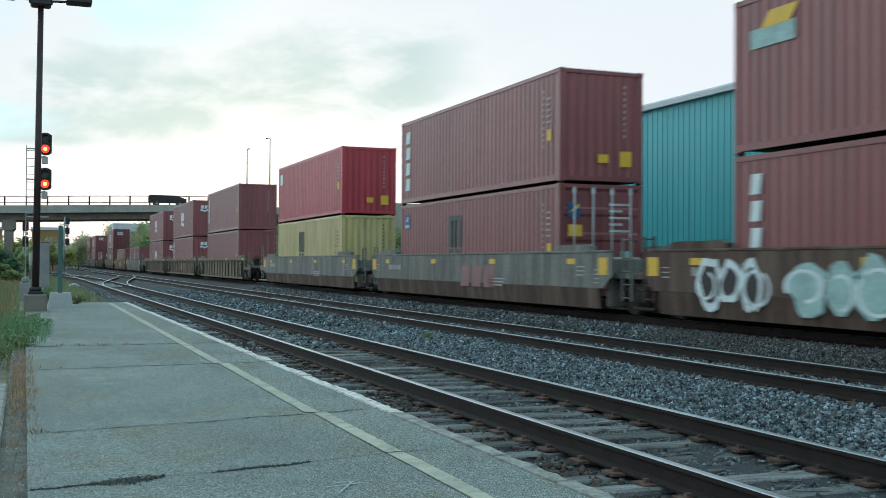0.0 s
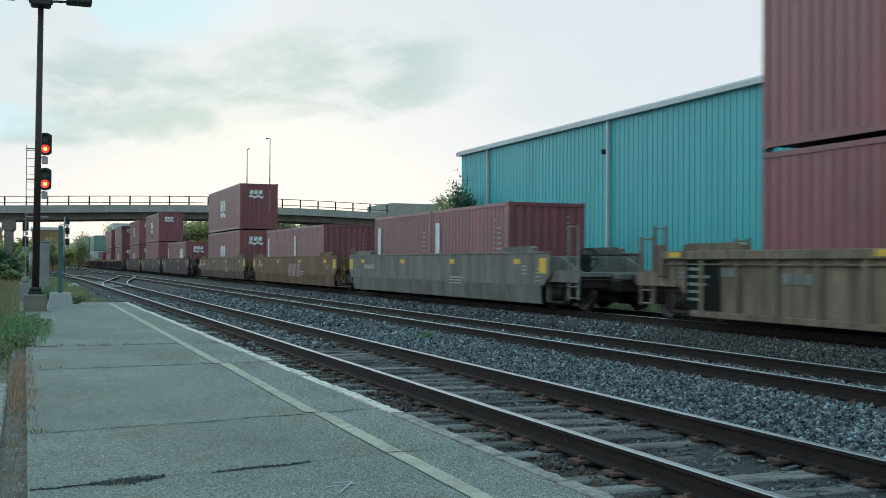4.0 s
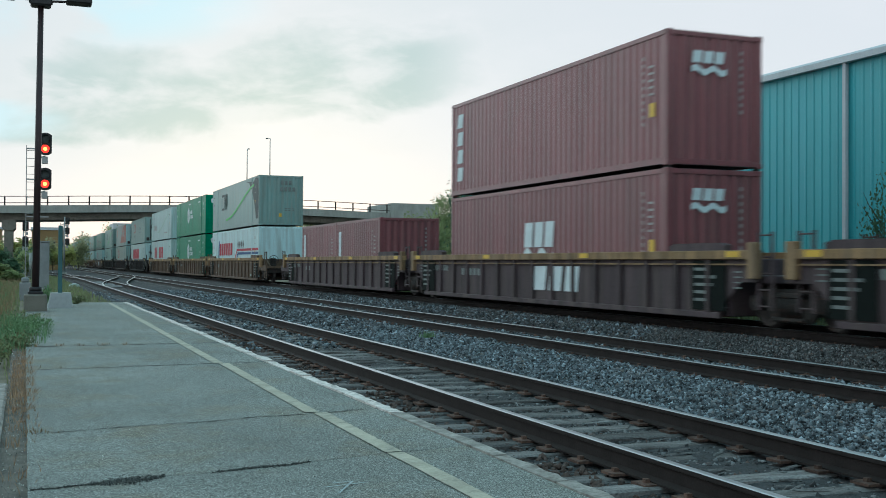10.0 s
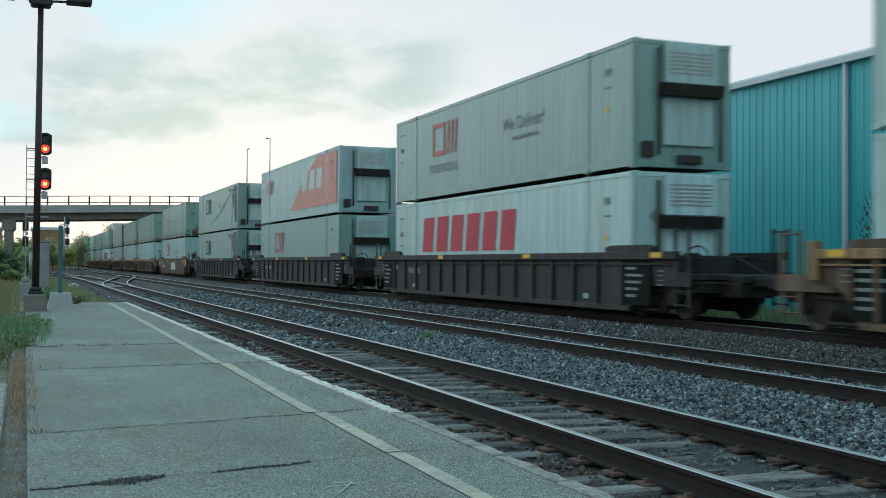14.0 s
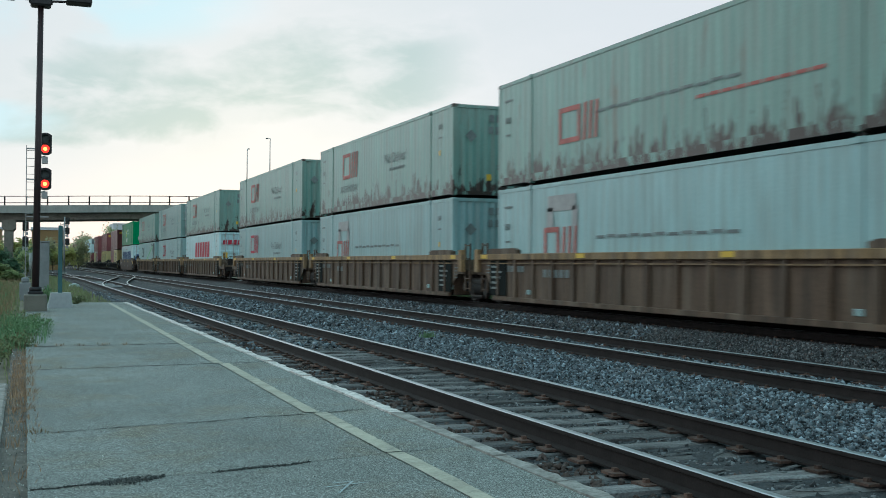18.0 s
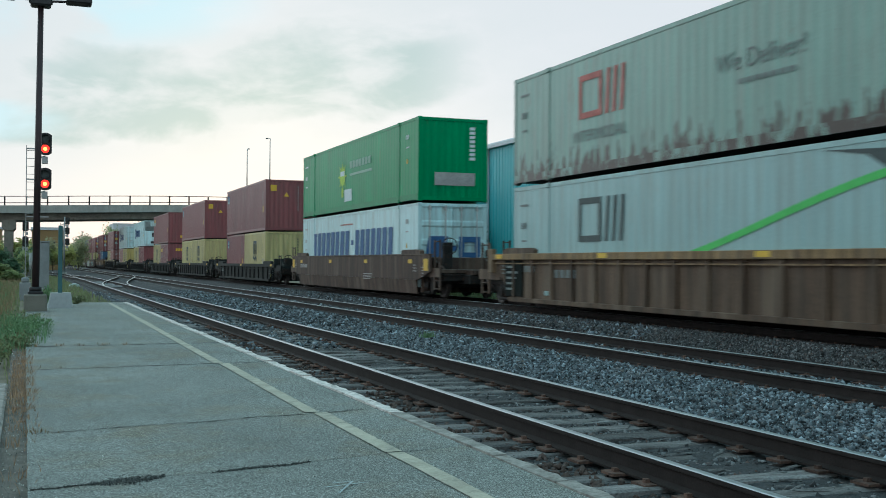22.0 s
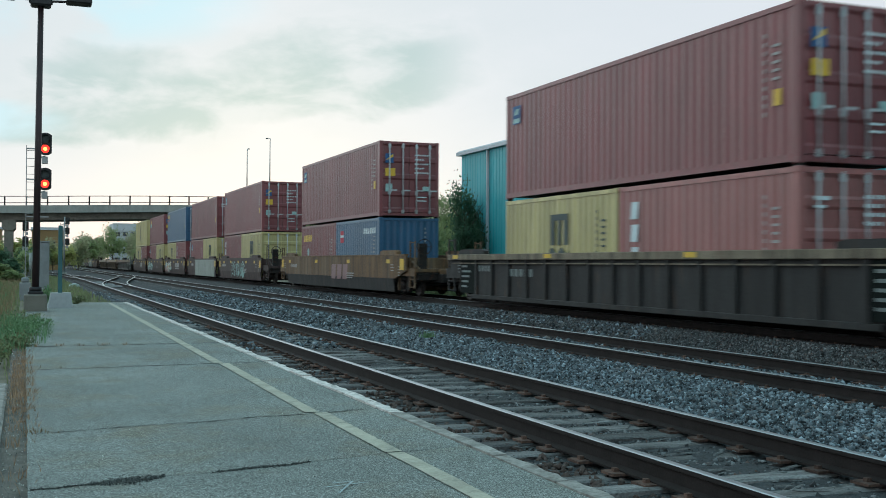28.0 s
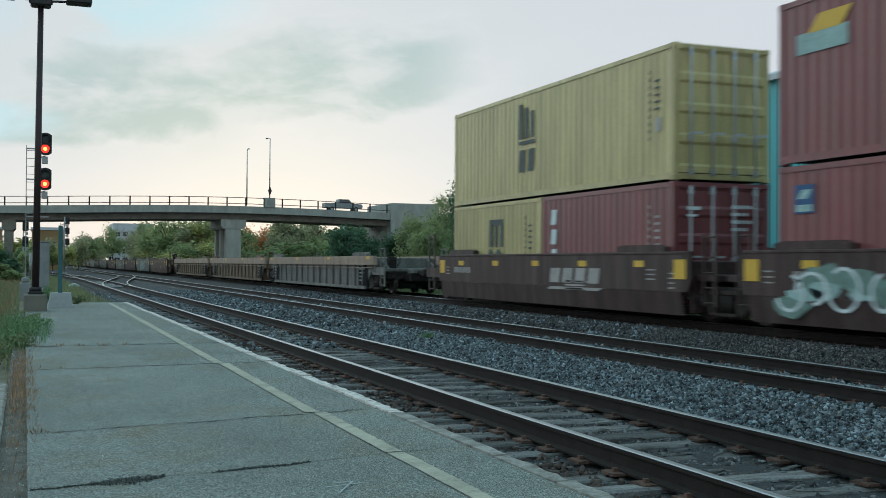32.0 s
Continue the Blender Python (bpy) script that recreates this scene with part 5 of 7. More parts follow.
            painted("number_marking", [rect(1.0, 2.38, 0.6, 0.14), rect(1.5, 1.7, 0.5, 0.12), rect(1.2, 1.05, 0.3, 0.14), rect(1.65, 0.9, 0.5, 0.35)], "mark_white", r, "end", **k, lift=0.03)
        elif mk == "swoosh":
            painted("stripe", swoosh(5.4, 0.6, 9.2, 1.75, 0.14), "mark_green", r, **k, label="curved green stripe")
        elif mk == "darkcorner":
            painted("dark_panel", [[(14.6, 2.6), (12.2, 2.75), (13.2, 2.6), (14.1, 2.1), (14.9, 1.2), (15.3, 0.4), (15.85, 0.4), (15.85, 2.75), (15.0, 2.78)]], "mark_dark", r, **k, label="dark curved corner panel", lift=0.0035)
        elif mk == "orange":
            painted("wedge", [[(7.2, 0.45), (15.8, 0.45), (15.8, 2.75), (12.5, 2.75), (10.0, 1.9)]], "mark_orange", r, **k, label="faded orange wedge")
            painted("emblem", blocks(9.6, 1.3, 4.0, 0.9, 3, 0.2), "offwhite", r, **k, lift=0.008)
            painted("emblem", loop_mark(1.6, 1.5, 1.8, 0.8), "mark_orange", r, **k)
        elif mk == "chevron":
            painted("emblem", [slanted(2.45, 1.0, 0.40, 1.25, 0.25)], "mark_blue", r, **k)
            painted("emblem", blocks(3.0, 1.27, 4.9, 0.80, 6, 0.12), "mark_red", r, **k, label="large red emblem blocks")
            painted("stripe", [rect(9.35, 1.52, 6.65, 0.14), slanted(8.75, 1.1, 0.3, 0.42, 0.45)], "mark_red", r, **k, label="red stripe")
            painted("stripe", [rect(9.6, 1.30, 6.4, 0.14), slanted(9.3, 1.1, 0.3, 0.2, 0.22)], "mark_blue", r, **k, label="blue stripe")
            painted("emblem", sum([diamond(9.8 + i * 0.56, 1.93, 0.25) for i in range(4)], []), "mark_faint", r, **k)
        elif mk == "sunburst":
            rays = [[(6.8 + 0.42 * math.cos(q - 0.16), 1.5 + 0.42 * math.sin(q - 0.16)), (6.8 + 0.66 * math.cos(q), 1.5 + 0.66 * math.sin(q)), (6.8 + 0.42 * math.cos(q + 0.16), 1.5 + 0.42 * math.sin(q + 0.16))] for q in [j * math.pi / 4 for j in range(8)]]
            painted("emblem", rays + hexagon(6.8, 1.5, 0.44) + [rect(6.68, 0.62, 0.24, 0.4)], "mark_lime", r, **k, label="lime sunburst emblem")
            painted("emblem", [rect(6.5, 1.52, 0.6, 0.2)], "mark_white", r, **k, lift=0.008)
            painted("lettering_bar", [rect(7.9 + i * 0.42, 1.75, 0.32, 0.3) for i in range(7)] + [rect(7.9, 1.45, 3.0, 0.1)], "mark_pale", r, **k)
            painted("panel", [rect(7.1, 0.42, 1.1, 0.5)], "mark_white", r, **k)
            painted("panel", [rect(0.6, 0.55, 1.5, 0.45)], "mark_grey", r, "end", **k)
            painted("number_marking", [rect(1.9, 2.5 - i * 0.15, 0.2, 0.1) for i in range(8)], "mark_white", r, "end", **k)
        elif mk == "cargo":
            painted("lettering_bar", blocks(2.2, 1.05, 2.9, 0.5, 6, 0.15), "mark_grey", r, **k)
            painted("lettering_bar", [rect(11.0, 0.6, 2.2, 0.12), rect(1.8, 2.2, 0.8, 0.16)], "mark_grey", r, **k)
        elif mk == "rhomb":
            painted("placard", diamond(0.62, 1.9, 0.2), "mark_faint", r, "end", **k, lift=0.012)
        elif mk == "end53":
            painted("number_marking", [rect(1.25 + i * 0.24, 2.36, 0.16, 0.24) for i in range(3)] + [rect(1.22 + i * 0.24, 1.98, 0.16, 0.24) for i in range(4)] + [rect(1.5 + i * 0.2, 0.95, 0.14, 0.05) for i in range(3)] + [rect(1.5 + i * 0.2, 0.85, 0.14, 0.05) for i in range(3)], "mark_faint", r, "end", **k, lift=0.01)
            painted("placard", [rect(1.15, 0.5, 0.16, 0.2)], "mark_yellow", r, "end", **k, lift=0.01)
    painted("number_marking", [rect(0.45, 2.35, 0.5, 0.06), rect(0.5, 1.75, 0.11, 0.17), rect(0.68, 1.75, 0.11, 0.17), rect(0.52, 1.4, 0.30, 0.05), rect(14.9, 2.2, 0.10, 0.16), rect(15.06, 2.2, 0.10, 0.16), rect(14.9, 1.9, 0.30, 0.045)],
            "mark_white" if col in ("green", "darkgreen") else "mark_grey" if col == "white" else "mark_faint", r, **k)
    painted("placard", [rect(14.95, 1.35, 0.12, 0.16)], "mark_yellow", r, **k)
    return r

# -- well wagons --
WELL = {  # body length, length of the low part, top of side
    "r3": (18.6, 16.2, 1.45), "s3": (17.9, 16.8, 1.45), "r1": (20.1, 16.4, 1.45), "s1": (19.3, 16.6, 1.45), "lowside": (18.6, 15.4, 1.10), "five": (13.9, 13.3, 1.40), "deep": (18.6, 16.2, 1.45)}
RIBBED = ("r3", "r1", "lowside", "deep")
CHORD = {"r3": 0.17, "r1": 0.17, "lowside": 0.19, "deep": 0.36}


def wheel_mesh(bm):
    prof = [(0.0, 0.07), (0.12, 0.075), (0.16, 0.05), (0.30, 0.02), (0.36, 0.055), (0.42, 0.06), (0.43, -0.045), (0.455, -0.05), (0.455, -0.075), (0.34, -0.07), (0.3, -0.03), (0.12, -0.04), (0.0, -0.04)]
    seg, rings = 20, []
    for i in range(seg):
        a = 2 * math.pi * i / seg
        rings.append([bm.verts.new((x, r * math.cos(a), r * math.sin(a))) for r, x in prof[1:-1]])
    for i in range(seg):
        a, b = rings[i], rings[(i + 1) % seg]
        for j in range(len(a) - 1):
            bm.faces.new((a[j], b[j], b[j + 1], a[j + 1]))
    bm.faces.new([r[0] for r in rings])
    bm.faces.new([r[-1] for r in rings][::-1])


def frame_mesh(bm):
    """Cast side frame of a bogie: arched top, dropped middle with the spring nest, two journal boxes."""
    pts = [(-1.12, 0.40), (-1.12, 0.60), (-0.72, 0.66), (-0.45, 0.74), (0.45, 0.74), (0.72, 0.66), (1.12, 0.60), (1.12, 0.40), (0.72, 0.40), (0.50, 0.14), (-0.50, 0.14), (-0.72, 0.40)]
    prism(bm, pts, 'x', -0.07, 0.07)
    for y in (-0.89, 0.89):
        cyl(bm, (-0.16, y, 0.46), (0.05, y, 0.46), 0.14, 10)
        cyl(bm, (-0.19, y, 0.46), (-0.16, y, 0.46), 0.08, 8)
    for y in (-0.2, 0.0, 0.2):
        cyl(bm, (-0.10, y, 0.24), (-0.10, y, 0.58), 0.075, 8)
    box(bm, -0.16, 0.05, -0.42, 0.42, 0.58, 0.68, 0.02)
    box(bm, -0.16, 0.05, -0.42, 0.42, 0.16, 0.24, 0.02)


def bogie(root, y):
    t = link("bogie", cached(("bolster",), lambda bm: [box(bm, -1.0, 1.0, -0.22, 0.22, 0.42, 0.72, 0.03), cyl(bm, (0, 0, 0.72), (0, 0, 0.86), 0.2, 12)], M["steel"]), root, pose(0, y, 0), "grimy cast-steel bogie")
    for sg in (-1, 1):
        link("side_frame", cached(("side_frame",), frame_mesh, M["steel"]), t, pose(sg * 1.0, 0, 0, 0, 0, 0 if sg < 0 else 180))
        for y2 in (-0.89, 0.89):
            link("wheel", cached(("wheel",), wheel_mesh, M["wheel"]), t, pose(sg * 0.78, y2, 0.455, 0, 0, 180 if sg < 0 else 0))
    for y2 in (-0.89, 0.89):
        link("axle", cached(("axle",), lambda bm: cyl(bm, (-1.0, 0, 0.455), (1.0, 0, 0.455), 0.08, 8), M["steel"]), t, pose(0, y2, 0))


def platform_end(root, y, sy, col, rails, wheel, up=0.0, tall=False):
    """A low end platform with its coupler, ladder, handrails and brake wheel; sy tells which way it points."""
    def deck(bm):
        box(bm, -1.25, 1.25, -1.0, 0.55, 0.86, 0.98, 0.01)
        box(bm, -0.35, 0.35, -1.5, 0.9, 0.80, 0.96, 0.02)
        box(bm, -1.3, 1.3, 0.45, 0.62, 0.8, 1.38, 0.02)
        for sx in (-1, 1):
            box(bm, sx * 1.27 - 0.025, sx * 1.27 + 0.025, -1.02, 0.5, 0.72, 1.02)
            prism(bm, [(0.55, 1.38), (0.55, 0.98), (-0.6, 0.98)], 'x', sx * 0.95 - 0.03, sx * 0.95 + 0.03)
    p = link("end_platform", cached(("end_platform", col), deck, M[col]), root, pose(0, y, 0, 0, 0, 0 if sy < 0 else 180))
    def coup(bm):
        box(bm, -0.12, 0.12, -2.05, -1.4, 0.74, 0.92, 0.02)
        box(bm, -0.2, 0.16, -2.32, -2.0, 0.68, 0.98, 0.05)
        cyl(bm, (0.25, -2.1, 0.62), (0.25, -1.3, 0.72), 0.035, 6)
    def under(bm):
        box(bm, -0.42, 0.42, -1.45, 0.9, 0.50, 0.80, 0.02)
        # wide block added to close the gap under the deck and keep it dark
        box(bm, -1.12, 1.12, -0.95, 0.42, 0.60, 0.855)
        box(bm, -1.15, -0.5, -0.75, -0.35, 0.52, 0.84, 0.04)
        cyl(bm, (0.55, -0.75, 0.66), (1.1, -0.75, 0.66), 0.15, 10)
        cyl(bm, (-1.2, -1.02, 0.80), (1.2, -1.02, 0.80), 0.02, 6)
        for x in (-0.9, -0.3, 0.4, 0.95):
            cyl(bm, (x, -0.95, 0.85), (x * 0.6, 0.5, 0.50), 0.025, 6)
    link("brake_gear", cached(("brake_gear",), under, M["steel"]), p, None)
    link("coupler", cached(("coupler",), coup, M["steel"]), p, None)
    for sx in (-1, 1):
        def rail(bm):
            box(bm, -0.02, 0.02, -0.94, -0.86, 0.30, rails)
            box(bm, -0.02, 0.02, -0.46, -0.38, 0.30, rails)
            for z in (0.34, 0.62, 0.9, rails - 0.06):
                cyl(bm, (0, -0.9, z), (0, -0.42, z), 0.02, 6)
        link("handrail", cached(("handrail", rails, col), rail, M[col]), p, pose(sx * 1.24, 0, 0))
    if wheel:
        def brake(bm):
            box(bm, -0.16, 0.16, -0.1, 0.1, 0.45, 1.42, 0.02)
            for i in range(14):
                a, b = i / 14 * 2 * math.pi, (i + 1) / 14 * 2 * math.pi
                cyl(bm, (0.27 * math.cos(a), -0.2, 1.30 + 0.27 * math.sin(a)), (0.27 * math.cos(b), -0.2, 1.30 + 0.27 * math.sin(b)), 0.018, 5, caps=False)
            for i in range(4):
                a = i * math.pi / 2
                cyl(bm, (0, -0.2, 1.30), (0.27 * math.cos(a), -0.2, 1.30 + 0.27 * math.sin(a)), 0.014, 5, caps=False)
        link("brake_wheel", cached(("brake_wheel",), brake, M["steel"]), p, pose(-0.75, -0.3, up))
    if tall:
        def stand(bm):
            for x in (-0.16, 0.16):
                box(bm, -0.05, 0.05, x - 0.05, x + 0.05, 0.9, 2.78)
            box(bm, -0.06, 0.06, -0.22, 0.22, 2.70, 2.82)
            cyl(bm, (0, 0.2, 2.74), (0, -0.75, 2.40), 0.022, 6)
        link("brake_stand", cached(("brake_stand", col), stand, M[col]), p, pose(-0.95, 0.6, 0), "tall brake stand with a slanting bar")


def well_wagon(kind, col, pitch, first, last, chord=None, lower=None, reflect=True, label="", near=True):
    """One well of the train. first and last: it leads or ends its set, so that it has a coupler there."""
    body, low, top = WELL[kind]
    hb, hlow = body / 2, low / 2
    he = hb - {"r3": 0.4, "deep": 0.4, "r1": 0.3, "lowside": -0.4}.get(kind, 0.0)
    root = thing("well_wagon", label, "well wagon", "well wagons of the train")
    chord = chord or col
    ribbed = kind in RIBBED
    for sg in (-1, 1):
        if ribbed:
            def web(bm):
                prism(bm, [(-hlow, 0.16), (hlow, 0.16), (hlow + 0.1, 0.42), (hlow + 0.62, 0.86), (hb - 0.05, 0.86), (hb - 0.05, top - 0.1), (-hb + 0.05, top - 0.1), (-hb + 0.05, 0.86), (-hlow - 0.62, 0.86), (-hlow - 0.1, 0.42)], 'x', -0.015, 0.015)
            link("side_plate", cached(("side_plate", kind, col), web, M[col]), root, pose(sg * 1.30, 0, 0))
            link("top_chord", cached(("top_chord", kind, chord), lambda bm: [box(bm, -0.09, 0.07, -hb, hb, top - CHORD[kind], top, 0.012), box(bm, -0.05, 0.03, -hb + 0.3, hb - 0.3, top - CHORD[kind] - 0.11, top - CHORD[kind] - 0.08)], M[chord]), root, pose(sg * 1.33, 0, 0, 0, 0, 0 if sg < 0 else 180))
            link("bottom_sill", cached(("bottom_sill", kind, col), lambda bm: box(bm, -0.06, 0.05, -hlow, hlow, 0.14, 0.26, 0.01), M[col]), root, pose(sg * 1.32, 0, 0))
            n = {"r3": 15, "r1": 15, "lowside": 13, "deep": 15}[kind]
            if sg > 0:
                link("rib_row", cached(("rib_row", kind, col), lambda bm: [box(bm, 0.016, 0.085, -hlow + 0.30 + (low - 0.7) * i / (n - 1), -hlow + 0.40 + (low - 0.7) * i / (n - 1), 0.26, top - 0.15) for i in range(n)], M[col]), root, pose(1.30, 0, 0))["kind"] = "stuff"
                continue
            for i in range(n):
                y = -hlow + 0.35 + (low - 0.7) * i / (n - 1)
                link("rib", cached(("rib", kind, col), lambda bm: prism(bm, [(-0.085, 0.26), (-0.085, top - 0.15), (-0.016, top - 0.15), (-0.016, 0.26)], 'y', -0.055, 0.055), M[col]), root, pose(sg * 1.30, y, 0, 0, 0, 0 if sg < 0 else 180))
        else:
            def web(bm):
                # flat upper plate, a slight inward step below
                prism(bm, [(-hb, top), (-hb, top - 0.55), (-hlow - 0.2, 0.62), (hlow + 0.2, 0.62), (hb, top - 0.55), (hb, top)], 'x', -0.055, 0.02)
            link("side_plate", cached(("side_plate", kind, col), web, M[col]), root, pose(sg * 1.34, 0, 0, 0, 0, 0 if sg < 0 else 180))
            lm = lower or col
            link("lower_plate", cached(("lower_plate", kind, lm), lambda bm: prism(bm, [(-0.053, 0.615), (0.02, 0.615), (0.02, 0.14), (0.01, 0.14)], 'y', -hlow, hlow), M[lm]), root, pose(sg * 1.34, 0, 0, 0, 0, 0 if sg < 0 else 180))
            link("top_chord", cached(("top_chord", kind, chord), lambda bm: box(bm, -0.07, 0.1, -hb + 0.1, hb - 0.1, top - 0.012, top + 0.045, 0.01), M[chord]), root, pose(sg * 1.34, 0, 0, 0, 0, 0 if sg < 0 else 180))
        for sy in (-1, 1):
            if sg > 0 and not near:
                continue
            if kind == "r3" and near:
                link("end_post", cached(("end_post", chord), lambda bm: box(bm, -0.10, 0.04, -0.13, 0.13, 0.92, top + 0.14, 0.012), M[chord]), root, pose(sg * 1.335, sy * (hb - 0.135), 0, 0, 0, 0 if sg < 0 else 180))
            link("guide_plate", cached(("guide_plate", col), lambda bm: prism(bm, [(-0.95, 0.0), (0.95, 0.0), (0.95, 0.10), (0.75, 0.15), (-0.75, 0.15), (-0.95, 0.10)], 'x', -0.07, 0.10), M[col]), root, pose(sg * 1.33, sy * (hb - 1.9), top + (0.0 if ribbed else 0.045), 0, 0, 0 if sg < 0 else 180))
    link("well_floor", cached(("well_floor", kind), lambda bm: [box(bm, -1.26, 1.26, -hlow + 0.2, hlow - 0.2, 0.16, 0.2)] + [box(bm, -1.26, 1.26, -hlow + 0.4 + i * (low - 0.8) / 6 - 0.25, -hlow + 0.4 + i * (low - 0.8) / 6 + 0.25, 0.2, 0.334) for i in range(7)], M["steel"]), root)
    for sy in (-1, 1):
        link("bulkhead", cached(("bulkhead", kind, col), lambda bm: box(bm, -1.24, 1.24, -0.04, 0.04, 0.2, min(top - 0.1, 1.1)), M[col]), root, pose(0, sy * (hlow + 0.15), 0))
    single = kind in ("r1", "s1", "lowside")
    for sy, free in ((-1, first), (1, last)):
        if single:
            platform_end(root, sy * (he - 0.35), sy, col, 1.55 if kind == "lowside" else 1.95, sy < 0, 0.45 if kind == "s1" else 0.0)
            bogie(root, sy * (he - 1.1))
        elif free:
            platform_end(root, sy * (he + 0.35), sy, col, 1.78 if ribbed else 2.15, sy < 0, 0.5 if kind == "five" else 0.0, kind == "s3" and sy > 0)
            bogie(root, sy * (he - 0.1))
        else:
            link("joint_platform", cached(("joint_platform", kind, col), lambda bm: [box(bm, -1.2, 1.2, -0.55, 0.5, 0.84, 0.98, 0.02), box(bm, -0.4, 0.4, -1.0, 0.6, 0.7, 0.92, 0.02), box(bm, -1.25, 1.25, 0.4, 0.52, 0.86, top - 0.15, 0.02)], M[col]), root, pose(0, sy * (he + 0.1), 0, 0, 0, 0 if sy < 0 else 180))
            if sy < 0:
                bogie(root, -pitch / 2)
            for sx in ((-1, 1) if near else ()):
                link("grab_rail", cached(("grab_rail", kind, col), lambda bm: [box(bm, -0.02, 0.02, -0.03, 0.03, 0.35, 1.78), box(bm, -0.02, 0.02, 0.34, 0.40, 0.35, 1.78)] + [cyl(bm, (0, 0, z), (0, 0.37, z), 0.018, 6) for z in (0.42, 0.72, 1.02, 1.32, 1.72)], M[col]), root, pose(sx * 1.22, sy * (he + 0.25) - 0.35, 0))
    if reflect:
        k = dict(L=body, hw=1.425 if ribbed else 1.40)
        zz = top - 0.13 if ribbed else top - 0.28
        n = 3 if kind == "lowside" else 5 if kind == "five" else 4
        n = n if near else 3
        for i in range(n):
            u = (0.5 if ribbed else 1.7) + (body - (1.4 if ribbed else 3.8)) * i / (n - 1)
            painted("reflector", [rect(u, zz, 0.42 if ribbed else 0.40, 0.11 if ribbed else 0.14)], "mark_yellow", root, **k, label="yellow reflector" if i == 0 else "")
    return root


def car_marks(root, kind, style, seed):
    body, low, top = WELL[kind]
    hw = 1.402 if kind in ("s3", "s1", "five") else 1.33
    k = dict(L=body, hw=hw)
    rng = random.Random(seed)
    tone = "mark_faint" if kind in RIBBED else "mark_grey"
    u = rng.uniform(1.2, 2.2)
    painted("number_marking", [rect(u + i * 0.22, top - 0.50, 0.15, 0.17) for i in range(6)], tone, root, **k)
    painted("number_marking", [rect(body - 1.6, top - 0.35 - i * 0.10, 0.34, 0.028) for i in range(3)] + [rect(body - 0.75, top - 0.42 - i * 0.10, 0.2, 0.028) for i in range(4)] + [rect(0.7, top - 0.35 - i * 0.1, 0.25, 0.028) for i in range(3)], tone, root, **k)
    if kind in ("r3", "r1", "deep"):
        for a in (1.0, body - 2.1):
            painted("data_panel", [rect(a, 0.29, 1.1, 0.97)], "panel_black", root, **k, lift=0.030, label="black data panel")["kind"] = "stuff"
            painted("number_marking", [rect(a + 0.10, 1.06 - j * 0.15, 0.42 + 0.09 * (j * 7 % 4), 0.06) for j in range(5)], "mark_faint", root, **k, lift=0.034)
        painted("number_marking", [rect(u + 2.4 + j * 0.30, top - 0.62, 0.2, 0.2) for j in range(3 + seed // 10 % 3)], tone, root, **k)
    elif kind != "lowside":
        for a in (0.14, body - 0.56):
            painted("reflector", [rect(a, top - 0.52, 0.42, 0.40)], "mark_yellow", root, **k, lift=0.006, label="square yellow reflector")
        painted("number_marking", [rect(body * 0.62, 0.74 - j * 0.09, 1.1 - 0.1 * j, 0.04) for j in range(3)], tone, root, **k)
    if "fifty" in style:
        lettering("53", 0.78, "mark_white", root, 1.75, 0.36, body, hw)
    if "tag" in style:
        for j, mt in enumerate(("mark_spray", "mark_aqua")):
            spots = []
            for q in range(2):
                spots += blot(seed + 10 * j + q, rng.uniform(4.8, 8.2), rng.uniform(0.2, 0.7), rng.uniform(0.3, 0.9), rng.uniform(0.2, 0.6), 9)
            painted("graffiti", spots, mt, root, **k, lift=0.006 + 0.002 * j, label="pale spray-painted patches")
        painted("graffiti", scribble(seed, 5.0, 0.25, 4.2, 1.0, 0.05, 7), "mark_aqua", root, **k, lift=0.014, label="pale spray-painted loops")
        painted("graffiti", scribble(seed + 5, 4.6, 0.2, 4.6, 1.1, 0.035, 9), "mark_spray", root, **k, lift=0.011)
        painted("graffiti", [slanted(rng.uniform(4.8, 8.8), rng.uniform(0.2, 0.4), 0.06, rng.uniform(0.5, 0.9), rng.uniform(-0.5, 0.5)) for q in range(9)], "mark_aqua", root, **k, lift=0.017)
    if "bubble" in style:
        painted("graffiti", blot(seed, 1.95, 0.25, 0.8, 1.15) + blot(seed + 1, 2.6, 0.35, 0.8, 0.95) + blot(seed + 2, 3.25, 0.22, 0.75, 1.1), "mark_white", root, **k, lift=0.006, label="white spray-painted bubbles")
        painted("graffiti", blot(seed, 2.07, 0.42, 0.56, 0.80) + blot(seed + 1, 2.74, 0.50, 0.52, 0.64) + blot(seed + 2, 3.38, 0.37, 0.50, 0.78), "black", root, **k, lift=0.0085)
        painted("graffiti", blot(seed + 3, 4.6, 0.28, 1.1, 1.05) + blot(seed + 4, 5.5, 0.32, 0.9, 0.95) + blot(seed + 5, 6.2, 0.25, 0.95, 1.1), "mark_aqua", root, **k, lift=0.0065, label="pale blue spray-painted bubbles")
        painted("graffiti", scribble(seed + 6, 1.9, 0.4, 2.2, 0.75, 0.06, 3), "mark_white", root, **k, lift=0.011)
        painted("graffiti", scribble(seed + 7, 4.6, 0.35, 2.6, 0.85, 0.06, 3), "mark_white", root, **k, lift=0.009)
    if "mural" in style:
        for j, mt in enumerate(("mark_spray", "mark_spray", "mark_aqua", "mark_spray") if "sea" in style else ("mark_spray", "mark_grey", "mark_aqua", "cream", "mark_orange")):
            spots = []
            for q in range(5):
                spots += blot(seed + 10 * j + q, rng.uniform(0.7, 4.6), rng.uniform(0.2, 0.75), rng.uniform(0.35, 1.1), rng.uniform(0.25, 0.6), 9)
            painted("graffiti", spots, mt, root, **k, lift=0.006 + 0.002 * j, label="multi-coloured spray-painted mural")
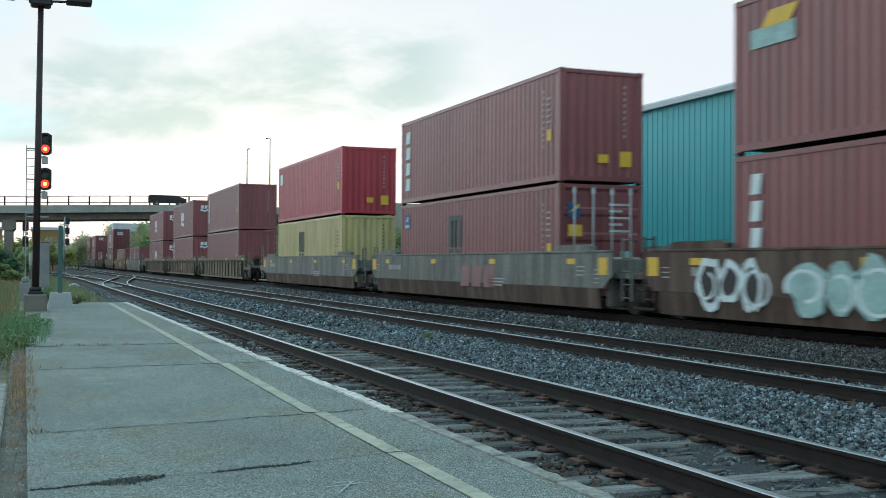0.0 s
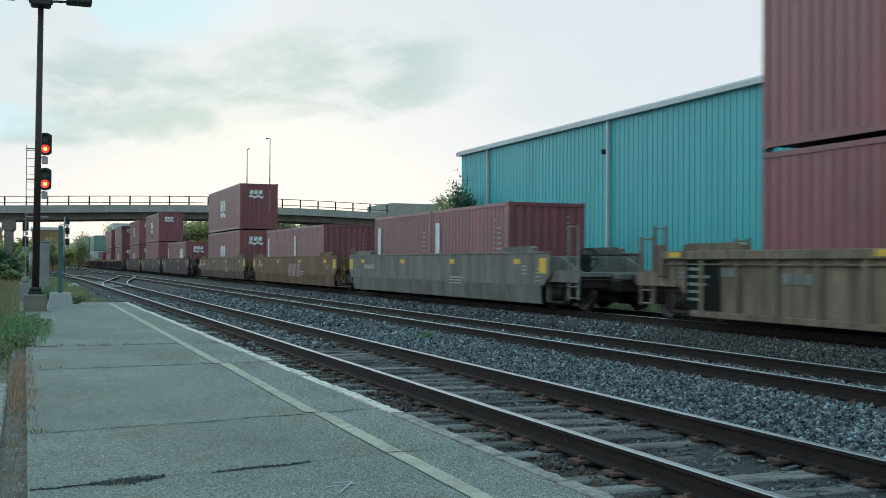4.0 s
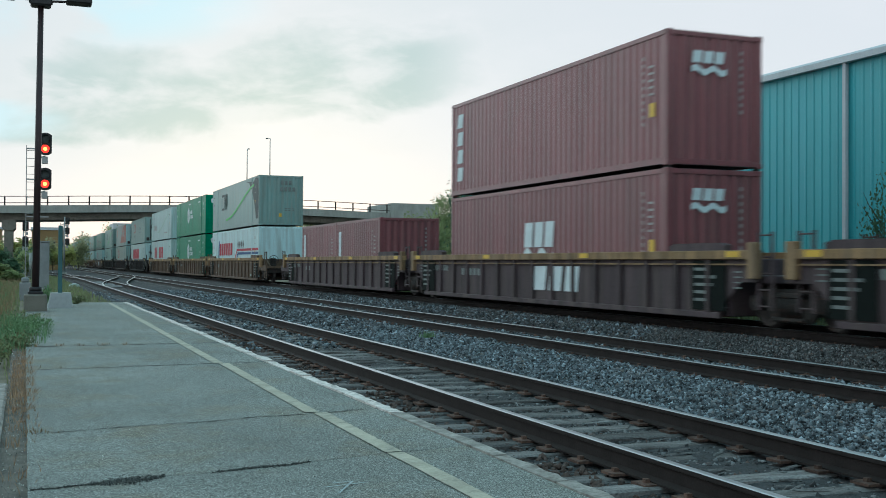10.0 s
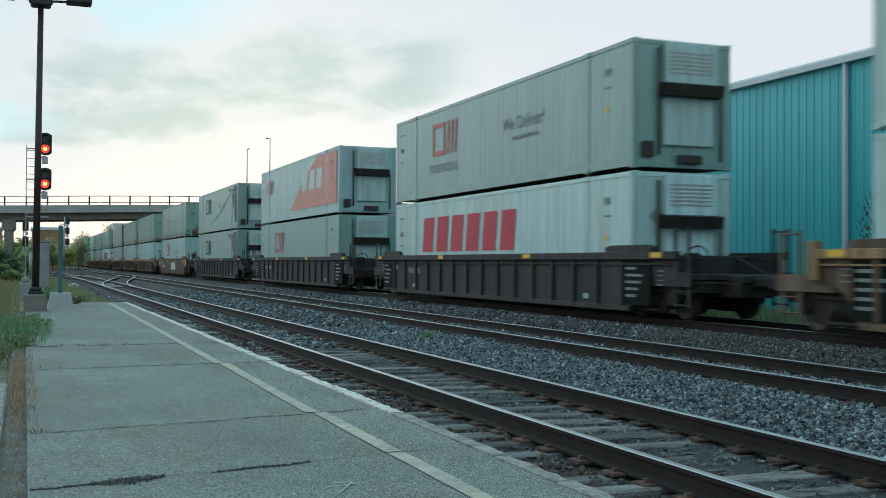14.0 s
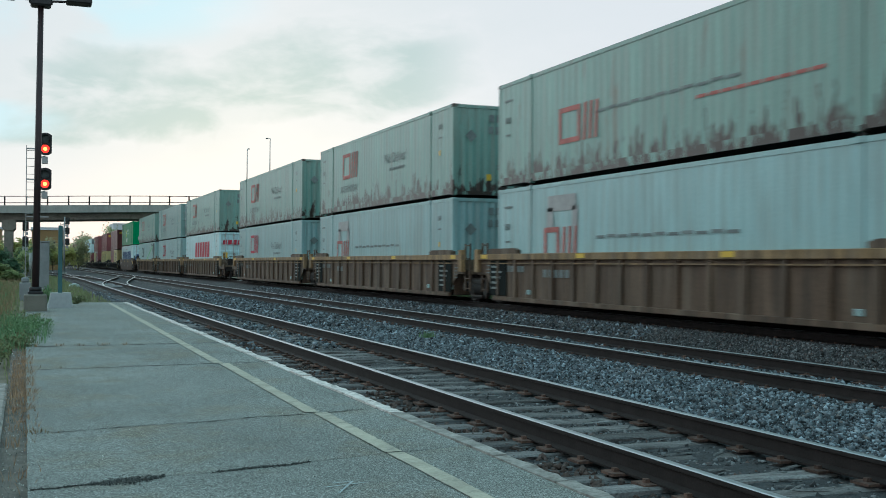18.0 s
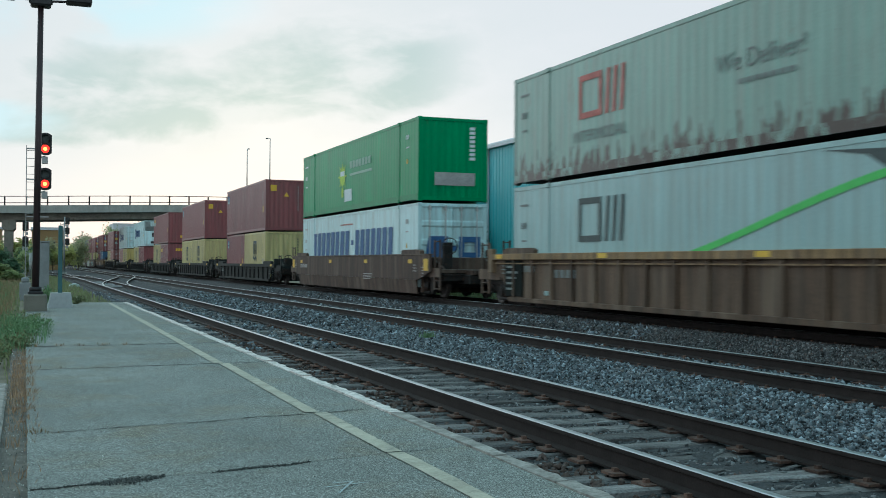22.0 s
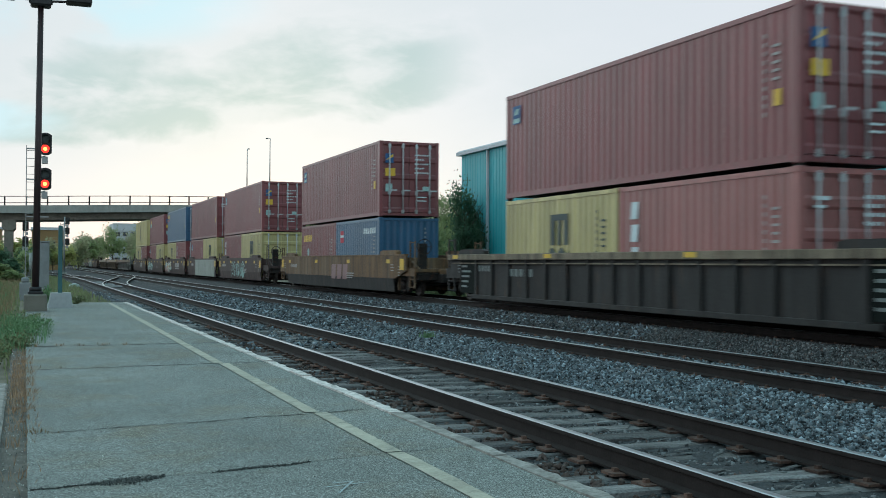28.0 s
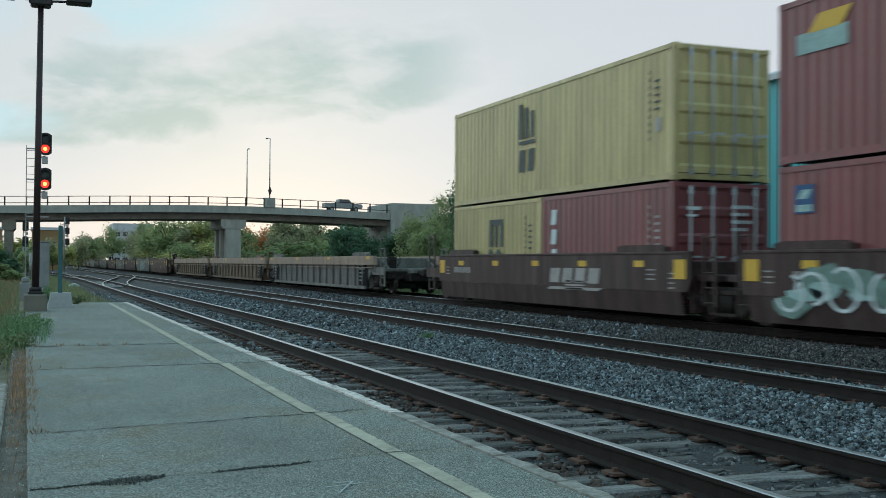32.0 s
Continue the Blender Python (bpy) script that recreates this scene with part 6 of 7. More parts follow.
        painted("graffiti", scribble(seed + 2, 0.9, 0.3, 4.4, 0.9, 0.06, 6), "mark_white", root, **k, lift=0.018)
    if "patch" in style:
        painted("repaint", [rect(body * 0.30, 0.16, body * 0.66, top - 0.2)], "patch", root, **k, lift=0.003, label="grey repainted patch")
    if "wordmark" in style:
        painted("emblem", blocks(body * 0.56, 0.72, 2.6, 0.36, 4, 0.1) + [slanted(body * 0.55, 0.55, 2.6, 0.07, 0.2)], "mark_grey", root, **k, label="pale emblem blocks")
    if "three" in style:
        if kind == "s1" and "light" in style:
            for plate in (rect(body * 0.5 - 0.25, 0.42, 3.0, 0.80), rect(body * 0.14, 0.62, 2.4, 0.38)):
                painted("emblem_ground", [plate], "black", root, **k, lift=0.003, label="black painted plate")
            painted("number_marking", [rect(body * 0.14 + 0.15 + i * 0.24, 0.71, 0.17, 0.2) for i in range(9)], "mark_grey", root, **k, lift=0.006)
        painted("emblem", blocks(body * 0.5, 0.5, 2.6, 0.62, 3, 0.1), "mark_white" if "light" in style else "maroon", root, **k, label="emblem blocks")


# -- the make-up of the train: wagon, paint, its middle at the start, upper and lower load --
def up40(col, end, marks):
    return ("iso", 40, col, end, marks)


W, C = "wavelogo endlogo", "column endlogo"
PACKS = [
    ("s3", [("brown_well", 10.8, up40("brown", "plain", "greenflag"), [up40("brown", "plain", "whitecol")], "bubble", None),
            ("grey_well", 30.1, up40("brown", "plain", "column endlowyellow"), [up40("brown", "door", "flag darkmark doorlogo")], "three", "brown_well"),
            ("grey_well", 50.0, up40("red", "plain", "whitesquare endlowyellow"), [up40("cream", "plain", "darkmark")], "", "brown_well")]),
    ("r3", [("tan_well", 73.6, up40("maroon", "plain", "slab endnum"), [up40("maroon", "plain", "")], "", "tan_well"),
            ("tan_well", 93.3, up40("maroon", "plain", W), [up40("maroon", "plain", "column endlogo")], "three", "tan_well"),
            ("tan_well", 113.1, up40("maroon", "plain", W), [up40("maroon", "plain", "lowlogo endlogo")], "", "tan_well")]),
    ("s3", [("grey_well", 136.3, None, [("iso", 20, "maroon", "plain", "slab"), ("iso", 20, "maroon", "plain", "slab")], "", None),
            ("ochre_well", 156.1, None, [("iso", 20, "maroon", "plain", "slab"), ("iso", 20, "maroon", "plain", "slab")], "three", None),
            ("umber_well", 176.4, up40("maroon", "plain", W), [up40("maroon", "plain", "lowlogo endlogo")], "", "brown_well")]),
    ("s3", [("plum_well", 200.3, None, [("iso", 20, "maroon", "plain", "slab"), ("iso", 20, "maroon", "plain", "shortlogo endlogo")], "light fifty", "choc_well"),
            ("slate_well", 220.1, up40("maroon", "plain", W), [up40("maroon", "plain", "slab")], "fifty", "choc_well"),
            ("slate_well", 239.7, up40("maroon", "plain", W), [up40("maroon", "plain", "lowlogo endlogo")], "fifty", "choc_well")]),
    ("r3", [("slate_well", 263.7, up40("maroon", "plain", C), [up40("maroon", "plain", "lowlogo endlogo")], "", "sand_well"),
            ("slate_well", 283.1, up40("maroon", "plain", C), [up40("maroon", "plain", "lowlogo endlogo")], "three light", "sand_well"),
            ("slate_well", 302.6, None, [("iso", 20, "maroon", "plain", "slab"), ("iso", 20, "maroon", "plain", "slab")], "", "sand_well")]),
    ("r3", [("rust_well", 326.9, ("dom", "grey", "plain", "darksign swoosh darkcorner end53"), [("dom", "white", "smooth", "chevron")], "", "sand_well"),
            ("rust_well", 346.4, ("dom", "darkgreen", "hrib", "hex"), [("dom", "darkgreen", "hrib", "hex")], "", "sand_well"),
            ("rust_well", 366.3, ("dom", "pale", "grille", "cargo paleswoosh"), [("dom", "pale", "smooth", "gapname rhomb")], "", "sand_well")]),
    ("r1", [("dark_well", 389.6, ("dom", "grey", "heater", "rustsign mode deliver"), [("dom", "pale", "heater", "redlow rhomb")], "", None)]),
    ("r1", [("dark_well", 413.3, ("dom", "offwhite", "heater", "orange"), [("dom", "grey", "heater", "rustsign")], "", None)]),
    ("r1", [("dark_well", 436.7, ("dom", "grey", "heater", "darksign deliver swoosh darkcorner"), [("dom", "grey", "heater", "darksign darkcorner")], "", None)]),
    ("s1", [("brown_well", 460.1, ("dom", "rusty", "plain", "rustsign line redline rhomb end53"), [("dom", "offwhite", "smooth", "sign deliver")], "three light", None)]),
    ("r3", [("rust_well", 483.8, ("dom", "rusty", "plain", "rustsign line redline rhomb end53"), [("dom", "offwhite", "plain", "lowsign line rhomb end53")], "", "sand_well"),
            ("rust_well", 503.4, ("dom", "rusty", "plain", "rustsign mode deliver rhomb end53"), [("dom", "offwhite", "plain", "lowsign line rhomb end53")], "", "sand_well"),
            ("rust_well", 523.0, ("dom", "rusty", "plain", "rustsign mode deliver rhomb end53"), [("dom", "offwhite", "plain", "sign deliver rhomb end53")], "", "sand_well")]),
    ("r3", [("rust_well", 546.6, ("dom", "rusty", "plain", "rustsign mode deliver rhomb end53"), [("dom", "white", "whitedoor", "redname endred")], "", "sand_well"),
            ("rust_well", 566.2, ("dom", "grey", "door", "rustsign mode deliver end53"), [("dom", "offwhite", "plain", "sign deliver rhomb end53")], "", "sand_well"),
            ("rust_well", 585.9, ("dom", "rusty", "plain", "rustsign mode deliver rhomb"), [("dom", "offwhite", "smooth", "darksign swoosh darkcorner")], "", "sand_well")]),
    ("s1", [("brown_well", 609.7, ("dom", "green", "plain", "sunburst"), [("dom", "white", "whitedoor", "bluename endblue")], "", None)]),
    ("lowside", [("green_well", 632.8, up40("brown", "plain", "flag endyellow"), [("iso", 20, "brown", "plain", "flag"), ("iso", 20, "cream", "plain", "arch")], "", None)]),
    ("lowside", [("green_well", 654.6, up40("brown", "plain", "flag endyellow"), [("iso", 20, "cream", "plain", "arch"), ("iso", 20, "cream", "plain", "arch")], "", None)]),
    ("lowside", [("green_well", 676.4, up40("brown", "plain", "greenflag endlowyellow"), [("iso", 20, "cream", "plain", "arch"), ("iso", 20, "maroon", "plain", "yellowname endname")], "", None)]),
    ("lowside", [("green_well", 698.2, up40("white", "reefer", "reefname"), [("iso", 20, "cream", "plain", "arch"), ("iso", 20, "brown", "plain", "flag")], "", None)]),
    ("lowside", [("green_well", 720.1, up40("white", "whitedoor", "reefname"), [("iso", 20, "pink", "plain", "whitecol"), ("iso", 20, "ochre", "plain", "arch")], "", None)]),
    ("r1", [("dark_well", 743.1, up40("brown", "door", "flag doorlogo"), [("iso", 20, "cream", "plain", "arch"), ("iso", 20, "pink", "door", "whitecol doornum")], "", "tan_well")]),
    ("s1", [("ochre_well", 766.8, up40("brown", "door", "flag doorlogo"), [("iso", 20, "brown", "plain", "yellowname"), ("iso", 20, "blue", "plain", "redflag")], "three", "dark_well")]),
    ("five", [("choc_well", 788.5, up40("brown", "door", "flag doorlogo"), [("iso", 20, "brown", "plain", "whitecol"), ("iso", 20, "cream", "door", "arch")], "tag", None),
              ("choc_well", 803.8, up40("brown", "door", "doornum"), [("iso", 20, "brown", "plain", "flag"), ("iso", 20, "cream", "door", "arch")], "patch", None),
              ("choc_well", 819.3, up40("blue", "door", "bluename"), [("iso", 20, "cream", "plain", "arch"), ("iso", 20, "brown", "door", "whitecol doornum")], "mural wordmark", None),
              ("choc_well", 834.6, up40("brown", "door", "greenflag doorlogo"), [("iso", 20, "brown", "plain", "flag"), ("iso", 20, "cream", "plain", "arch")], "mural sea", None),
              ("choc_well", 850.1, up40("cream", "door", "bigarch"), [("iso", 20, "cream", "plain", "arch"), ("iso", 20, "brown", "door", "whitecol doornum")], "wordmark", None)]),
    ("deep", [("grey_well", 873.2, None, [], "", "sunlit_well"), ("umber_well", 893.0, None, [], "", "sunlit_well"), ("umber_well", 912.7, None, [], "", "sunlit_well")]),
]
y_end = 934.4
for n in range(5):
    PACKS.append(("five", [(("brown_well", "grey_well", "choc_well", "grey_well", "brown_well")[(n + i) % 5], y_end + i * 15.45, None, [], "tag" if i % 2 else "", None) for i in range(5)]))
    y_end += 5 * 15.45 + 3.6

WORD = {"brown_well": "red-brown", "rust_well": "rust-brown", "sand_well": "sandy", "grey_well": "worn grey", "tan_well": "tan", "ochre_well": "ochre-brown", "umber_well": "umber-brown", "dark_well": "dark grimy", "slate_well": "slate-grey", "plum_well": "dark plum-grey", "green_well": "dark green-grey", "choc_well": "chocolate-brown"}


def make_load(spec):
    if spec[0] == "dom":
        return dom(*spec[1:]), 2.9
    _, length, col, end, marks = spec
    high = length == 40
    return iso(length, col, end, marks, high), 2.896 if high else 2.591


def make_train():
    seed = 0
    for kind, units in PACKS:
        for i, (col, y0, upper, lows, style, extra) in enumerate(units):
            seed += 10
            ribbed = kind in RIBBED
            shape = {"deep": "ribbed", "r3": "ribbed", "r1": "ribbed", "lowside": "low ribbed", "s3": "smooth-sided", "s1": "smooth-sided", "five": "smooth-sided"}[kind]
            state = "empty " if not lows else ""
            add = " with spray-painted graffiti" if any(x in style for x in ("tag", "mural", "bubble")) else " with yellow reflectors"
            pitch = {"r3": 19.65, "deep": 19.65, "s3": 19.85, "five": 15.4}.get(kind, 0)
            car = well_wagon(kind, col, pitch, i == 0, i == len(units) - 1, extra if ribbed else None, None if ribbed else extra, y0 < 1010,
                             state + WORD[col] + " " + shape + " steel well wagon" + add, y0 < 1010)
            car_marks(car, kind, style, seed)
            ride(car, y0)
            long_box = bool(lows) and lows[0][0] == "dom"
            z, seat = (0.36, 0.062) if long_box else (0.335, 0.05)
            back = 0.16 if long_box else 0.0
            if len(lows) == 2:
                for spec, d in ((lows[0], 3.067), (lows[1], -3.067)):
                    ob, h = make_load(spec)
                    ride(ob, y0 + d, z)
                z += h + (0.018 if kind == "five" else 0.045)
            elif lows:
                ob, h = make_load(lows[0])
                ride(ob, y0 - back, z)
                z += h + seat
            if upper:
                ob = make_load(upper)[0]
                gap = seat if len(lows) < 2 else (0.018 if kind == "five" else 0.045)
                ends = 6.02 if upper[0] == "dom" else 6.0
                wide = 1.22 if upper[0] == "dom" else 1.13
                for sx in (-1, 1):
                    for sy in (-1, 1):
                        link("twistlock", cached(("twistlock", gap), lambda bm: box(bm, -0.05, 0.05, -0.07, 0.07, -gap, 0.004), M["steel"]), ob, pose(sx * wide, sy * ends, 0))
                ride(ob, y0 - back, z)


make_train()

# ---- the overpass ----
def crest(x):
    """Height of the roadway over the overpass."""
    return 8.2 + 1.1 * math.exp(-((x - 27) / 30) ** 2)


ROAD_Y0, ROAD_Y1 = 150.0, 161.0


def overpass():
    root = thing("overpass", "grey concrete road overpass with steel railings", "bridge")
    def strip(za, zb, ya, yb, name, mat, x0=-70, x1=51.0, n=40, label=""):
        bm = bmesh.new()
        prev = None
        for i in range(n + 1):
            x = x0 + (x1 - x0) * i / n
            c = crest(x)
            q = [bm.verts.new((x, y, c + z)) for y, z in ((ya, za), (yb, za), (yb, zb), (ya, zb))]
            if prev:
                for j in range(4):
                    bm.faces.new((prev[j], prev[(j + 1) % 4], q[(j + 1) % 4], q[j]))
            else:
                bm.faces.new(q)
            prev = q
        bm.faces.new(prev[::-1])
        bmesh.ops.recalc_face_normals(bm, faces=bm.faces[:])
        return part(name, bm, mat, root, label)
    strip(-0.28, -0.02, ROAD_Y0 + 0.4, ROAD_Y1 - 0.4, "deck", M_CONC)
    strip(-1.0, 0.0, ROAD_Y0 - 0.06, ROAD_Y0 + 0.4, "fascia", M_CONC, label="weathered concrete fascia")
    strip(-1.0, 0.0, ROAD_Y1 - 0.4, ROAD_Y1 + 0.06, "fascia", M_CONC)
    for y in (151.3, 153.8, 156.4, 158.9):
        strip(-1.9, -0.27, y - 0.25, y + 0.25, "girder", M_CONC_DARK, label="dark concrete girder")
    for y in (ROAD_Y0 + 0.1,):
        for z in (1.15, 0.30):
            strip(z, z + 0.09, y - 0.04, y + 0.04, "handrail", M["steel"])
    x = -68.0
    while x < 50.5:
        for y in (ROAD_Y0 + 0.1,):
            link("rail_post", cached(("rail_post",), lambda bm: box(bm, -0.09, 0.09, -0.06, 0.06, -0.05, 1.24, 0.01), M["steel"]), root, pose(x, y, crest(x)))
        x += 2.62
    # piers: the left one and the hammerhead beside the train
    for xp, w in ((-2.0, 0.86), (27.37, 1.74)):
        c = crest(xp)
        bm = bmesh.new()
        # the left pier's shade is put into its darker concrete colour
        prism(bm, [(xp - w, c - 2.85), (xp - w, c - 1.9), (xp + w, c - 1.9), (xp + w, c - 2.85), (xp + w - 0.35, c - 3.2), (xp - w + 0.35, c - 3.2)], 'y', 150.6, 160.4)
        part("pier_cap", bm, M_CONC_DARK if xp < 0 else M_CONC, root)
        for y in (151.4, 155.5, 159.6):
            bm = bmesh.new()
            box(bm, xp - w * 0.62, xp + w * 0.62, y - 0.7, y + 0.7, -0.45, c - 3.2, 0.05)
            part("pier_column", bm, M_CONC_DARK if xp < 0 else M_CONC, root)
    # pillar on the parapet, carrying a lamp
    for xp in (32.35,):
        bm = bmesh.new()
        box(bm, xp - 0.75, xp + 0.75, ROAD_Y0 - 0.25, ROAD_Y0 + 0.35, crest(xp) - 0.1, crest(xp) + 1.3, 0.03)
        part("pillar", bm, M_CONC, root)
    bm = bmesh.new()
    box(bm, 50.4, 58.0, 149.6, 161.4, -0.45, 10.3, 0.05)
    part("abutment", bm, M_CONC, root, "grey concrete abutment block")
    bm = bmesh.new()
    box(bm, -76, -70, 149.6, 161.4, -0.45, crest(-70) - 0.3, 0.05)
    part("abutment", bm, M_CONC, root)


overpass()


def road_ramp(x0, x1, name):
    bm = bmesh.new()
    n = 30
    prev = None
    for i in range(n + 1):
        x = x0 + (x1 - x0) * i / n
        c = crest(x) - 0.02
        q = [bm.verts.new(p) for p in ((x, 138, -0.45), (x, 150.3, c), (x, 160.7, c), (x, 173, -0.45))]
        if prev:
            for j in range(3):
                bm.faces.new((prev[j], prev[j + 1], q[j + 1], q[j])).material_index = 1 if j == 1 else 0
        prev = q
    bmesh.ops.recalc_face_normals(bm, faces=bm.faces[:])
    tagged(part(name, bm, [M_GRASSLAND, M_ASPHALT]), "grassy embankment carrying the road", "embankment", kind="structure")


road_ramp(57.8, 520, "embankment")
road_ramp(-620, -75.5, "embankment")


def street_lamp(x, h, arm, label, banner=False):
    z = crest(x) + (1.3 if banner else 0.1)
    root = thing("street_lamp", label, "street lamp", "lamps on the overpass", m=pose(x, ROAD_Y0 + 0.15, z))
    bm = bmesh.new()
    cyl(bm, (0, 0, 0), (0, 0, h - 0.5), 0.10, 8, 0.06)
    pts = [(0, 0, h - 0.5), (0.1, 0.25, h - 0.15), (arm * 0.6, 0.7, h), (arm, 1.2, h + 0.02)]
    for a, b in zip(pts[:-1], pts[1:]):
        cyl(bm, a, b, 0.05, 8)
    part("pole", bm, M_GALV, root)
    bm = bmesh.new()
    box(bm, arm - 0.16, arm + 0.16, 1.0, 1.35, h - 0.08, h + 0.05, 0.03)
    part("lamp_head", bm, M_GALV, root)
    if banner:
        bm = bmesh.new()
        prism(bm, [(0, 0.3), (0.28, 1.0), (0, 1.7), (-0.28, 1.0)], 'y', -0.18, -0.13)
        part("marker", bm, M["black"], root, "dark diamond-shaped marker")


street_lamp(29.1, 8.15, 0.42, "slim grey lamp post on the overpass")
street_lamp(32.35, 8.6, -0.2, "grey lamp post on the parapet pillar", True)


# ---- vehicles on the overpass ----
def road_vehicle(kind, paint_mat, label, facing):
    """facing: 1 drives to +x, -1 to -x. Built along x, nose to +x."""
    root = thing("pickup_truck" if kind == "pickup" else "car", label, "car")
    if kind == "pickup":
        shell = [(-2.9, 0.55), (2.85, 0.5), (2.9, 0.95), (2.75, 1.12), (1.35, 1.2), (0.75, 1.82), (-0.75, 1.85), (-0.85, 1.25), (-2.9, 1.25)]
        glass = [(0.68, 1.26), (1.12, 1.24), (0.68, 1.72), (-0.66, 1.74), (-0.66, 1.28)]
        axles = (-1.85, 1.85)
    elif kind == "van":
        shell = [(-2.6, 0.45), (2.4, 0.45), (2.5, 0.95), (1.7, 1.25), (1.0, 1.46), (-2.5, 1.50), (-2.6, 1.1)]
        glass = [(1.30, 1.20), (0.9, 1.38), (0.0, 1.40), (0.0, 1.2)]
        axles = (-1.6, 1.55)
    else:
        shell = [(-2.2, 0.4), (2.2, 0.4), (2.25, 0.8), (1.25, 0.98), (0.6, 1.45), (-1.1, 1.5), (-1.75, 1.1), (-2.2, 1.02)]
        glass = [(1.05, 1.0), (0.55, 1.38), (-1.0, 1.42), (-1.5, 1.08)]
        axles = (-1.35, 1.38)
    bm = bmesh.new()
    prism(bm, shell, 'y', -0.9, 0.9)
    bmesh.ops.bevel(bm, geom=bm.edges[:], offset=0.05, segments=2, affect='EDGES')
    part("body", bm, paint_mat, root)
    for y in (-0.91, 0.89):
        bm = bmesh.new()
        prism(bm, glass, 'y', y, y + 0.02)
        part("window", bm, M_CARGLASS, root)
    for xw in axles:
        for y in (-0.82, 0.82):
            w = link("wheel", cached(("car_tyre",), lambda bm: cyl(bm, (0, -0.11, 0), (0, 0.11, 0), 0.36, 16), M["black"]), root, pose(xw, y, 0.36))
            link("rim", cached(("car_rim",), lambda bm: cyl(bm, (0, -0.125, 0), (0, 0.125, 0), 0.2, 10), M_GALV), w)
    for y in (-0.7, 0.7):
        bm = bmesh.new()
        x_n = shell[2][0] if kind != "van" else 2.45
        box(bm, x_n - 0.08, x_n + 0.01, y - 0.15, y + 0.15, 0.72, 0.88, 0.02)
        part("headlight", bm, M["white"], root)
        bm = bmesh.new()
        box(bm, shell[0][0] - 0.02, shell[0][0] + 0.06, y - 0.12, y + 0.12, 0.85, 1.05, 0.01)
        part("tail_light", bm, M["red"], root)
    return root


VAN = road_vehicle("van", M["dark_well"], "dark low van driving over the overpass", 1)
CAR = road_vehicle("car", M["dark_well"], "dark car driving over the overpass", -1)
PICKUP = road_vehicle("pickup", M_GREYBOX, "grey pickup truck driving over the overpass", 1)


# ---- signals and poles beside the platform ----
def platform_lamp():
    root = thing("platform_lamp", "tall dark brown platform lamp post with flat heads", "lamp post", m=pose(0.285, 31.5, -0.12))
    bm = bmesh.new()
    box(bm, -0.30, 0.30, -0.3, 0.3, 0, 0.58, 0.03)
    part("plinth", bm, M_CONC_DARK, root, "mossy concrete plinth")
    bm = bmesh.new()
    box(bm, -0.20, 0.20, -0.2, 0.2, 0.58, 0.66, 0.02)
    cyl(bm, (0, 0, 0.66), (0, 0, 0.78), 0.16, 12)
    part("base_plate", bm, M["black"], root)
    bm = bmesh.new()
    cyl(bm, (0, 0, 0.7), (0.06, 0, 8.7), 0.098, 12, 0.076)
    part("pole", bm, M_POLE, root)
    bm = bmesh.new()
    box(bm, -0.27, 0.27, -0.25, 0.25, 8.54, 8.80, 0.04)
    box(bm, -0.31, -0.24, -0.08, 0.08, 8.62, 8.74, 0.02)
    box(bm, 0.24, 0.31, -0.08, 0.08, 8.62, 8.74, 0.02)
    part("bracket", bm, M["black"], root, m=pose(0.06, 0, 0))
    for x in (-1.0, 1.0):
        bm = bmesh.new()
        cyl(bm, (0, 0, 8.70), (x * 0.7, 0, 8.74), 0.035, 8)
        part("arm", bm, M_POLE, root, m=pose(0.06, 0, 0))
        bm = bmesh.new()
        box(bm, x - 0.34, x + 0.34, -0.25, 0.25, 8.69, 8.82, 0.03)
        part("lamp_head", bm, M["black"], root, m=pose(0.06, 0, 0))


platform_lamp()


def signal_head(parent, x, y, z, lit, s=1.0, lights=2):
    """A railway signal head: dark oval backing board, hooded lenses."""
    bm = bmesh.new()
    pts = []
    w, h = 0.30 * s, 0.55 * s
    for i in range(20):
        a = 2 * math.pi * i / 20
        pts.append((w * max(-1, min(1, 1.25 * math.cos(a))), (h - w) * (1 if math.sin(a) > 0 else -1) * (abs(math.sin(a)) > 0.05) + w * math.sin(a)))
    prism(bm, pts, 'y', -0.03, 0.03)
    bmesh.ops.recalc_face_normals(bm, faces=bm.faces[:])
    hd = part("signal_head", bm, M["black"], parent, "black oval signal head" + (" showing red" if lit else ""), pose(x, y, z))
    bm = bmesh.new()
    box(bm, -0.14 * s, 0.14 * s, 0.03, 0.25, -0.42 * s, 0.42 * s, 0.03)
    part("housing", bm, M["black"], hd)
    for i, dz in enumerate((0.24 * s, -0.24 * s)):
        bm = bmesh.new()
        seg = 12
        for j in range(seg):
            if j in (8, 9):
                continue
            a, b = 2 * math.pi * j / seg, 2 * math.pi * (j + 1) / seg
            r = 0.205 * s
            q = [bm.verts.new((r * math.cos(t_), yy, dz + r * math.sin(t_))) for t_, yy in ((a, -0.03), (b, -0.03), (b, -0.26 * s), (a, -0.26 * s))]
            bm.faces.new(q)
        part("hood", bm, M["black"], hd)
        # lens drawn oversize so its disc takes in the lit signal's red halo
        bm = bmesh.new()
        cyl(bm, (0, -0.05, dz), (0, -0.035, dz), 0.195 * s, 16)
        part("lens", bm, M_SIGNAL if (lit and i == 1) else M["mark_dark"], hd, "glowing red lens widened by its halo" if (lit and i == 1) else "")
        if lit and i == 1:
            # small disc added for the hot centre of the glow
            bm = bmesh.new()
            cyl(bm, (0, -0.062, dz), (0, -0.052, dz), 0.085 * s, 12)
            part("bulb", bm, M_BULB, hd, "bright orange core of the signal's glow")
    return hd


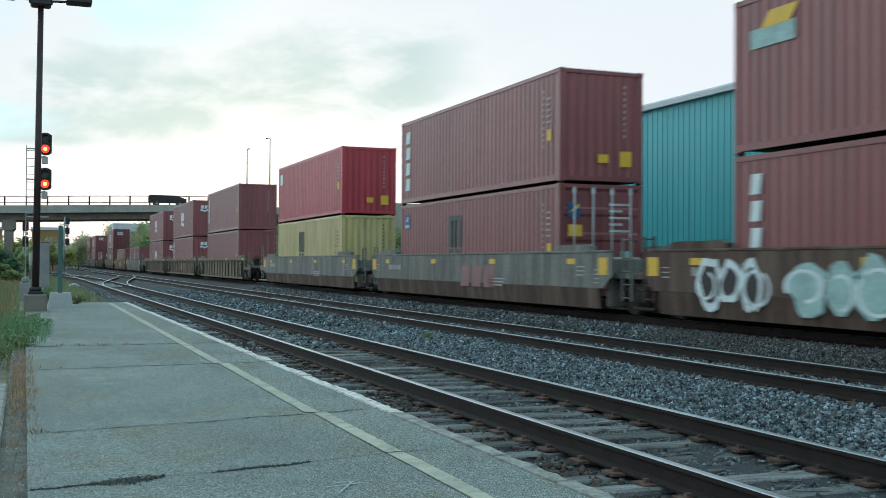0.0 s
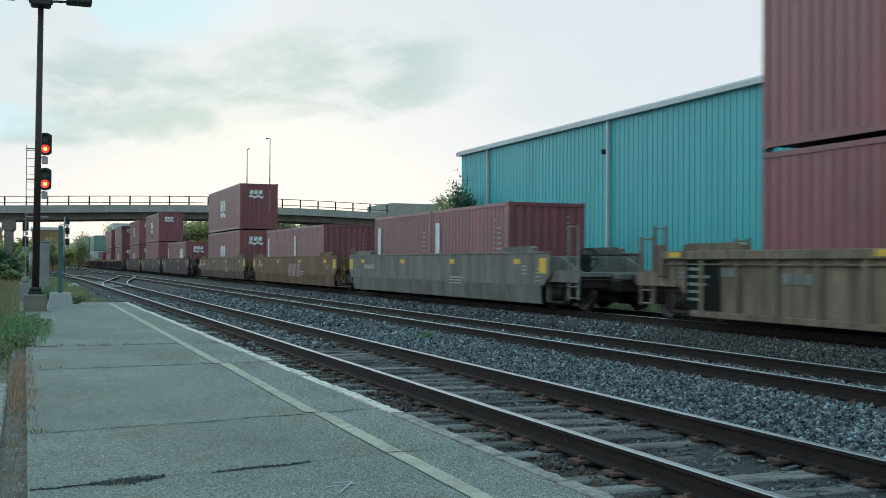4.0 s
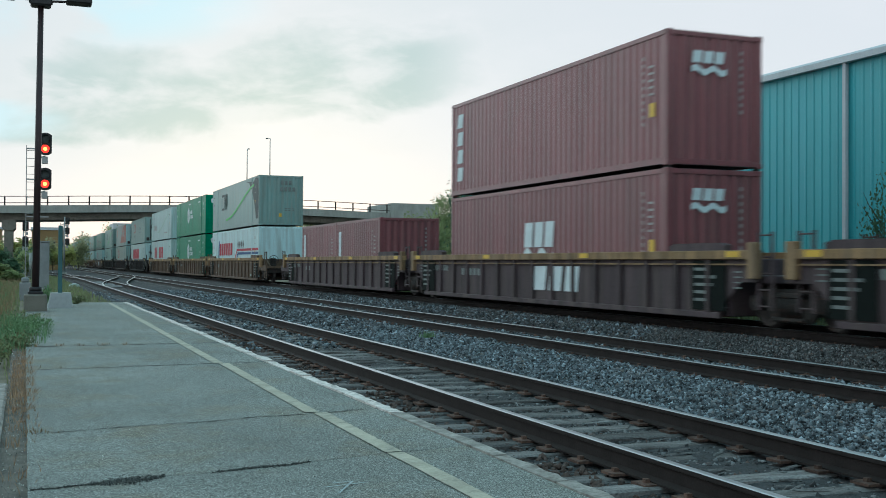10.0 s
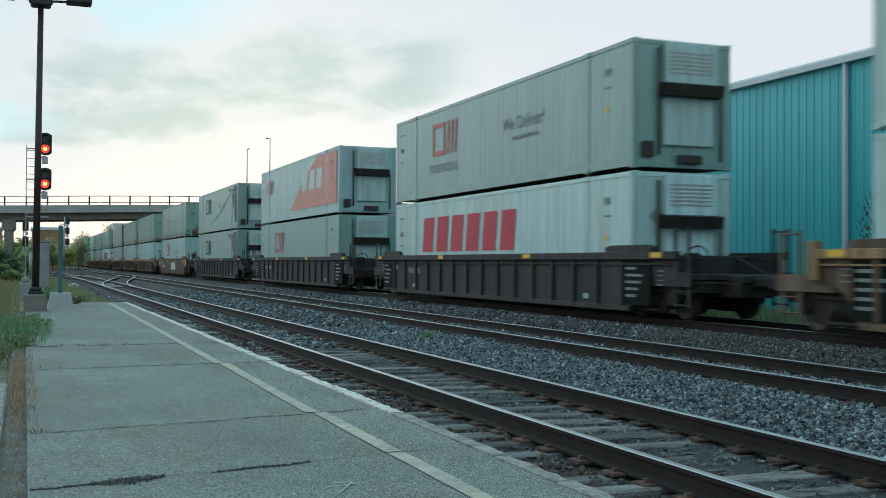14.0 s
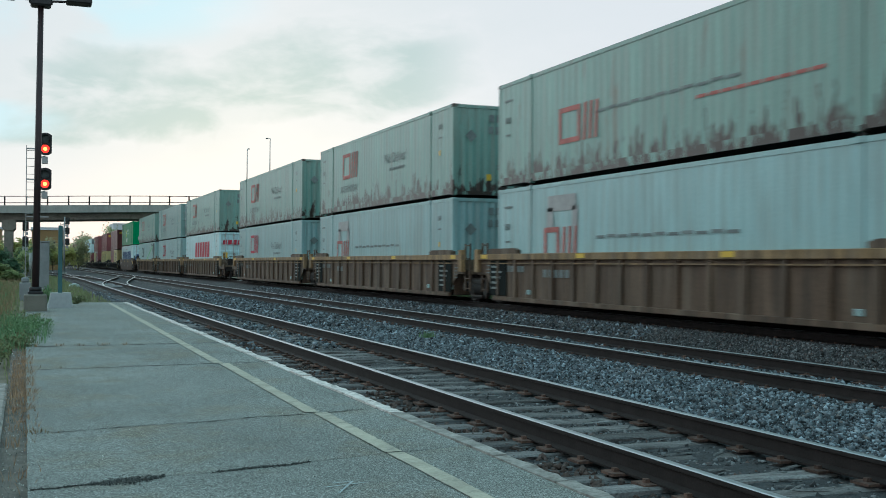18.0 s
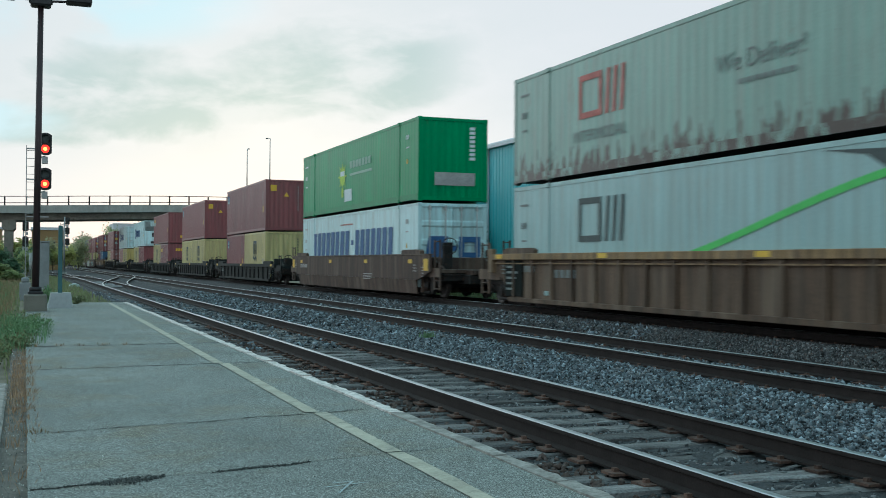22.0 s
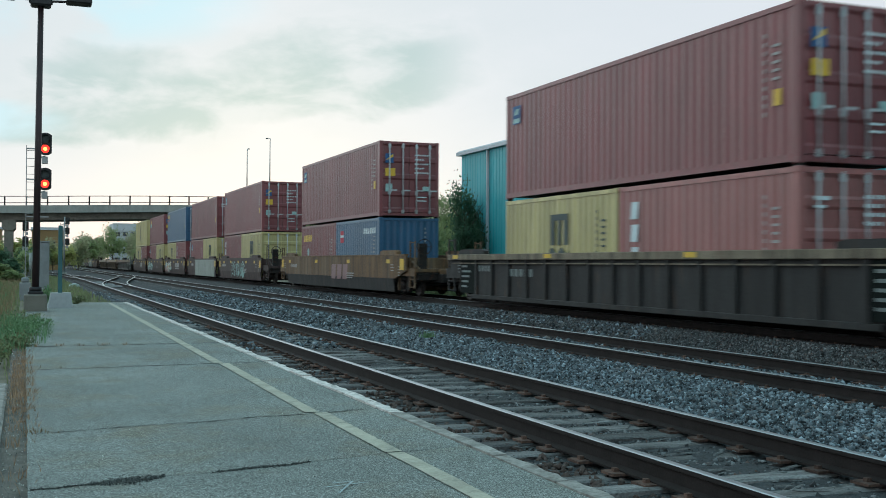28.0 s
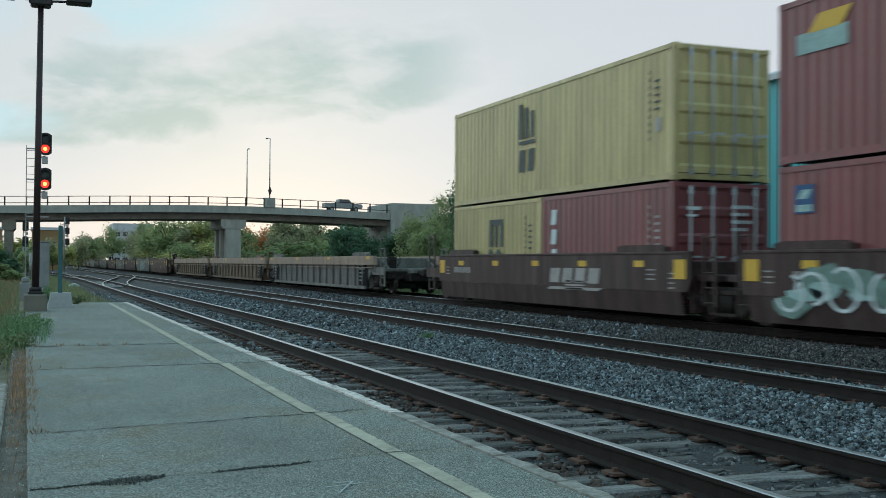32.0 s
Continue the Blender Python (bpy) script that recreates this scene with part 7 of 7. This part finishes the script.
def signal_mast(xm, ym, zg, top, heads, lit, label, ladder=True, s=1.0):
    root = thing("railway_signal", label, "railway signal", "railway signals", m=pose(xm, ym, zg))
    bm = bmesh.new()
    cyl(bm, (0, 0, 0), (0, 0, top), 0.075, 10)
    part("mast", bm, M_GALV, root)
    bm = bmesh.new()
    box(bm, -0.3, 0.3, -0.3, 0.3, -0.05, 0.35, 0.03)
    part("footing", bm, M_CONC, root)
    if ladder:
        bm = bmesh.new()
        for dx in (-0.47, -0.11):
            box(bm, dx - 0.018, dx + 0.018, 0.1, 0.14, 0.2, top - 0.75)
        lad = part("ladder", bm, M_GALV, root, "galvanised ladder")
        k = 0.5
        while k < top - 0.75:
            link("rung", cached(("rung",), lambda bm: cyl(bm, (-0.47, 0.12, 0), (-0.11, 0.12, 0), 0.014, 6), M_GALV), lad, pose(0, 0, k))
            k += 0.36
        for zz in (top - 0.9, top - 2.3, top - 4.0):
            bm = bmesh.new()
            box(bm, -0.48, 0.5, -0.02, 0.08, zz - 0.03, zz + 0.03)
            part("cross_bracket", bm, M_GALV, root)
    for dz in heads:
        signal_head(root, 0.32 if ladder else 0.2, -0.12, top + dz, lit, s)
        bm = bmesh.new()
        cyl(bm, (0, 0, top + dz - 0.68 * s), (0.32 if ladder else 0.2, -0.05, top + dz - 0.6 * s), 0.04, 8)
        box(bm, 0.18, 0.44, -0.1, 0.1, top + dz - 0.95 * s, top + dz - 0.6 * s, 0.02)
        part("head_bracket", bm, M_GALV, root)
    return root


# lit signal just past the platform's end
signal_mast(0.5, 52.0, -0.2, 7.6, (-0.68, -2.28), True, "tall ladder signal mast with two red lights", True, 0.94)
signal_mast(4.4, 135.0, -0.3, 7.0, (-0.5, -1.7, -3.0), False, "distant dark three-head railway signal", True, 0.8)
signal_mast(-0.15, 118.0, -0.2, 5.6, (-0.4, -2.0), False, "distant dark two-head railway signal", False, 1.0)


def trackside():
    root = thing("fence_post", "teal steel post on a concrete block", "post", m=pose(0.98, 33.5, -0.12))
    bm = bmesh.new()
    prism(bm, [(-0.36, 0), (0.36, 0), (0.30, 0.56), (-0.26, 0.56)], 'y', -0.35, 0.35)
    part("block", bm, M_PALEWALL, root, "pale concrete block")
    bm = bmesh.new()
    box(bm, -0.06, 0.06, -0.06, 0.06, 0.5, 2.55, 0.01)
    part("post", bm, M_TEAL_POST, root)
    bm = bmesh.new()
    box(bm, -0.32, 0.32, -0.3, 0.3, 0, 2.6, 0.03)
    box(bm, -0.36, 0.36, -0.34, 0.34, 2.6, 2.67, 0.02)
    cab = part("relay_cabinet", bm, M_GREYBOX, None, m=pose(0.93, 62, -0.2))
    tagged(cab, "grey steel relay cabinet beside the track", "cabinet")
    bm = bmesh.new()
    box(bm, -0.2, 0.2, -0.2, 0.2, 0, 0.75, 0.03)
    box(bm, -0.14, 0.14, -0.15, 0.15, 0.75, 0.95, 0.05)
    tagged(part("utility_box", bm, M_GREYBOX, None, m=pose(0.02, 44, -0.2)), "pale weathered utility box in the grass", "utility box")
    bm = bmesh.new()
    prism(bm, [(-0.36, 0), (0.34, 0), (0.26, 0.16), (0.05, 0.24), (-0.28, 0.18)], 'y', -0.4, 0.4)
    tagged(part("concrete_lump", bm, M["white"], None, m=pose(3.02, 72.9, -0.28)), "white painted concrete lump by the switch", "concrete block")
    # a chain-link fence line leading away
    f = thing("fence", "long grey steel fence beside the track", "fence")
    for i in range(12):
        y = 66 + i * 6.5
        link("post", cached(("fence_post_mesh",), lambda bm: cyl(bm, (0, 0, 0), (0, 0, 2.3), 0.05, 8), M_GALV), f, pose(0.9 - 0.012 * i * 6.5, y, -0.2))
        if i < 11:
            bm = bmesh.new()
            for k in range(12):
                box(bm, -0.012, 0.012, 0.05 + k * 0.54, 0.075 + k * 0.54, 0.1, 2.2)
            for z in (0.15, 1.1, 2.2):
                box(bm, -0.015, 0.015, 0.0, 6.5, z - 0.015, z + 0.015)
            part("panel", bm, M_GALV, f, m=pose(0.9 - 0.012 * i * 6.5, y, -0.2))


trackside()


# ---- houses far off ----
def distant_building(x, y, w, d, h, wall, rows, cols, label, band=None):
    root = thing("building", label, "building", m=pose(x, y, -0.4))
    bm = bmesh.new()
    box(bm, -w / 2, w / 2, 0, d, 0, h)
    part("wall", bm, wall, root)
    bm = bmesh.new()
    box(bm, -w / 2 - 0.2, w / 2 + 0.2, -0.2, d + 0.2, h, h + 0.5)
    part("roof", bm, M_TRIM, root)
    if band:
        bm = bmesh.new()
        box(bm, -w / 2 - 0.08, w / 2 + 0.08, -0.08, d, h - 2.2, h - 0.1)
        part("band", bm, band, root)
    for r_ in range(rows):
        for c in range(cols):
            wx, wz = -w / 2 + w * (c + 0.5) / cols, 1.2 + (h - 3) * (r_ + 0.2) / rows
            link("window", cached(("far_window", round(w / cols, 2)), lambda bm: box(bm, -w / cols * 0.32, w / cols * 0.32, -0.06, 0.05, 0, 1.5), M_CARGLASS), root, pose(wx, 0, wz))


distant_building(38.2, 420, 14.2, 20, 15.8, M_PALEWALL, 4, 5, "pale grey tower block beyond the trees", M_TRIM)
distant_building(4.0, 205, 5.6, 12, 7.4, M_OCHREWALL, 2, 4, "ochre-brown low building beyond the fence")
distant_building(-14.0, 260, 18, 14, 9.0, M_OCHREWALL, 2, 6, "brown brick building behind the overpass")
distant_building(88, 250, 22, 20, 13.0, M_PALEWALL, 3, 6, "grey flat-roofed building behind the trees")


# ---- trees ----
def leaf_cloud(name, n, centre, radii, size, seed, mat, clumps=26):
    """Leaves set in uneven clumps: small tilted blades."""
    rng = np.random.default_rng(seed)
    cen = rng.normal(0, 1, (clumps, 3))
    cen /= np.linalg.norm(cen, axis=1)[:, None]
    cen *= rng.uniform(0.25, 1.0, (clumps, 1)) * np.array(radii)
    cen[:, 2] *= np.where(cen[:, 2] < 0, 0.75, 1.0)
    which = rng.integers(0, clumps, n)
    p = cen[which] + rng.normal(0, 0.17, (n, 3)) * np.array(radii) * rng.uniform(0.6, 1.3, (clumps, 1))[which]
    p += np.array(centre)
    d = rng.normal(0, 1, (n, 3))
    d /= np.linalg.norm(d, axis=1)[:, None]
    e = np.cross(d, rng.normal(0, 1, (n, 3)))
    e /= np.linalg.norm(e, axis=1)[:, None]
    s_ = size * rng.uniform(0.6, 1.3, (n, 1))
    v = np.stack([p - d * s_, p + e * s_ * 0.55, p + d * s_, p - e * s_ * 0.55], 1).reshape(-1, 3)
    me = bpy.data.meshes.new(name)
    me.vertices.add(n * 4)
    me.vertices.foreach_set("co", v.reshape(-1))
    me.loops.add(n * 4)
    me.loops.foreach_set("vertex_index", np.arange(n * 4, dtype=np.int32))
    me.polygons.add(n)
    me.polygons.foreach_set("loop_start", np.arange(0, n * 4, 4, dtype=np.int32))
    me.update(calc_edges=True)
    me.materials.append(mat)
    return me


def tree_wood(name, h, r, seed):
    bm = bmesh.new()
    rng = random.Random(seed)
    pts = [Vector((0, 0, -0.2))]
    for i in range(5):
        pts.append(Vector((rng.uniform(-0.04, 0.04) * h * (i + 1) / 3, rng.uniform(-0.04, 0.04) * h * (i + 1) / 3, h * 0.78 * (i + 1) / 5)))
    for i in range(5):
        cyl(bm, pts[i], pts[i + 1], r * (1 - i * 0.17), 8, r * (1 - (i + 1) * 0.17))
    for i in range(11):
        k = rng.uniform(0.28, 0.95)
        j = min(4, int(k * 5))
        a = pts[j].lerp(pts[j + 1], k * 5 - j)
        t_ = rng.uniform(0, 6.28)
        ln = h * rng.uniform(0.18, 0.32)
        b = a + Vector((math.cos(t_) * ln * 0.75, math.sin(t_) * ln * 0.75, ln * 0.6))
        c = b + Vector((math.cos(t_ + 0.5) * ln * 0.4, math.sin(t_ + 0.5) * ln * 0.4, ln * 0.35))
        cyl(bm, a, b, r * 0.32, 6, r * 0.18)
        cyl(bm, b, c, r * 0.18, 5, r * 0.05)
    me = bpy.data.meshes.new(name)
    bm.to_mesh(me)
    bm.free()
    me.materials.append(M_BARK)
    return me


TREE = {}


def tree(x, y, h, w, leaf, seed, label, n=2600, size=0.16, z=-0.4, name="tree"):
    if x > 9 and y > 100:
        # room for the train
        x = max(x, 17.2 + w * 0.62 + (seed * 37 % 11) * 0.5)
    root = thing(name, label, "tree", "trees beyond the tracks", m=pose(x, y, z, 0, 0, seed * 47 % 360))
    kind = (leaf, seed % 3, n, round(size, 2))
    if kind not in TREE:
        TREE[kind] = (tree_wood("trunk", 10.0, 0.22, seed % 3 + 5), leaf_cloud("crown", n, (0, 0, 5.6), (3.6, 3.6, 4.5), size * 10 / h, seed % 3 + 11, M_LEAF[leaf]))
    for nm, me in zip(("trunk", "crown"), TREE[kind]):
        ob = link(nm, me, root)
        ob.scale = (w / 7.2, w / 7.2, h / 10.0)
    return root


# the sapling at the warehouse's corner and the trees beside it
tree(21.15, 50.6, 5.75, 2.7, "dark", 1, "dark green leafy tree at the warehouse corner", 11000, 0.085)
tree(20.3, 53.5, 3.6, 2.4, "green", 2, "yellowish-green young tree by the warehouse", 4200, 0.10)
tree(20.7, 21.6, 3.9, 1.5, "dark", 4, "small leafy sapling against the warehouse wall", 1600, 0.07)
tree(38.4, 104.0, 7.0, 5.4, "green", 8, "green tree below the embankment", 6000, 0.14)
tree(46.2, 119.0, 10.2, 7.5, "green", 7, "tall green tree beside the abutment", 6000, 0.16)
tree(51.5, 122.0, 9.4, 7.0, "dark", 10, "dark green tree beside the abutment", 6000, 0.16)
rngt = random.Random(21)
# woods behind the overpass
for i in range(36):
    yy = rngt.uniform(182, 235)
    slope = 0.085 + 0.34 * i / 36 + rngt.uniform(-0.006, 0.006)
    tree(slope * yy, yy, rngt.uniform(7.2, 10.2), rngt.uniform(7.5, 10.5), "orange" if i in (12, 13) else rngt.choice(["yellow", "green", "bare", "yellow", "bare", "orange"] if i > 18 else ["yellow", "green", "bare", "bare"]), i, "autumn tree in the woods past the overpass", 4200, 0.21)
for i in range(30):
    yy = rngt.uniform(172, 182)
    slope = 0.088 + 0.33 * i / 30
    tree(slope * yy, yy, rngt.uniform(3.5, 6.0), rngt.uniform(6.5, 9.0), rngt.choice(["green", "bare", "yellow", "green"]), i + 2, "low bushy undergrowth tree past the overpass", 3800, 0.17, -1.4)
for i in range(26):
    yy = rngt.uniform(300, 380)
    xx, ww = (14.5 + i * 1.5 + rngt.uniform(0, 1)) * yy / 300, rngt.uniform(7, 10)
    if abs(xx / yy - 0.0755) < 0.006 + ww / 2 / yy:
        xx = 0.0755 * yy + ww / 2 + 4.0
    tree(xx, yy, rngt.uniform(8.5, 11.5), ww, rngt.choice(["bare", "green", "bare"]), i + 3, "thinning grey-green tree far along the line", 3000, 0.26)
for i in range(14):
    yy = rngt.uniform(470, 620)
    tree(17.5 + i * 1.6, yy, rngt.uniform(10, 14), rngt.uniform(9, 12), rngt.choice(["bare", "bare", "green"]), i + 4, "hazy tree where the line fades away", 1500, 0.5)
for i in range(9):
    yy = rngt.uniform(380, 520)
    tree(-20 + i * 3.2, yy, rngt.uniform(8, 11.5), rngt.uniform(9, 12), rngt.choice(["bare", "bare", "green"]), i + 6, "hazy tree beside the distant line", 1500, 0.5)
for i in range(9):
    yy = rngt.uniform(130, 146)
    tree(38.5 + i * 2.2 + rngt.uniform(-0.8, 0.8), yy, rngt.uniform(4.8, 7.2), rngt.uniform(4.5, 6.5), rngt.choice(["green", "dark", "green", "dark"]), i + 1, "bushy tree on the embankment slope", 2600, 0.22)
for i in range(9):
    yy = rngt.uniform(92, 175)
    tree(-7.5 - rngt.uniform(0, 5), yy, rngt.uniform(2.5, 5.5), rngt.uniform(3, 5), rngt.choice(["green", "yellow", "dark"]), i + 2, "scrubby tree beside the line", 1800, 0.22)
for i in range(5):
    yy = rngt.uniform(230, 330)
    tree(-3 + i * 2.2, yy, rngt.uniform(6, 9), rngt.uniform(6, 8), rngt.choice(["bare", "yellow", "dark"]), i + 5, "thin tree behind the low buildings", 1600, 0.34)
for i, (xx, yy, hh) in enumerate([(2.6, 186, 4.6), (4.4, 190, 5.2), (6.2, 188, 4.4), (-0.5, 190, 4.0), (8.5, 192, 5.4), (-4.5, 178, 5.0)]):
    tree(xx, yy, hh, 3.6, ("green", "bare", "yellow")[i % 3], i + 3, "leafy bush in front of the low buildings", 2200, 0.2)


for i, (xx, yy, hh, ww) in enumerate([(-1.5, 96, 1.9, 2.2), (0.2, 108, 2.8, 2.0), (0.5, 128, 3.3, 2.4), (-1.2, 80, 1.5, 2.0), (-2.6, 140, 3.4, 3.4)]):
    tree(xx, yy, hh, ww, ("dark", "green")[i % 2], i + 7, "dense green bush behind the signal", 2400, 0.11)


# ---- grass and weeds ----
def blades(name, label, n, area, h0, h1, width, mat, seed, weight=None, z0=-0.13, lean=0.35):
    rng = np.random.default_rng(seed)
    x = rng.uniform(area[0], area[1], n)
    y = rng.uniform(area[2], area[3], n)
    if weight is not None:
        ok = rng.uniform(0, 1, n) < weight(x, y)
        x, y = x[ok], y[ok]
    n = len(x)
    h = rng.uniform(h0, h1, n)
    a = rng.uniform(0, 6.283, n)
    b = rng.uniform(0, 6.283, n)
    l = rng.uniform(0.1, 1, n) * lean * h
    wx, wy = np.cos(a) * width, np.sin(a) * width
    z = np.full(n, z0)
    v = np.stack([np.stack([x - wx, y - wy, z], 1), np.stack([x + wx, y + wy, z], 1),
                  np.stack([x + np.cos(b) * l * 0.4 + wx * 0.7, y + np.sin(b) * l * 0.4 + wy * 0.7, z + h * 0.6], 1),
                  np.stack([x + np.cos(b) * l * 0.4 - wx * 0.7, y + np.sin(b) * l * 0.4 - wy * 0.7, z + h * 0.6], 1),
                  np.stack([x + np.cos(b) * l, y + np.sin(b) * l, z + h], 1)], 1).reshape(-1, 3)
    f = (np.array([0, 1, 2, 0, 2, 3, 3, 2, 4])[None] + (np.arange(n) * 5)[:, None]).reshape(-1)
    me = bpy.data.meshes.new(name)
    me.vertices.add(n * 5)
    me.vertices.foreach_set("co", v.reshape(-1))
    me.loops.add(f.size)
    me.loops.foreach_set("vertex_index", f.astype(np.int32))
    me.polygons.add(n * 3)
    me.polygons.foreach_set("loop_start", np.arange(0, f.size, 3, dtype=np.int32))
    me.update(calc_edges=True)
    me.materials.append(mat)
    tagged(new(name, me), label, "grass", kind="stuff")


for wx, wy, wh in ((0.62, 34.7, 0.62), (1.62, 36.4, 0.22), (1.3, 38.3, 0.3)):
    tagged(new("weed_clump", leaf_cloud("weed_clump", 700, (wx, wy, wh * 0.55), (0.34, 0.3, wh * 0.62), 0.035, int(wy * 10), M_WEED if wh > 0.5 else M_GRASS, 18)), "leafy bush at the end of the platform", "weeds", kind="stuff")
blades("grass", "rough green and straw-coloured grass", 22000, (-9, -0.15, 13, 75), 0.08, 0.38, 0.010, M_GRASS, 1, lambda x, y: np.where((x > -0.75) & (y < 19), 0.12, 1.0))
blades("dry_grass", "dry straw-coloured grass", 15000, (-9, -0.3, 21, 90), 0.12, 0.42, 0.010, M_DRY, 2, None, -0.13, 0.9)
blades("verge_grass", "dry orange grass along the platform edge", 6500, (-0.13, 0.12, 6.5, 20), 0.03, 0.13, 0.0030, M_TUFT, 3, lambda x, y: np.clip(0.04 + 0.96 * np.sin(y * 2.3 + np.sin(y * 5.1)) ** 8, 0, 1) * np.clip((y - 7) / 4, 0.25, 1), -0.045, 0.95)
blades("weed_stems", "green weed stems spilling over the platform edge", 9000, (-1.8, 0.55, 16.5, 28), 0.08, 0.40, 0.006, M_WEED, 4, lambda x, y: np.clip(1.0 - ((x + 0.45) / 1.05) ** 2 - ((y - 22.5) / 5.2) ** 2 * 0.8, 0, 1), -0.1, 0.6)
for i, (wx, wy, wr, wh) in enumerate([(-0.1, 18.5, 0.45, 0.25), (-0.6, 20.0, 0.6, 0.34), (0.05, 21.2, 0.5, 0.30), (-0.8, 22.6, 0.6, 0.36), (0.22, 23.3, 0.48, 0.26), (-0.3, 24.6, 0.6, 0.34), (0.1, 26.4, 0.4, 0.25), (-1.1, 25.6, 0.6, 0.36), (-1.5, 21.0, 0.6, 0.32), (-0.4, 16.6, 0.35, 0.2)]):
    tagged(new("weed_clump", leaf_cloud("weed_clump", 620, (wx, wy, 0.02), (wr * 0.85, wr * 1.1, wh * 0.8), 0.026, 60 + i, M_WEED if i % 3 else M_GRASS, 16)), "leafy green weed clump at the platform edge", "weeds", kind="stuff")
blades("trackside_weeds", "low weeds beyond the platform end", 15000, (-0.6, 3.1, 37.8, 125), 0.06, 0.30, 0.016, M_GRASS, 5, lambda x, y: np.clip(0.2 + 0.6 * np.sin(x * 3 + y) ** 2, 0, 1), -0.28)
blades("verge_weeds", "mixed green weeds beside the line", 6000, (-7, -0.6, 22, 62), 0.1, 0.5, 0.012, M_WEED, 16, lambda x, y: np.clip(np.sin(x * 2.1 + y * 0.9) * np.sin(y * 1.7 - x) * 1.5, 0, 1), -0.13, 0.8)
blades("rear_grass", "tall rough grass behind the far track", 12000, (17.3, 21.6, 8, 60), 0.3, 0.95, 0.016, M_GRASS, 15, None, -0.45)
blades("joint_weeds", "small weeds in the platform joints", 300, (0.1, 1.6, 18.2, 18.5), 0.02, 0.07, 0.005, M_TUFT, 6, lambda x, y: np.sin(x * 9.0) ** 6, -0.01)
blades("near_joint_weeds", "small dry weeds in the platform joint", 60, (0.02, 0.7, 14.3, 14.6), 0.02, 0.07, 0.004, M_DRY, 7, lambda x, y: np.sin(x * 11.0) ** 6, -0.01)
blades("seam_weeds", "small dry weeds in the platform joint", 70, (0.0, 0.3, 9.0, 9.25), 0.01, 0.045, 0.004, M_DRY, 8, None, -0.01)
blades("ballast_weed", "small green weed in the ballast", 130, (7.6, 7.9, 20.5, 20.8), 0.05, 0.2, 0.008, M_WEED, 9, None, -0.2)


def motions():
    """The train rolls past at a steady speed; three vehicles cross the overpass."""
    for ob, y0, z in MOVING:
        walk(ob, [(0.0, pose(XC, y0, Z0 + z)), (32.0, pose(XC, y0 - SPEED * 32.0, Z0 + z))])
    def drive(ob, x_at, t_at, speed, y, turn):
        rows = []
        for t in range(0, 33, 2):
            x = x_at + speed * (t - t_at)
            x = max(-600.0, min(500.0, x))
            rows.append((float(t), pose(x, y, crest(x) - 0.02, 0, 0, turn)))
        walk(ob, rows)
    drive(VAN, 18.6, 0.0, 13.2, 153.2, 0)
    drive(CAR, 16.4, 24.0, -12.6, 157.6, 180)
    drive(PICKUP, 11.83, 30.0, 16.06, 153.2, 0)


motions()
